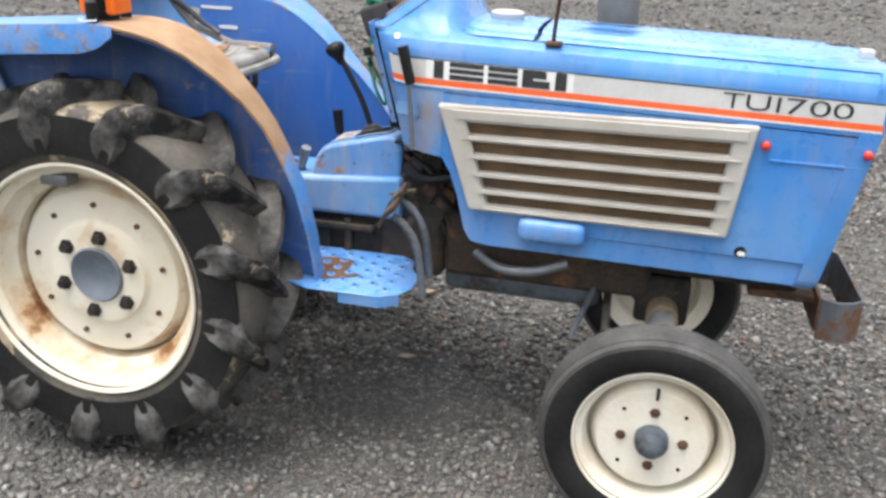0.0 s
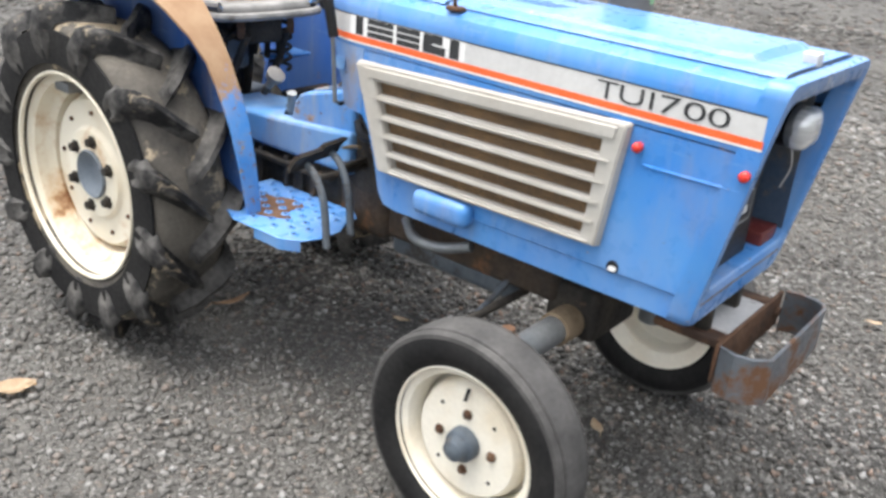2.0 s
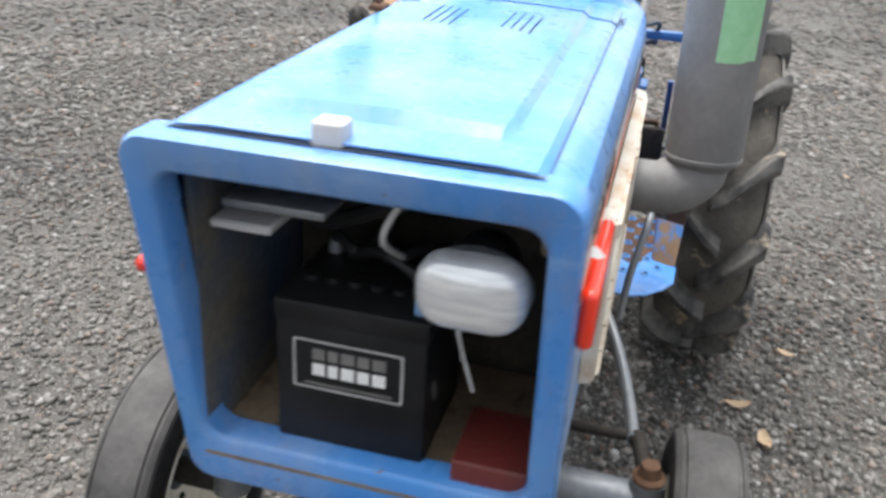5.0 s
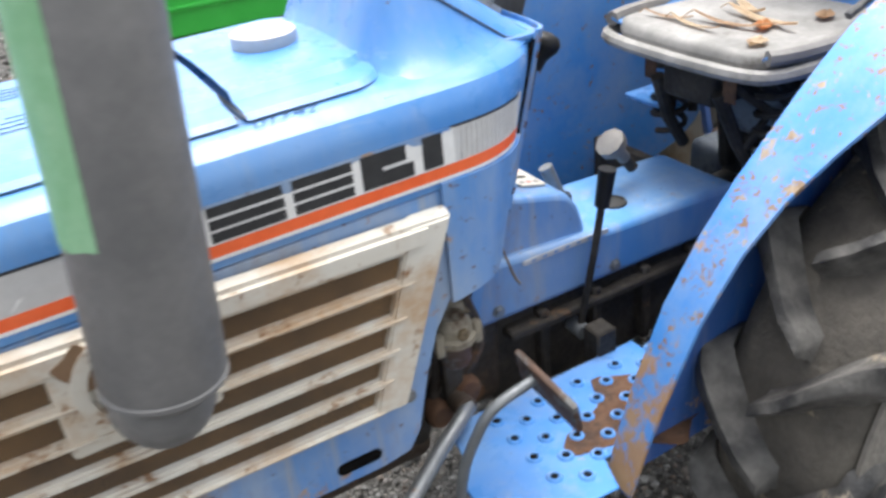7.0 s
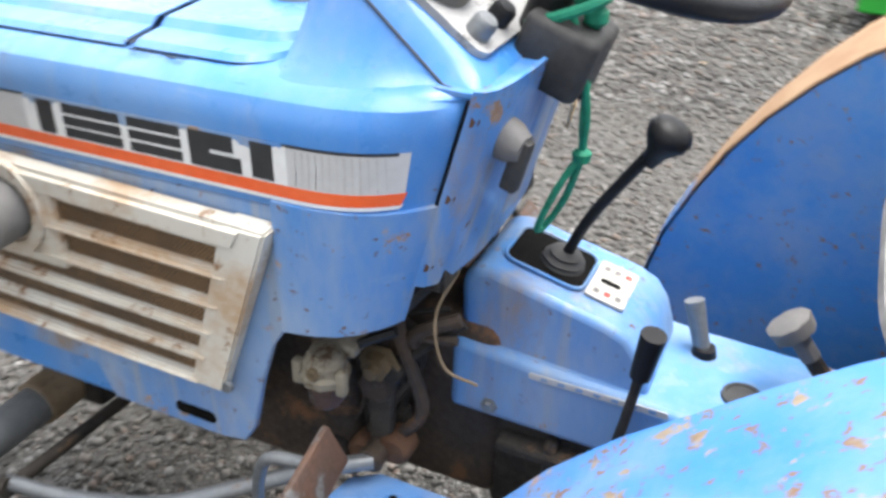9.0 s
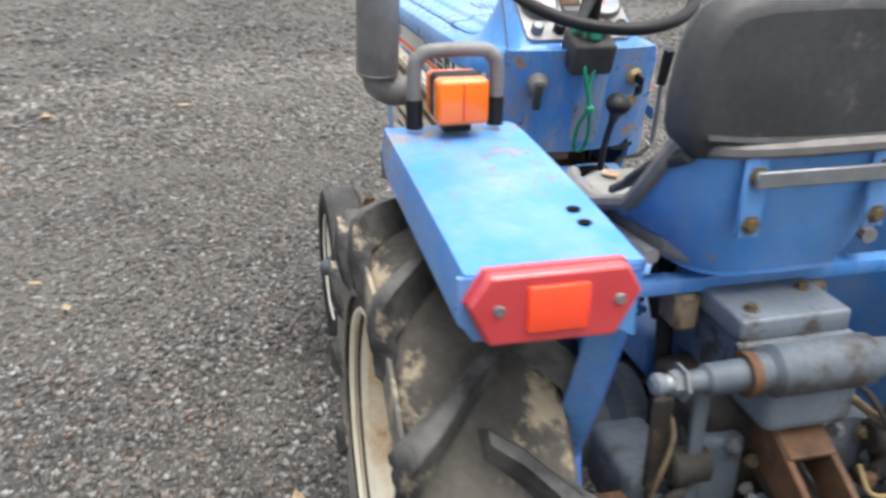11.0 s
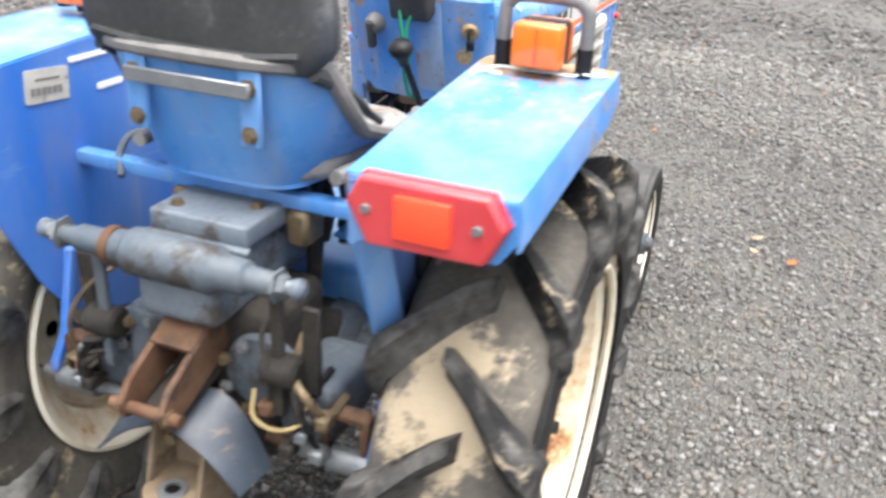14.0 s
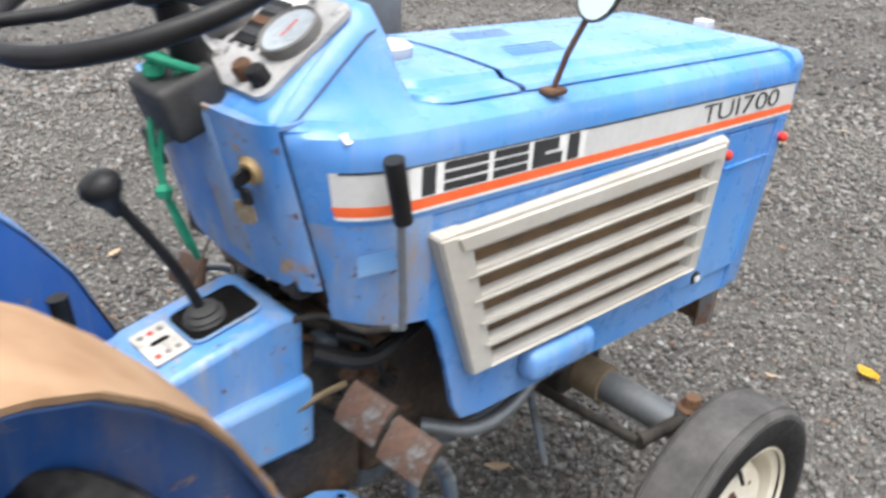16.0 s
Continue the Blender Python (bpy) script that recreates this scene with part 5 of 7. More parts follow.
def build_front_wheel(s):
    w0 = s * 0.43
    disc = [(0.040, 0.164), (0.046, 0.168), (0.044, 0.171), (0.036, 0.166), (0.030, 0.150), (0.012, 0.143), (-0.02, 0.14), (-0.045, 0.166), (-0.05, 0.166), (-0.03, 0.13), (0.0, 0.13), (0.012, 0.125), (0.024, 0.118), (0.024, 0.04), (0.024, 0.001)]
    wheel = part("front_wheel", lathe([(w0 + s * w, r) for w, r in disc], 56, first=False), cream, tractor, "small front wheel with cream disc and worn rib tyre", at=pose(1.258, 0, 0.247))
    prof = [(0.038, 0.164), (0.050, 0.178), (0.056, 0.20), (0.055, 0.222), (0.050, 0.236)]
    part("tyre", lathe([(w0 - a, b) for a, b in prof] + [(w0 + a, b) for a, b in prof[::-1]], 80, closed=True), rubber, wheel, "black front tyre with plain sidewall")
    tread = [(0.050, 0.226), (0.0525, 0.228), (0.051, 0.238), (0.043, 0.2445), (0.041, 0.2415), (0.037, 0.2415), (0.035, 0.246), (0.0, 0.2475)]
    tread = [(-a, b) for a, b in tread] + [(a, b) for a, b in tread[-2::-1]]
    part("tread", lathe([(w0 + a, b) for a, b in tread], 80, closed=True), rubber_worn, wheel, "grey worn-smooth tread")
    part("hub_cap", lathe([(w0 + s * 0.022, 0.037), (w0 + s * 0.045, 0.035), (w0 + s * 0.05, 0.026), (w0 + s * 0.068, 0.022), (w0 + s * 0.074, 0.012), (w0 + s * 0.075, 0.001)], 28), iron_blue, wheel, "grey bearing cap")
    for k in range(4):
        a = radians(90 * k)
        bolt(wheel, "wheel_bolt", (0.066 * math.cos(a), w0 + s * 0.024, 0.066 * math.sin(a)), "y", 0.008, s * 0.009, rusty)
        a += radians(45)
        part("disc_hole", lathe([(w0 + s * 0.0235, 0.0045), (w0 + s * 0.0248, 0.0045)], 10, "y", (0.092 * math.cos(a), 0, 0.092 * math.sin(a))), dark, wheel)
    part("valve", tube([(0.0, w0 + s * 0.028, 0.128), (0.0, w0 + s * 0.04, 0.105)], 0.004, 8), black, wheel)


for s in (-1, 1):
    build_front_wheel(s)


# chassis, engine, transmission
def build_chassis():
    part("engine_block", rounded_box(0.70, 1.22, -0.11, 0.11, 0.42, 0.80, 0.02), iron_rusty, tractor, "oily brown-black engine block")
    part("sump", rounded_box(0.70, 1.10, -0.09, 0.0, 0.37, 0.44, 0.02), iron_blue, tractor, "grey-blue oil sump")
    part("clutch_housing", rounded_box(0.52, 0.70, -0.115, 0.042, 0.40, 0.70, 0.03), iron_rusty, tractor, "grimy dark clutch housing")
    trans = part("gearbox", rounded_box(-0.18, 0.54, -0.115, 0.035, 0.38, 0.575, 0.02), iron, tractor, "grimy black gearbox")
    for s in (-1, 1):
        for k in range(5):
            part("rib", rounded_box(0.0 + 0.11 * k, 0.018 + 0.11 * k, *sorted((s * 0.072 - 0.04, s * 0.098 - 0.04)), 0.40, 0.550, 0.004, 1), iron, trans)
        part("flange", rounded_box(0.0, 0.52, *sorted((s * 0.07 - 0.04, s * 0.105 - 0.04)), 0.520, 0.537, 0.004, 1), iron, trans)
        part("rail", rounded_box(0.64, 1.56, *sorted((s * 0.06, s * 0.085)), 0.485, 0.55, 0.004, 2), iron, tractor, "black steel frame rail")
        part("axle_tube", lathe([(s * 0.08, 0.105), (s * 0.12, 0.10), (s * 0.14, 0.072), (s * 0.27, 0.062), (s * 0.28, 0.078), (s * 0.30, 0.078), (s * 0.345, 0.045), (s * 0.40, 0.045)], 28, "y", (0, 0, 0.477)), iron_blue, tractor, "grey-blue rear axle housing")
    # front axle beam with drop spindles
    part("front_axle", tube([(1.258, -0.335, 0.395), (1.258, -0.10, 0.395), (1.258, 0.10, 0.395), (1.258, 0.335, 0.395)], [0.031, 0.033, 0.033, 0.031], 18), steel, tractor, "grey tubular front axle")
    part("axle_pivot", rounded_box(1.19, 1.32, -0.10, 0.10, 0.355, 0.48, 0.015), iron, tractor, "black axle pivot casting")
    for s in (-1, 1):
        part("axle_sleeve", tube([(1.258, s * 0.10, 0.395), (1.258, s * 0.165, 0.395)], 0.039, 18), muddy, tractor)
        king = part("kingpin", tube([(1.258, s * 0.345, 0.44), (1.258, s * 0.347, 0.30), (1.258, s * 0.35, 0.235)], [0.027, 0.03, 0.034], 16), steel, tractor, "upright steering knuckle")
        part("spindle", tube([(1.258, s * 0.345, 0.247), (1.258, s * 0.46, 0.247)], 0.024, 14), iron, king)
        part("knuckle_cap", lathe([(0.436, 0.024), (0.446, 0.026), (0.450, 0.018), (0.468, 0.014), (0.469, 0.001)], 14, "z", (1.258, s * 0.345, 0)), rusty, king)
        part("steering_arm", tube([(1.258, s * 0.345, 0.425), (1.16, s * 0.33, 0.42), (1.13, s * 0.325, 0.42)], [0.014, 0.012, 0.016], 10), iron, king)
    part("tie_rod", tube([(1.13, -0.325, 0.42), (1.12, 0.0, 0.41), (1.13, 0.325, 0.42)], 0.010, 10), iron, tractor, "dark tie rod")
    # front bumper loop
    ring = [(1.60, -0.145), (1.635, -0.157), (1.668, -0.150), (1.697, -0.122), (1.697, 0.19), (1.69, 0.212), (1.665, 0.228), (1.63, 0.232), (1.60, 0.222)]
    inner = [(1.60, -0.138), (1.634, -0.149), (1.664, -0.143), (1.690, -0.118), (1.690, 0.187), (1.683, 0.206), (1.661, 0.220), (1.63, 0.224), (1.60, 0.214)]
    bm = bmesh.new()
    rows = [[bm.verts.new((x + 0.008, y + 0.010, z)) for x, y in p] for p, z in ((ring, 0.392), (ring, 0.493), (inner, 0.493), (inner, 0.392))]
    for a, b in zip(rows, rows[1:] + rows[:1]):
        for k in range(8):
            bm.faces.new((a[k], a[k + 1], b[k + 1], b[k]))
    for k in (0, 8):
        bm.faces.new([r[k] for r in rows])
    loop = part("bumper", bm, bumper_steel, tractor, "bent flat-steel front bumper loop, grey with rust", bevel=0.002, smooth=30)
    part("bumper_back", rounded_box(1.600, 1.608, -0.14, 0.216, 0.412, 0.495, 0.002, 1), rusty, loop, "rusty brown back plate")
    for s in (-1, 1):
        part("bumper_arm", rounded_box(1.45, 1.605, 0.04 + s * 0.12 - 0.022, 0.04 + s * 0.12 + 0.022, 0.465, 0.485, 0.004, 1), rusty, loop)
        bolt(loop, "bolt", (1.608, 0.04 + s * 0.15, 0.455), "x", 0.011, 0.008, rusty)
    part("bumper_plate", rounded_box(1.47, 1.60, -0.055, 0.135, 0.478, 0.487, 0.003, 1), panel_grey, loop, "dusty pale mounting plate")
    # engine details seen through the openings
    for s in (-1, 1):
        part("fuel_pipe", tube(curve([(0.62, s * 0.14, 0.73), (0.67, s * 0.155, 0.70), (0.70, s * 0.15, 0.64), (0.74, s * 0.13, 0.60)]), 0.006, 6), black, tractor)
    part("air_hose", tube(curve([(0.60, -0.12, 0.70), (0.66, -0.16, 0.685), (0.74, -0.155, 0.70), (0.80, -0.14, 0.72)]), 0.013, 8), black, tractor, "black rubber hose")
    part("flywheel_cover", lathe([(-0.10, 0.085), (-0.115, 0.08), (-0.118, 0.02)], 24, "y", (0.62, 0, 0.60)), iron, tractor)
    filt = part("fuel_filter", lathe([(0.630, 0.006), (0.634, 0.016), (0.642, 0.021), (0.672, 0.022), (0.676, 0.018), (0.676, 0.001)], 20, "z", (0.690, 0.186, 0)), rusty_flaked, tractor, "fuel filter with a grimy brown bowl and pale head")
    head = part("filter_head", lathe([(0.672, 0.024), (0.674, 0.030), (0.684, 0.031), (0.688, 0.026), (0.700, 0.026), (0.706, 0.020), (0.712, 0.018), (0.713, 0.001)], 10, "z", (0.690, 0.186, 0)), dirty_cream, filt, "chalky cream filter head")
    for x0, x1 in ((0.655, 0.668), (0.712, 0.726)):
        part("lug", rounded_box(x0, x1, 0.190, 0.204, 0.664, 0.698, 0.004, 2), dirty_cream, head)
    part("filter_arm", rounded_box(0.66, 0.72, 0.135, 0.170, 0.694, 0.712, 0.005, 2), dirty_cream, filt)
    part("filter_nut", lathe([(0.204, 0.009), (0.214, 0.009), (0.216, 0.006), (0.216, 0.001)], 6, "y", (0.690, 0, 0.694)), brass, filt, smooth=0)
    pit = part("pitman_arm", lathe([(0.06, 0.034), (0.098, 0.034), (0.104, 0.030), (0.104, 0.001)], 22, "y", (0.655, 0, 0.658)), iron_rusty, tractor, "grimy steering drop arm")
    part("arm", prism([(0.628, 0.66), (0.682, 0.66), (0.676, 0.60), (0.674, 0.51), (0.660, 0.497), (0.646, 0.51), (0.640, 0.60)], 0.100, 0.118), iron, pit, bevel=0.004)
    bolt(pit, "arm_nut", (0.655, 0.118, 0.658), "y", 0.019, 0.018, brass)
    part("arm_stud", lathe([(0.13, 0.009), (0.147, 0.009), (0.148, 0.001)], 10, "y", (0.655, 0, 0.658)), brass, pit)
    part("joint", lathe([(0.116, 0.016), (0.146, 0.018), (0.15, 0.012), (0.151, 0.001)], 14, "y", (0.660, 0, 0.513)), iron_rusty, pit)
    part("drag_link", tube(curve([(0.655, 0.145, 0.515), (0.68, 0.163, 0.515), (0.73, 0.19, 0.505), (0.79, 0.222, 0.485), (0.90, 0.27, 0.445), (1.02, 0.30, 0.425), (1.14, 0.318, 0.42)]), 0.0115, 12), steel, tractor, "bent grey drag link")
    part("bypass_pipe", tube(curve([(0.79, -0.135, 0.50), (0.86, -0.18, 0.485), (0.94, -0.185, 0.49), (1.02, -0.17, 0.515)]), 0.013, 10), steel, tractor, "grey curved pipe under the panel")
    part("stay_rod", tube([(1.10, -0.08, 0.46), (1.045, -0.20, 0.33)], 0.008, 8), iron_blue, tractor)
    # hoses and rods in the gaps behind the side panels
    rng = random.Random(21)
    for s in (-1, 1):
        for k in range(9):
            x0, z0 = rng.uniform(0.56, 0.66), rng.uniform(0.68, 0.79)
            x1, z1 = rng.uniform(0.60, 0.76), rng.uniform(0.50, 0.66)
            y0, y1 = s * rng.uniform(0.06, 0.10), s * rng.uniform(0.07, 0.11)
            part("hose", tube(curve([(x0, y0, z0), ((x0 + x1) / 2 + 0.02, s * 0.105, (z0 + z1) / 2 + 0.02), (x1, y1, z1), (x1 + 0.03, s * 0.10, z1 - 0.06)]), rng.choice((0.004, 0.006, 0.009)), 7), rng.choice((black, iron, iron_rusty, iron_rusty, rubber_trim)), tractor)
        for k in range(7):
            x, z = rng.uniform(0.60, 0.76), rng.uniform(0.48, 0.72)
            w = rng.uniform(0.012, 0.028)
            part("casting_boss", lathe([(s * 0.09, w), (s * 0.118, w), (s * 0.124, w * 0.8), (s * 0.125, 0.003)], 10, "y", (x, 0, z)), rng.choice((iron, iron_rusty, rusty, iron_blue)), tractor)
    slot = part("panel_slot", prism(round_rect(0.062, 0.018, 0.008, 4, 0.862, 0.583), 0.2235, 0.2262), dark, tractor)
    part("cable", tube(curve([(0.565, 0.09, 0.80), (0.575, 0.13, 0.76), (0.56, 0.14, 0.70), (0.53, 0.11, 0.66)]), 0.002, 6), muddy, tractor, "pale control cable")


build_chassis()


# exhaust
def build_exhaust():
    base = Vector((1.066, 0.346, 0.885))
    lean = Matrix.Translation(base) @ pose(0, 0, 0, 1, -4.2, 0)
    ex = part("exhaust", lathe([(-0.012, 0.040), (0.0, 0.051), (0.012, 0.0555), (0.60, 0.0555), (0.62, 0.046), (0.625, 0.028), (0.72, 0.028)], 40, "z"), pipe_grey, tractor, "thick upright grey exhaust silencer", at=lean)
    # cast bend from the manifold up into the silencer
    bend = [(1.080, 0.232, 0.838), (1.079, 0.262, 0.836), (1.076, 0.295, 0.838), (1.071, 0.325, 0.850), (1.067, 0.343, 0.870), (1.066, 0.346, 0.892)]
    part("elbow", tube(curve([tuple(lean.inverted() @ Vector(p)) for p in bend], 4), [0.040] * 8 + [0.043] * 9 + [0.040] * 4, 22), pipe_grey, ex, "cast exhaust elbow", smooth=60)
    part("weld", lathe([(-0.002, 0.050), (0.002, 0.0555), (0.007, 0.0560), (0.010, 0.052)], 40, "z", closed=True), pipe_grey, ex)
    part("seam", tube([(0.0556 * math.cos(radians(200)), 0.0556 * math.sin(radians(200)), z) for z in (0.015, 0.3, 0.6)], 0.0012, 6), pipe_grey, ex)
    rows = []
    for z in (0.148, 0.25, 0.40, 0.585):
        rows.append([(0.0562 * math.cos(radians(a)), 0.0562 * math.sin(radians(a)), z + 0.004 * (a > 30)) for a in (-8, 8, 24, 40, 52)])
    part("tape", sheet(rows, 0.0006), tape_green, ex, "strip of pale green masking tape")


build_exhaust()


# gear cover with levers
def build_gear_cover():
    low = [(0.592, 0.560), (0.590, 0.672), (0.30, 0.650), (0.02, 0.640), (0.0, 0.62), (0.0, 0.555)]
    cover = part("gear_cover", prism(low, -0.140, 0.052), blue_dusty, tractor, "blue gear cover, dusty on top", bevel=0.012)
    hump = [(0.585, 0.64), (0.586, 0.752), (0.574, 0.768), (0.55, 0.772), (0.40, 0.736), (0.375, 0.724), (0.358, 0.70), (0.348, 0.67), (0.340, 0.63)]
    part("gear_hump", prism(hump, -0.122, 0.034), blue_worn, cover, "raised blue gear lever housing", bevel=0.014)
    t = pose(0.497, -0.044, 0.7606, 0, -13.5, 0)
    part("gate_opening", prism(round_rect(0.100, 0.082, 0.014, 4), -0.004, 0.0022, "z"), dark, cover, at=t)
    part("gate_rim", tube([(x, y, 0.0025) for x, y in round_rect(0.104, 0.086, 0.016, 4)] + [(0.036 + 0.016, 0.027, 0.0025)], 0.0022, 6), blue_dusty, cover, at=t)
    part("gate_boot", lathe([(0.001, 0.030), (0.006, 0.024), (0.009, 0.027), (0.014, 0.019), (0.017, 0.021), (0.022, 0.012)], 16, "z"), rubber_trim, cover, "creased black rubber boot", at=t @ pose(-0.014, 0, 0))
    plate = part("shift_plate", prism(round_rect(0.050, 0.082, 0.004, 2), 0.0, 0.0026, "z"), scuffed_white, cover, "scuffed white shift pattern plate", at=pose(0.4185, -0.044, 0.7422, 0, -13.5, 0))
    part("slot", prism(round_rect(0.026, 0.009, 0.004, 3, 0.002, 0.002), 0.0026, 0.0032, "z"), dark, plate)
    for k in range(6):
        part("mark", prism(round_rect(0.008, 0.009, 0.001, 1, -0.014 + 0.014 * (k % 3), 0.026 if k // 3 else -0.026), 0.0026, 0.003, "z"), red_knob if k % 4 == 0 else trim_grey, plate)
    part("shift_label", prism(round_rect(0.17, 0.009, 0.002, 1, 0.40, 0.662), 0.0515, 0.0530), panel_grey, cover, at=pose(0, 0.001, -0.012))
    for k in range(7):
        part("label_mark", prism(round_rect(0.009, 0.005, 0.001, 1, 0.465 - 0.022 * k, 0.662), 0.0531, 0.0535), blue_dusty, cover, at=pose(0, 0.001, -0.012))
    bolt(cover, "bolt", (0.535, 0.052, 0.582), "y", 0.008, 0.008)
    bolt(cover, "bolt", (0.30, 0.052, 0.578), "y", 0.008, 0.008)
    part("cover_plug", lathe([(0.650, 0.025), (0.654, 0.024), (0.6542, 0.020), (0.6526, 0.019), (0.6526, 0.001)], 20, "z", (0.243, -0.02, -0.0015)), rubber_trim, cover, "round rubber plug")
    lever = part("gear_lever", tube(curve([(0.482, -0.044, 0.765), (0.45, -0.034, 0.84), (0.392, -0.024, 0.935)]), 0.0072, 10), black, tractor, "black gear lever with a round knob")
    part("knob", lathe([(-0.034, 0.009), (-0.016, 0.013), (0.0, 0.024), (0.010, 0.026), (0.019, 0.021), (0.024, 0.008), (0.0245, 0.001)], 20, "z"), black, lever, at=pose(0.379, -0.023, 0.952, 0, -26, 0))
    # side levers
    ll = part("side_lever", tube([(0.384, 0.064, 0.492), (0.360, 0.074, 0.64), (0.348, 0.080, 0.735)], 0.006, 8), iron, tractor, "slim steel lever with a black grip")
    part("grip", tube([(0.350, 0.079, 0.716), (0.342, 0.083, 0.778)], [0.012, 0.0145], 12), black, ll)
    part("lever_boss", tube([(0.384, 0.04, 0.492), (0.384, 0.076, 0.490)], 0.014, 12), steel, ll)
    lr = part("throttle_lever", tube([(0.641, -0.236, 0.778), (0.646, -0.25, 0.782), (0.645, -0.251, 0.82), (0.634, -0.252, 0.96)], 0.0055, 8), steel, tractor, "thin grey throttle lever with black grip")
    part("lever_root", tube(curve([(0.641, -0.238, 0.778), (0.62, -0.20, 0.765), (0.60, -0.15, 0.77), (0.57, -0.12, 0.76)]), 0.005, 8), iron, lr)
    part("grip", tube([(0.640, -0.252, 0.93), (0.620, -0.254, 1.012)], [0.012, 0.013], 12), black, lr)
    # small controls behind the cover
    v = part("hydraulic_knob", lathe([(0.0, 0.012), (0.03, 0.012), (0.036, 0.026), (0.054, 0.028), (0.058, 0.016)], 9, "z"), trim_grey, tractor, "grey star-shaped knob", at=pose(0.180, -0.062, 0.700, 0, 40, 0))
    part("knob_stem", tube([(0, 0, -0.03), (0, 0, 0.02)], 0.011, 8), iron, v)
    p = part("short_lever", tube([(0.300, -0.085, 0.645), (0.325, -0.10, 0.715)], [0.010, 0.013], 10), steel, tractor, "short grey lever stub")
    part("base", lathe([(0.643, 0.018), (0.660, 0.014)], 14, "z", (0.300, -0.085, 0)), black, p)


build_gear_cover()


# foot plates and pedals
def build_step(s):
    z = 0.462 if s < 0 else 0.476
    dx = 0.0 if s < 0 else 0.055
    outline = [(0.27, 0.125), (0.60, 0.125), (0.635, 0.15), (0.645, 0.20)]
    if s < 0:
        outline += [(0.672, 0.245), (0.675, 0.315), (0.655, 0.36), (0.61, 0.388), (0.44, 0.392), (0.30, 0.33), (0.27, 0.31)]
    else:
        outline += [(0.673, 0.240), (0.676, 0.275), (0.660, 0.308), (0.625, 0.340), (0.585, 0.362), (0.505, 0.366), (0.485, 0.312), (0.27, 0.310)]
    step = part("foot_plate", prism([(x + dx, s * y) for x, y in outline], z - 0.005, z, "z"), blue, tractor, "blue footplate with punched holes, rust worn through", bevel=0.003)
    if s < 0:
        part("edge_fold", prism([(x + dx, y) for x, y in ((0.515, s * 0.386), (0.61, s * 0.388), (0.655, s * 0.36), (0.65, s * 0.354), (0.607, s * 0.382), (0.515, s * 0.380))], z - 0.03, z - 0.004, "z"), blue, step)
    patch = [(0.36 + 0.17 * math.cos(a) * (0.75 + 0.25 * math.sin(3 * a + s)), s * (0.262 + (0.075 if s < 0 else 0.10) * math.sin(a) * (0.8 + 0.2 * math.cos(5 * a)))) for a in (2 * math.pi * k / 36 for k in range(36))]
    part("rust_patch", prism([(x + 0.05, y) for x, y in patch], z + 0.0002, z + 0.0012, "z"), rusty, step, "bare patch of brown rust", smooth=0)
    ring = lathe([(0.0, 0.0125), (0.0035, 0.0095), (0.0035, 0.0065), (0.0012, 0.006), (0.0012, 0.0005)], 12, "z")
    first = part("hole", ring, blue, step, at=pose(0.315, s * 0.16, z))
    hole = part("hole_dark", lathe([(0.0014, 0.006), (0.0022, 0.0055)], 10, "z"), dark, step, at=pose(0.315, s * 0.16, z))
    for i in range(9):
        for j in range(5):
            if i + j:
                x, y = 0.315 + 0.038 * i, 0.16 + 0.047 * j + (0.0235 if i % 2 else 0)
                if y < (0.365 if s < 0 else 0.335 if x > 0.55 else 0.305) and (x < 0.62 or 0.2 < y < 0.34):
                    again(first, pose(x, s * y, z), step)
                    again(hole, pose(x, s * y, z), step)
    part("step_stay", rounded_box(0.36, 0.40, *sorted((s * 0.09, s * 0.13)), 0.44, 0.52, 0.004, 1), iron, step)
    return step


build_step(-1)
build_step(1)
clutch = part("clutch_pedal", tube(curve([(0.752, 0.262, 0.43), (0.742, 0.270, 0.525), (0.726, 0.281, 0.585), (0.700, 0.290, 0.630), (0.640, 0.294, 0.650)]), 0.0075, 10), steel, tractor, "bent steel clutch pedal with a worn flat pad")
part("pad", rounded_box(-0.005, 0.005, -0.058, 0.058, -0.030, 0.030, 0.004, 2), rusty_flaked, clutch, "worn rusty pedal pad", at=pose(0.632, 0.312, 0.640, -12, 17, 0))


def curved_pad(half, height, thick):
    return sheet([[(u, -half, -5.0 * u * u), (u, half, -5.0 * u * u)] for u in (height * (k / 3 - 1) for k in range(7))], thick)


for x, y, z in ((0.605, -0.227, 0.658), (0.610, -0.311, 0.646)):
    arm = part("brake_pedal", tube(curve([(x + 0.012, y, z - 0.012), (x + 0.045, y - 0.002, z - 0.035), (x + 0.075, y - 0.004, z - 0.09), (x + 0.092, y - 0.006, z - 0.20)]), 0.0095, 10), iron_blue, tractor, "bent dark brake pedal arm with a flat pad")
    pad = part("pad", curved_pad(0.040, 0.031, 0.007), iron, arm, "dark curved pedal pad", at=pose(x, y, z, 3, -52, 2), smooth=60)
    part("worn_top", curved_pad(0.0385, 0.030, 0.002), rusty_flaked, pad, "rusty pad face with flaking grey paint", at=pose(0, 0, 0.0035), smooth=60)
    part("pedal_root", tube(curve([(x + 0.045, y + 0.004, z - 0.04), (x + 0.02, -0.125, z - 0.05), (x - 0.01, -0.10, z - 0.06)]), 0.009, 8), iron, arm)
part("pedal_stop", tube([(0.56, -0.112, 0.628), (0.56, -0.135, 0.628)], 0.014, 12), iron, tractor)
part("link_rod", tube(curve([(0.56, -0.135, 0.628), (0.60, -0.14, 0.640), (0.635, -0.15, 0.650)]), 0.0055, 8), brass, tractor)


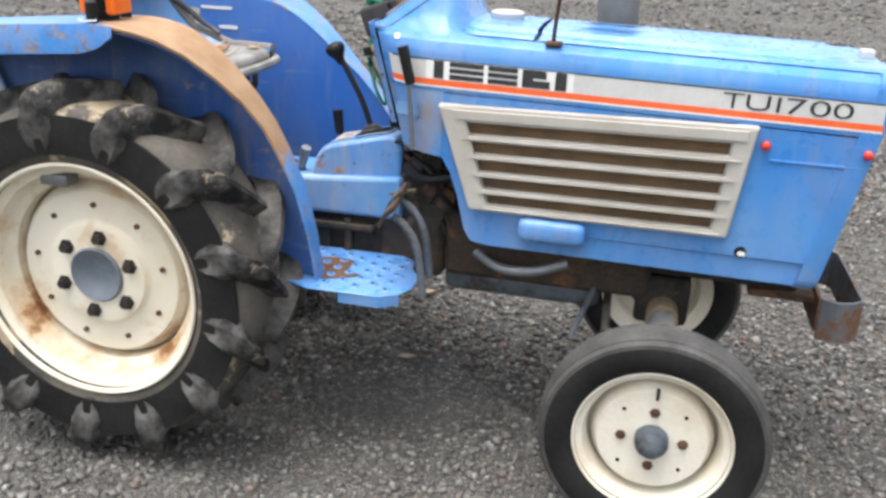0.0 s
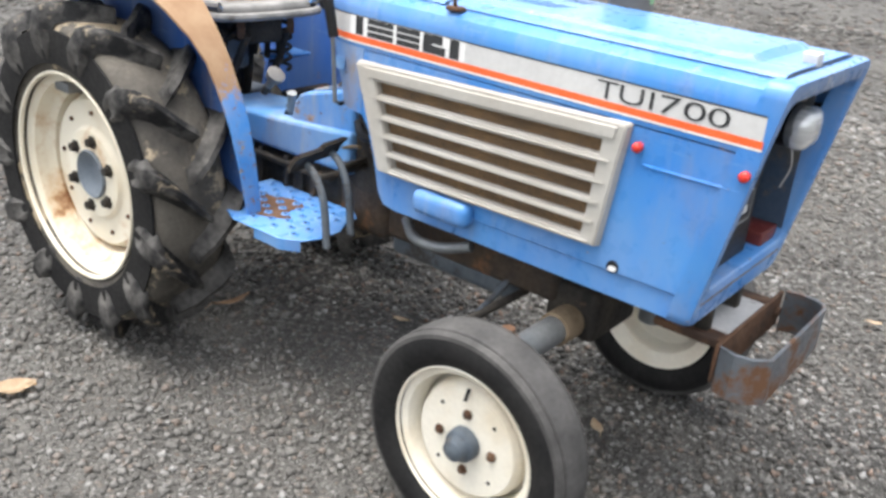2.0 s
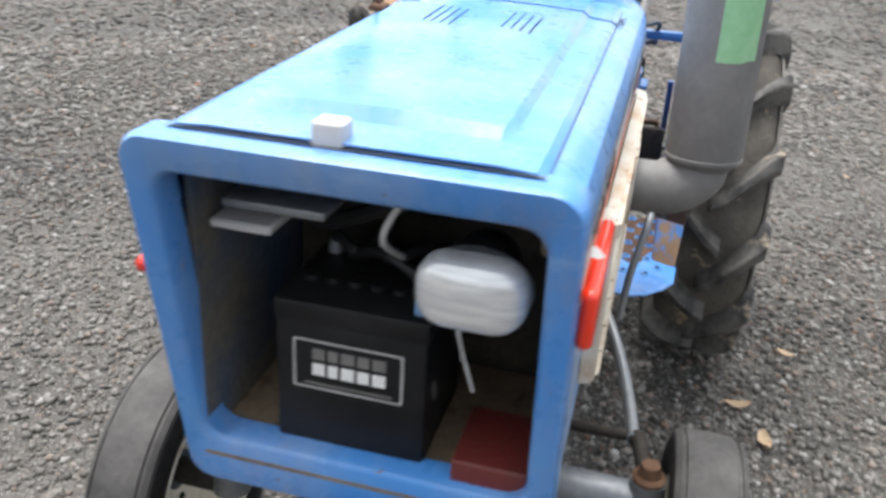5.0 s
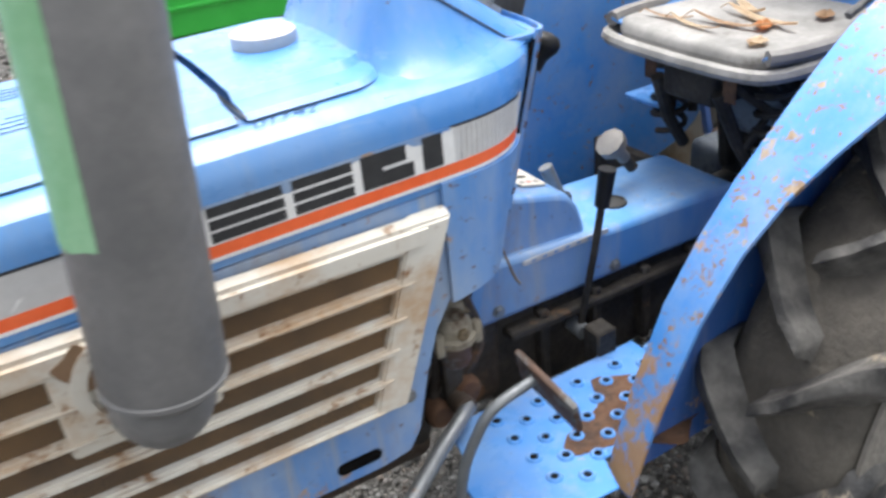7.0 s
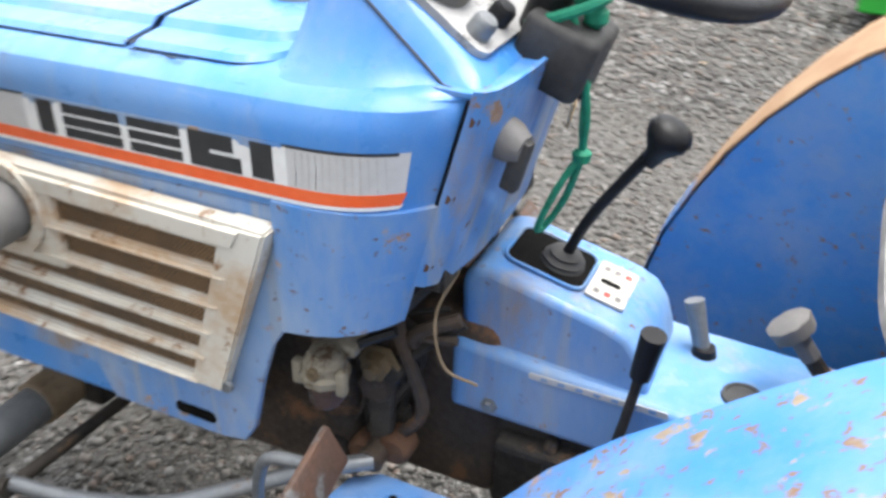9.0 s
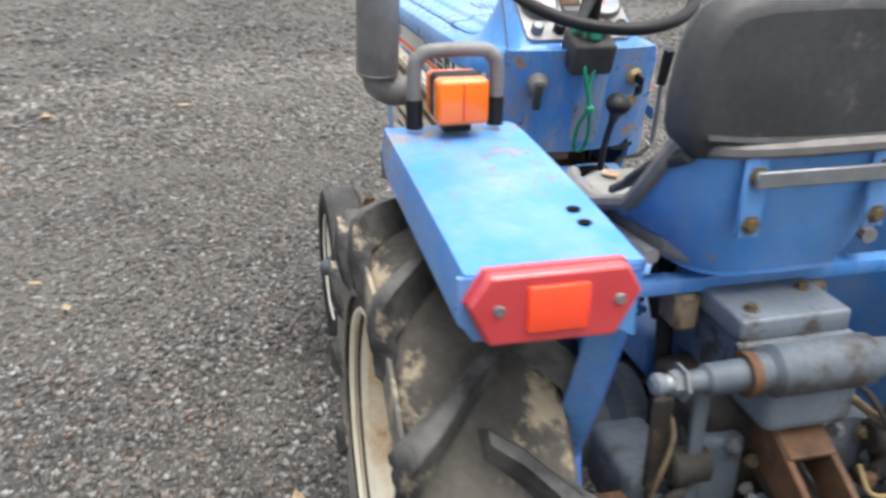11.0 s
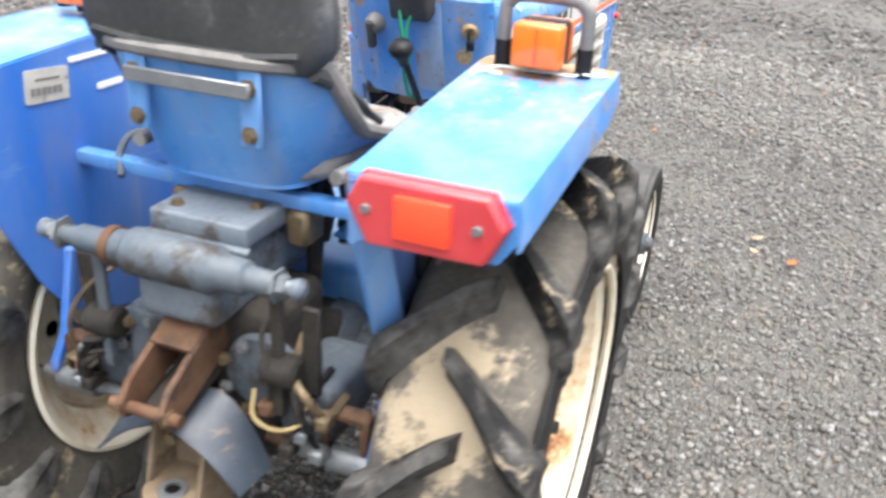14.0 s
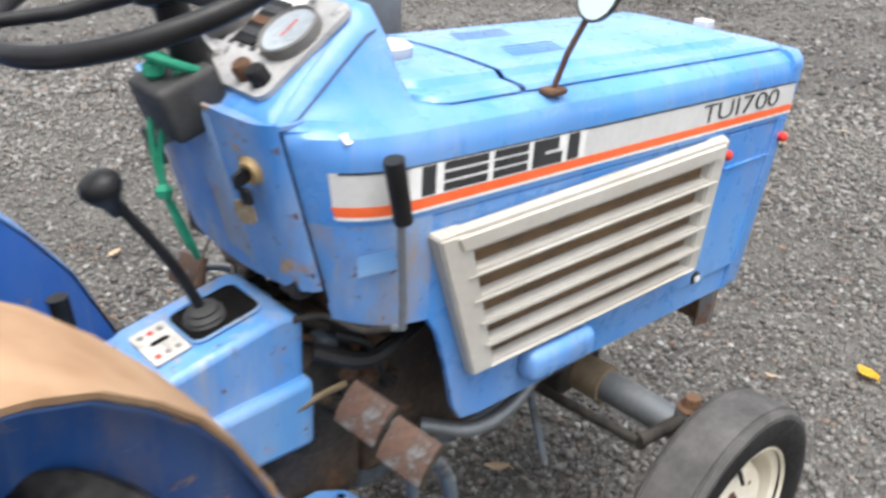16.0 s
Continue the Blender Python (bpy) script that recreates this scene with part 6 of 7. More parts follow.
# seat
def build_seat():
    seat = part("seat_cushion", prism([(-0.215, -0.11), (-0.17, -0.148), (-0.08, -0.172), (0.04, -0.184), (0.098, -0.174), (0.126, -0.13), (0.131, 0.0), (0.126, 0.13), (0.098, 0.174), (0.04, 0.184), (-0.08, 0.172), (-0.17, 0.148), (-0.215, 0.11)], 0.876, 0.917, "z"), vinyl_grey, tractor, "weathered pale grey vinyl seat cushion", bevel=0.016, smooth=60)
    cols, rows = 29, []
    for r in range(8):
        t = r / 7
        row = []
        for c in range(cols):
            ph = radians(-128 + 256 * c / (cols - 1))
            cx, sn = math.cos(ph), math.sin(ph)
            a, b = 0.135 + 0.058 * t ** 0.7, 0.175 + 0.045 * t ** 0.7
            x = -0.055 - b * math.copysign(abs(cx) ** 0.5, cx)
            y = a * math.copysign(abs(sn) ** 0.46, sn)
            back = min(1.0, max(0.0, cx) * 1.75) ** 0.9
            top = 0.915 + 0.155 * back
            row.append((x, y, 0.888 + (top - 0.888) * t - (0.01 if r == 0 else 0)))
        rows.append(row)
    pan = part("seat_shell", sheet(rows, 0.004), blue, tractor, "rounded blue sheet-metal seat shell", smooth=60)
    part("shell_base", prism([(p[0], p[1]) for p in rows[0]], 0.872, 0.880, "z"), blue, pan)
    part("rim_trim", tube([(p[0] - 0.002, p[1], p[2]) for p in rows[-1]], 0.0125, 8), trim_grey, pan, "cracked grey rubber rim trim")
    half = [(0.0, 1.050), (0.12, 1.050), (0.168, 1.054), (0.188, 1.068), (0.196, 1.092), (0.196, 1.13), (0.191, 1.17), (0.182, 1.205), (0.166, 1.234), (0.14, 1.250), (0.10, 1.258), (0.0, 1.261)]
    pad = part("backrest", prism(half + [(-y, z) for y, z in half[-2:0:-1]], -0.268, -0.196, "x"), vinyl, tractor, "black vinyl backrest pad, fuzzy with wear", bevel=0.026, smooth=60)
    part("pad_fold", tube(curve([(-0.270, -0.165, 1.085), (-0.277, -0.08, 1.078), (-0.277, 0.08, 1.080), (-0.270, 0.165, 1.086)], 5), 0.006, 6), vinyl, pad)
    for s in (-1, 1):
        part("side_pad", tube(curve([(-0.25, s * 0.174, 1.06), (-0.17, s * 0.182, 1.02), (-0.10, s * 0.182, 0.972), (-0.05, s * 0.178, 0.945)], 5), [0.010] * 5 + [0.009] * 5 + [0.007] * 6, 8), vinyl, pan)
    for s in (-1, 1):
        part("back_strap", rounded_box(-0.283, -0.275, s * 0.093 - 0.017, s * 0.093 + 0.017, 0.952, 1.062, 0.003, 1), blue, pan, at=pose(0.003, 0, 0))
        for z in (0.972, 1.037):
            bolt(pan, "bolt", (-0.281, s * 0.093, z), "x", 0.009, -0.008, brass)
    part("cross_strap", rounded_box(-0.294, -0.288, -0.102, 0.102, 1.024, 1.046, 0.002, 1), steel, pan, "flat grey steel cross strap")
    part("seat_edge", tube(curve([(-0.19, -0.175, 0.895), (0.0, -0.196, 0.892), (0.095, -0.190, 0.889), (0.134, -0.148, 0.887), (0.140, 0.0, 0.885), (0.134, 0.148, 0.887), (0.095, 0.190, 0.889), (0.0, 0.196, 0.892), (-0.19, 0.175, 0.895)], 5), 0.012, 8), vinyl_grey, pan, "worn grey seat edge")
    base = part("seat_base", rounded_box(-0.10, 0.10, -0.06, 0.06, 0.80, 0.868, 0.01), iron, tractor, "rusty black seat suspension")
    for s in (-1, 1):
        part("seat_tab", rounded_box(0.095, 0.10, s * 0.09 - 0.014, s * 0.09 + 0.014, 0.82, 0.875, 0.002, 1), rusty, base)
        for k in range(3):
            part("suspension_link", tube([(0.09 - 0.05 * k, s * 0.05, 0.86), (0.02 - 0.05 * k, s * 0.11, 0.79), (0.05 - 0.06 * k, s * 0.09, 0.73)], 0.009, 8), iron, base)
        part("seat_leg", tube([(0.10, s * 0.07, 0.83), (0.06, s * 0.08, 0.74), (0.02, s * 0.08, 0.68)], 0.012, 8), iron, base)
        part("seat_leg", tube([(-0.06, s * 0.07, 0.83), (-0.08, s * 0.08, 0.74), (-0.10, s * 0.08, 0.60)], 0.014, 8), iron, base)
        pts = [(0.02 + 0.03 * math.cos(a), s * 0.12 + 0.03 * math.sin(a), 0.70 + 0.005 * a) for a in (k * 0.5 for k in range(58))]
        part("spring", tube(pts, 0.006, 6), iron, base)
    part("lock_handle", tube(curve([(-0.06, 0.16, 0.86), (-0.12, 0.23, 0.88), (-0.16, 0.24, 0.86), (-0.20, 0.21, 0.83)]), 0.006, 8), iron_blue, base, "bent grey adjuster handle")


build_seat()


# rear end: cross bar, lift, hitch, guards
def build_rear():
    part("cross_bar", rounded_box(-0.185, -0.155, -0.318, 0.318, 0.828, 0.852, 0.004, 2), blue, tractor, "blue angle bar between the mudguards")
    for s in (-1, 1):
        part("axle_bracket", rounded_box(0.03, 0.055, *sorted((s * 0.11, s * 0.300)), 0.50, 0.635, 0.006, 2), iron, tractor, "grimy dark bracket plate above the axle")
    part("shelf", rounded_box(-0.06, 0.03, 0.10, 0.235, 0.730, 0.740, 0.003, 1), blue, tractor)
    part("shelf", rounded_box(-0.06, 0.03, -0.235, -0.10, 0.730, 0.740, 0.003, 1), blue, tractor)
    lift = part("lift_housing", rounded_box(-0.355, -0.06, -0.070, 0.070, 0.690, 0.800, 0.02), iron_light, tractor, "pale grey-blue hydraulic lift housing")
    part("lift_cap", rounded_box(-0.29, -0.10, -0.085, 0.085, 0.80, 0.835, 0.006), iron_light, lift)
    part("lift_lip", rounded_box(-0.30, -0.285, -0.09, 0.09, 0.79, 0.803, 0.003, 1), iron_light, lift)
    for k in range(4):
        bolt(lift, "bolt", (-0.26 + 0.045 * k, 0.055 * (-1) ** k, 0.835), "z", 0.008, 0.008, brass)
    part("lift_shaft", lathe([(-0.165, 0.014), (-0.16, 0.018), (-0.125, 0.019), (-0.12, 0.025), (-0.08, 0.028), (-0.07, 0.036), (0.07, 0.036), (0.08, 0.027), (0.105, 0.027), (0.107, 0.022), (0.165, 0.021), (0.17, 0.016), (0.195, 0.014)], 24, "y", (-0.345, 0, 0.790)), iron_blue, lift, "grey lift cross shaft")
    part("shaft_collar", lathe([(0.098, 0.030), (0.112, 0.030)], 24, "y", (-0.345, 0, 0.790)), rusty, lift)
    for s, y in ((1, 0.190), (-1, -0.160)):
        arm = part("lift_pin", tube([(-0.345, y, 0.79), (-0.345, y + s * 0.05, 0.792)], [0.014, 0.011], 12), steel, tractor, "grey lift arm pin")
        bolt(arm, "pin_nut", (-0.345, y + s * 0.008, 0.791), "y", 0.017, s * 0.016, steel)
        part("pin_ball", lathe([(y + s * 0.03, 0.009), (y + s * 0.036, 0.015), (y + s * 0.046, 0.015), (y + s * 0.052, 0.008)], 14, "y", (-0.345, 0, 0.792)), iron_light, arm)
    part("final_case", rounded_box(-0.29, -0.12, -0.125, 0.125, 0.42, 0.70, 0.03), iron, tractor, "grimy differential case")
    part("case_plate", lathe([(-0.305, 0.02), (-0.302, 0.062), (-0.285, 0.068)], 24, "x", (0, -0.105, 0.60)), iron_blue, tractor, "round blue-grey bearing cover")
    part("case_plate", rounded_box(-0.31, -0.28, 0.06, 0.135, 0.53, 0.66, 0.012), iron_blue, tractor, "cast blue-grey side cover")
    rng = random.Random(8)
    for s in (-1, 1):
        part("case_cover", rounded_box(-0.30, -0.14, *sorted((s * 0.13, s * 0.225)), 0.49, 0.60, 0.02), iron_blue, tractor, "bolted axle cover")
        part("lever_strip", rounded_box(-0.335, -0.322, *sorted((s * 0.145, s * 0.165)), 0.56, 0.76, 0.003, 1), iron_blue if s > 0 else iron, tractor, "flat grey lift link strip")
        part("lever_strip", rounded_box(-0.315, -0.305, *sorted((s * 0.185, s * 0.215)), 0.60, 0.745, 0.003, 1), iron, tractor)
        part("link_knuckle", lathe([(s * 0.13, 0.02), (s * 0.135, 0.026), (s * 0.185, 0.026), (s * 0.19, 0.02)], 16, "y", (-0.325, 0, 0.64)), iron, tractor)
        for k in range(7):
            a = k * math.pi / 3.5
            bolt(tractor, "case_bolt", (-0.312, s * (0.095 + 0.05 * math.cos(a)), 0.595 + 0.058 * math.sin(a)), "x", 0.008, -0.010, brass if k % 2 else steel)
        for k in range(5):
            y0, z0 = s * rng.uniform(0.10, 0.2), rng.uniform(0.60, 0.72)
            y1, z1 = s * rng.uniform(0.12, 0.24), rng.uniform(0.50, 0.60)
            part("hose", tube(curve([(-0.25, y0, z0), (-0.325, (2 * y0 + y1) / 3, z0 - 0.02), (-0.345, (y0 + y1) / 2 + s * 0.02, (z0 + z1) / 2), (-0.32, y1, z1), (-0.26, y1, z1)]), rng.choice((0.004, 0.005, 0.007)), 6), rng.choice((black, iron, brass, iron)), tractor)
            part("fitting", rounded_box(-0.345, -0.315, y1 - 0.012, y1 + 0.012, z1 - 0.012, z1 + 0.012, 0.004, 1), rng.choice((brass, rusty, steel, iron)), tractor)
        pin = part("link_bracket", rounded_box(-0.30, -0.27, *sorted((s * 0.27, s * 0.285)), 0.475, 0.565, 0.004, 1), rusty, tractor, "rusty link bracket")
        part("bracket_top", rounded_box(-0.30, -0.27, *sorted((s * 0.205, s * 0.28)), 0.553, 0.567, 0.003, 1), rusty, pin)
        part("bracket_side", rounded_box(-0.30, -0.27, *sorted((s * 0.205, s * 0.218)), 0.475, 0.56, 0.003, 1), rusty, pin)
        part("link_pin", lathe([(s * 0.165, 0.012), (s * 0.22, 0.013), (s * 0.22, 0.021), (s * 0.30, 0.021), (s * 0.303, 0.010), (s * 0.335, 0.010)], 18, "y", (-0.295, 0, 0.480)), steel, pin, "grey lower link pin")
        part("link_stub", tube([(-0.292, s * 0.11, 0.487), (-0.292, s * 0.175, 0.48)], 0.014, 10), rusty, pin)
        # shaft guard wing, curving outwards and down
        rows = []
        for k in range(9):
            t = k / 8
            y = 0.03 + 0.112 * t
            zt = 0.576 + 0.010 * math.sin(math.pi * t) - 0.112 * t ** 2.0
            dep = 0.050 * math.sin(math.pi * (0.22 + 0.76 * t)) ** 0.8
            rows.append([(-0.335 - 0.075 * u, s * (y - 0.01 * u), zt - dep * u) for u in (0, 0.25, 0.5, 0.75, 1.0)])
        part("guard_wing", sheet(rows, 0.004), guard_blue, tractor, "dark blue-grey folded shaft guard wing", smooth=60)
    part("yellow_hose", tube(curve([(-0.335, -0.115, 0.60), (-0.355, -0.125, 0.565), (-0.355, -0.16, 0.552), (-0.345, -0.195, 0.565), (-0.33, -0.205, 0.60)]), 0.0038, 6), straw_plastic, tractor, "yellowed breather hose")
    # drawbar bracket: two cheeks and a web sloping back and down
    hitch = part("hitch_bracket", prism([(-0.275, 0.702), (-0.29, 0.708), (-0.375, 0.664), (-0.365, 0.650)], -0.037, 0.037), rusty, tractor, "rusty drawbar bracket with square opening", bevel=0.003)
    for s in (-1, 1):
        part("cheek", prism([(-0.275, 0.69), (-0.29, 0.706), (-0.43, 0.628), (-0.452, 0.600), (-0.447, 0.575), (-0.425, 0.565), (-0.29, 0.62)], s * 0.029, s * 0.040), rusty, hitch, bevel=0.003)
        bolt(hitch, "bolt", (-0.436, s * 0.040, 0.588), "y", 0.010, s * 0.012, brass)
    part("cross_pin", tube([(-0.436, -0.06, 0.588), (-0.436, 0.06, 0.588)], 0.010, 12), rusty, hitch)
    part("lower_web", prism([(-0.30, 0.60), (-0.42, 0.568), (-0.42, 0.560), (-0.30, 0.588)], -0.036, 0.036), iron, hitch)
    tongue = part("drawbar", prism(round_rect(0.13, 0.095, 0.040, 6, -0.375, 0.0), 0.40, 0.415, "z"), muddy, tractor, "mud-caked drawbar tongue")
    part("drawbar_tip", prism(round_rect(0.16, 0.080, 0.036, 6, -0.385, 0.0), 0.345, 0.362, "z"), muddy, tongue)
    part("drawbar_web", rounded_box(-0.335, -0.315, -0.045, 0.045, 0.35, 0.56, 0.004, 1), muddy, tongue)
    for s in (-1, 1):
        part("drawbar_side", prism([(-0.32, 0.57), (-0.36, 0.56), (-0.40, 0.42), (-0.40, 0.37), (-0.32, 0.35)], s * 0.043, s * 0.051), muddy, tongue, bevel=0.002)
    part("drawbar_hole", lathe([(0.4148, 0.012), (0.4165, 0.0115)], 16, "z", (-0.40, 0.0, 0)), dark, tongue)
    part("drawbar_hole", lathe([(0.3618, 0.012), (0.3635, 0.0115)], 16, "z", (-0.435, 0.0, 0)), dark, tongue)
    part("washer", lathe([(0.415, 0.024), (0.419, 0.022), (0.419, 0.0125), (0.415, 0.0125)], 20, "z", (-0.40, 0.0, 0), closed=True), steel, tongue)
    part("stub", rounded_box(-0.375, -0.325, -0.022, 0.022, 0.515, 0.56, 0.006), rusty, tongue)
    bolt(tongue, "hitch_bolt", (-0.36, 0.02, 0.485), "x", 0.011, -0.012, brass)
    part("hook", tube([(-0.10 + 0.022 * math.cos(a), 0.105, 0.80 + 0.022 * math.sin(a)) for a in (0.5 + 0.4 * k for k in range(13))], 0.006, 8), iron, tractor, "black steel hook")
    for s in (-1, 1):
        part("rust_block", rounded_box(-0.19, -0.13, *sorted((s * 0.085, s * 0.125)), 0.765, 0.826, 0.008, 1), brass if s < 0 else muddy, tractor)


build_rear()

# mirror on the bonnet edge
mirror = part("mirror_stem", tube([(0.945, -0.203, 1.035), (0.950, -0.218, 1.09), (0.957, -0.243, 1.150)], 0.0045, 8), rusty, tractor, "thin rusty mirror stem")
part("mirror_foot", rounded_box(0.928, 0.965, -0.216, -0.190, 1.030, 1.040, 0.003, 1), rusty, mirror)
mm = pose(0.958, -0.256, 1.178, 0, -75, -15)
part("mirror_back", lathe([(-0.012, 0.001), (-0.010, 0.03), (0.0, 0.042), (0.006, 0.044)], 28, "z"), black, mirror, at=mm)
part("mirror_glass", lathe([(0.005, 0.040), (0.0065, 0.040)], 28, "z"), mirror_glass, mirror, "small round mirror", at=mm)

# battery
battery = thing("battery", "black car battery with a printed front label in a rusty tray", "battery", (1.46, -0.025, 0.612))
part("case", rounded_box(-0.088, 0.088, -0.092, 0.092, 0.0, 0.175, 0.006, 2), black, battery)
part("lid", rounded_box(-0.09, 0.09, -0.094, 0.094, 0.168, 0.198, 0.006, 2), black, battery)
for k in range(6):
    part("cell_cap", lathe([(0.196, 0.010), (0.204, 0.009)], 12, "z", (0.03, -0.07 + 0.028 * k, 0)), black, battery)
for y in (-0.07, 0.07):
    part("terminal", lathe([(0.19, 0.012), (0.215, 0.009)], 12, "z", (-0.05, y, 0)), steel, battery)
    part("cable", tube(curve([(-0.05, y, 0.215), (-0.02, y * 0.8, 0.235), (0.0, y * 0.2, 0.225), (-0.06, 0, 0.25)]), 0.007, 6), black, battery)
frame_out, frame_in = round_rect(0.134, 0.066, 0.003, 2, -0.002, 0.117), round_rect(0.129, 0.061, 0.003, 2, -0.002, 0.117)
bm = bmesh.new()
va, vb = [bm.verts.new((0.0892, a, b)) for a, b in frame_out], [bm.verts.new((0.0892, a, b)) for a, b in frame_in]
for k in range(len(va)):
    bm.faces.new((va[k], va[(k + 1) % len(va)], vb[(k + 1) % len(va)], vb[k]))
part("label_frame", bm, panel_grey, battery)
# plain bars in place of the battery's trade mark
for k, (y0, y1) in enumerate(((-0.045, -0.03), (-0.026, -0.014), (-0.01, 0.006), (0.010, 0.024), (0.028, 0.044))):
    part("label_bar", box(0.0885, 0.0893, y0, y1, 0.124, 0.139), trim_grey, battery)
    part("label_bar", box(0.0885, 0.0893, y0, y1, 0.103, 0.119), white, battery)
part("label_bar", box(0.0885, 0.0892, -0.055, 0.052, 0.090, 0.0925), trim_grey, battery)
part("chalk_mark", prism(round_rect(0.014, 0.034, 0.005, 2, 0.0, 0.10), 0.0925, 0.0932), trim_grey, battery, at=pose(0, 0, 0, 0, 30, 0))

# green cord hanging from the steering column
cord = thing("cord", "knotted green nylon cord hanging from the steering column", "cord", (0.462, 0, 1.078))
ringpts = [(0.030 + 0.040 * math.cos(a), 0.034 * math.sin(a), 0.005 - 0.016 * math.cos(a)) for a in (k * 0.4 for k in range(17))]
part("loop", tube(ringpts, 0.006, 8), cord_green, cord)
part("strand", tube(curve([(0.02, -0.02, 0.0), (0.006, -0.012, -0.05), (0.002, 0.004, -0.10), (0.0, 0.0, -0.15)]), 0.0042, 8), cord_green, cord)
part("strand", tube(curve([(0.02, 0.015, 0.005), (0.002, 0.02, -0.05), (-0.004, 0.012, -0.10), (0.0, 0.0, -0.15)]), 0.0042, 8), cord_green, cord)
part("knot", lathe([(-0.162, 0.003), (-0.158, 0.010), (-0.148, 0.011), (-0.142, 0.004)], 12, "z"), cord_green, cord)
part("strand", tube(curve([(0.0, 0.0, -0.15), (0.020, 0.014, -0.19), (0.040, 0.012, -0.245), (0.036, -0.004, -0.250), (0.016, -0.008, -0.21), (0.0, 0.0, -0.155)]), 0.0042, 8), cord_green, cord)
part("knot", lathe([(-0.012, 0.004), (-0.004, 0.013), (0.006, 0.013), (0.014, 0.005)], 12, "z"), cord_green, cord)


# a second machine parked farther off
green = thing("farm_implement", "bright green sheet-metal farm implement parked on the gravel", "implement", (-0.18, -4.33, 0))
part("body", prism([(0.35, 0.115), (-0.46, 0.105), (-0.66, 0.165), (-0.67, 0.42), (-0.54, 0.47), (0.30, 0.47), (0.37, 0.42)], -0.30, 0.30), green_enamel, green, bevel=0.015)
part("side_rib", rounded_box(-0.50, 0.30, 0.298, 0.312, 0.26, 0.29, 0.005, 2), green_enamel, green)
for x in (-0.36, 0.24):
    for y in (-0.22, 0.22):
        part("foot", rounded_box(x - 0.04, x + 0.04, y - 0.03, y + 0.03, 0.0, 0.13, 0.008, 2), iron, green)

# fallen leaves
def leaf_mesh(seed, length, width):
    """A curled oval leaf with a midrib and stalk."""
    r = random.Random(seed)
    bm = bmesh.new()
    bend, twist, n = r.uniform(0.2, 0.5), r.uniform(-0.4, 0.4), 9
    rows = []
    for i in range(n):
        t = i / (n - 1)
        w = width * math.sin(math.pi * min(0.98, 0.06 + 0.94 * t)) ** 0.8 * (1 + r.uniform(-0.1, 0.1))
        row = []
        for j in range(-2, 3):
            f = j / 2
            row.append(bm.verts.new(((t - 0.5) * length, f * w / 2, 0.004 + bend * length * 0.25 * (2 * t - 1) ** 2 + abs(f) * width * 0.16 + twist * f * (t - 0.5) * width * 0.4)))
        rows.append(row)
    for a, b in zip(rows, rows[1:]):
        for j in range(4):
            bm.faces.new((a[j], a[j + 1], b[j + 1], b[j]))
    bmesh.ops.solidify(bm, geom=bm.faces[:], thickness=0.0006)
    add_tube(bm, [(-0.5 * length, 0, 0.006 + bend * length * 0.25), (-0.66 * length, 0.004, 0.004)], 0.0011, 5)
    return bm


def leaf(at, turn, length, width, material, label, seed, tilt=0):
    ob = part("leaf", leaf_mesh(seed, length, width), material, None, smooth=60, at=pose(*at, tilt, 0, turn))
    return tagged(ob, label, "leaf", "fallen leaves")


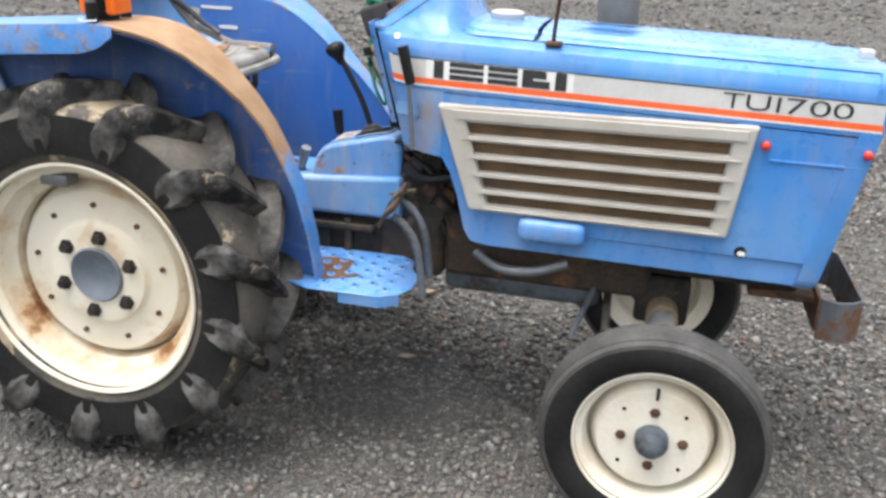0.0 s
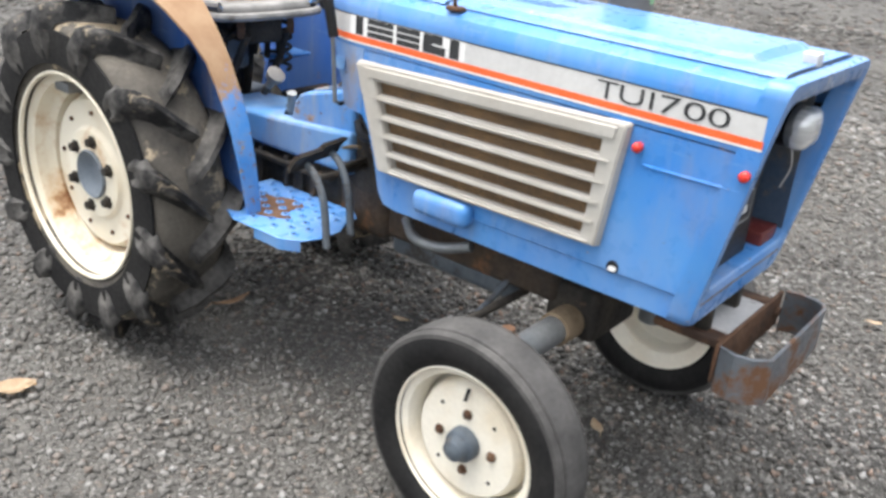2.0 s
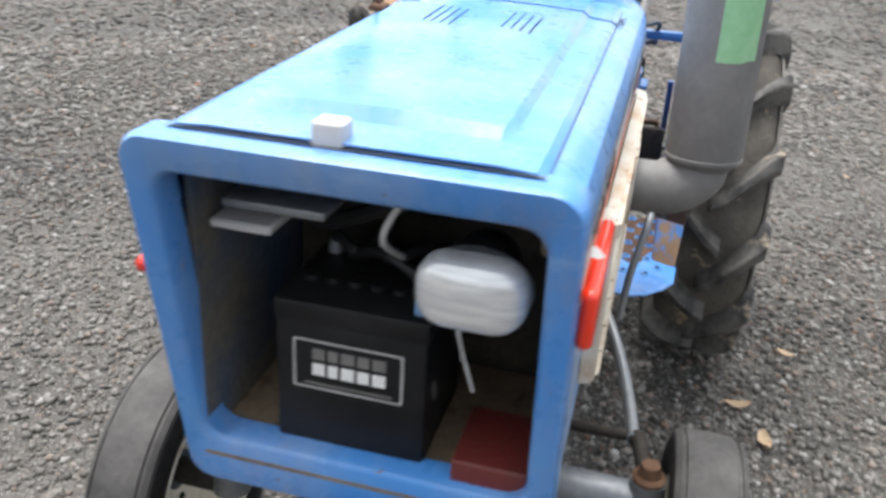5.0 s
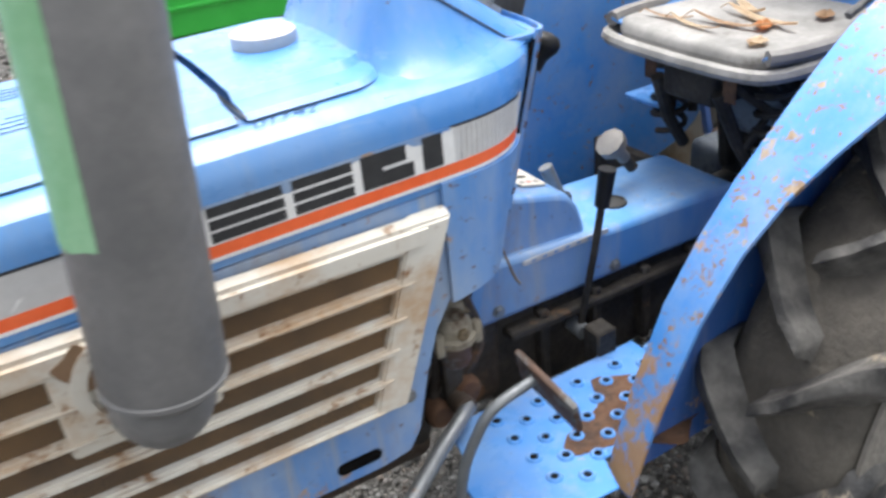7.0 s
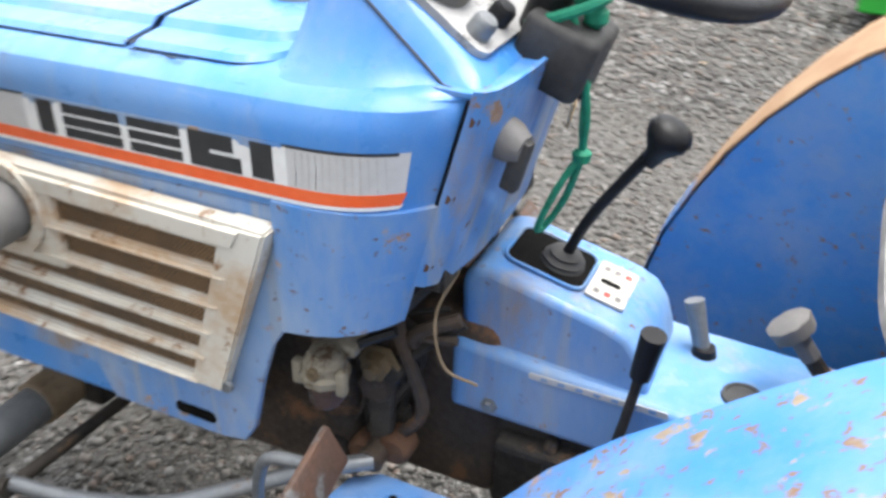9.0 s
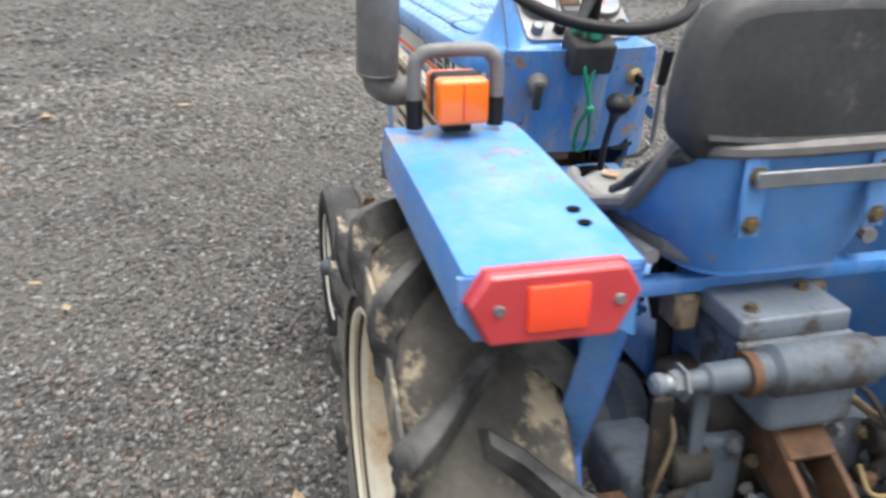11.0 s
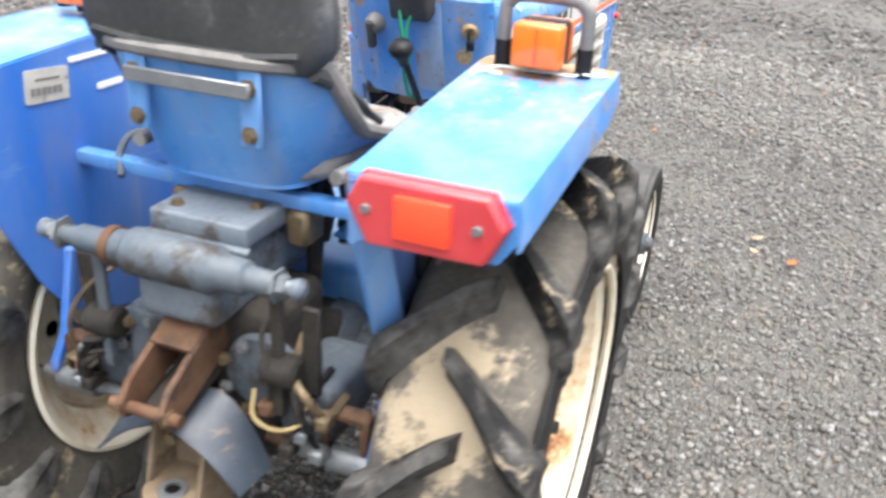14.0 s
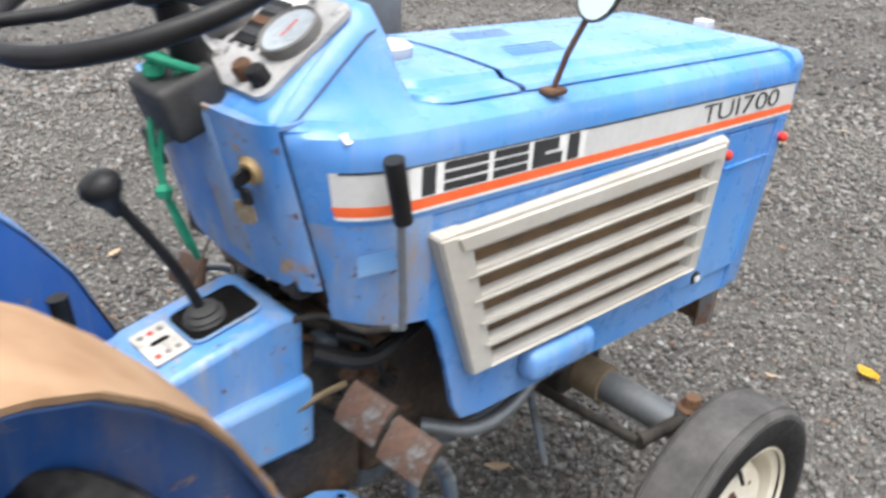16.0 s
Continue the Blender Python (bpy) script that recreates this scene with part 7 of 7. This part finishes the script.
leaf((0.121, -0.842, 0.004), 60, 0.11, 0.07, leaf_pale, "large pale brown curled leaf on the gravel", 1)
leaf((0.10, -0.15, 0.004), 80, 0.13, 0.03, leaf_brown, "narrow brown leaf lying on the gravel by a tyre", 2)
leaf((2.42, -0.275, 0.006), 70, 0.075, 0.05, leaf_yellow, "bright yellow leaf lying on the gravel", 3)
leaf((1.877, -0.945, 0.006), 150, 0.06, 0.032, leaf_orange, "orange-brown dry leaf lying on the gravel", 4)
leaf((0.22, -0.95, 0.006), 20, 0.065, 0.045, leaf_pale, "pale dry leaf lying on the gravel", 5)
leaf((-0.26, -0.155, 0.006), 0, 0.07, 0.045, leaf_yellow, "yellow leaf on the gravel below the tractor", 7)
for k, (x, y, turn, size) in enumerate(((4.2, 1.80, 20, 0.11), (4.33, 1.03, 80, 0.1), (0.47, 0.652, 10, 0.07), (0.33, 0.592, 100, 0.07), (-1.37, -0.69, 75, 0.09), (1.926, -0.809, 40, 0.045), (2.05, -0.813, 130, 0.06), (0.012, 0.742, 60, 0.05), (0.54, 0.162, 20, 0.05), (1.27, 0.108, 140, 0.06), (0.52, -1.9, 15, 0.07), (1.04, 1.72, 30, 0.06), (1.85, 1.47, 70, 0.05), (1.63, 1.33, 20, 0.05))):
    leaf((x, y, 0.006), turn, size, size * 0.5, leaf_pale, "pale dry leaf lying on the gravel", 20 + k)
rng = random.Random(3)
for k in range(40):
    a, d = rng.uniform(0, 2 * math.pi), rng.uniform(1.3, 4.5)
    leaf((0.6 + d * math.cos(a), d * math.sin(a), 0.006), rng.uniform(0, 360), rng.uniform(0.025, 0.05), rng.uniform(0.015, 0.026), rng.choice((leaf_brown, leaf_pale, leaf_orange)), "small dry leaf fragment on the gravel", 40 + k % 6)
# dry straw and leaf scraps on the seat
for k, (x, y, turn, ln, wd, mat) in enumerate(((-0.02, 0.04, 80, 0.17, 0.022, leaf_pale), (0.03, 0.02, 95, 0.15, 0.016, leaf_brown), (-0.06, -0.02, 65, 0.12, 0.02, leaf_pale), (0.01, 0.07, 40, 0.05, 0.03, leaf_orange),
                                              (0.06, -0.09, 100, 0.10, 0.012, leaf_brown), (0.07, -0.02, 85, 0.12, 0.012, leaf_pale), (-0.10, 0.10, 30, 0.05, 0.03, leaf_brown), (0.08, 0.12, 10, 0.04, 0.03, leaf_pale))):
    ob = part("leaf", leaf_mesh(60 + k, ln, wd), mat, None, smooth=60, at=pose(x, y, 0.9155, 0, 0, turn))
    tagged(ob, "dry leaf scrap lying on the tractor seat", "leaf", "leaves on the seat")
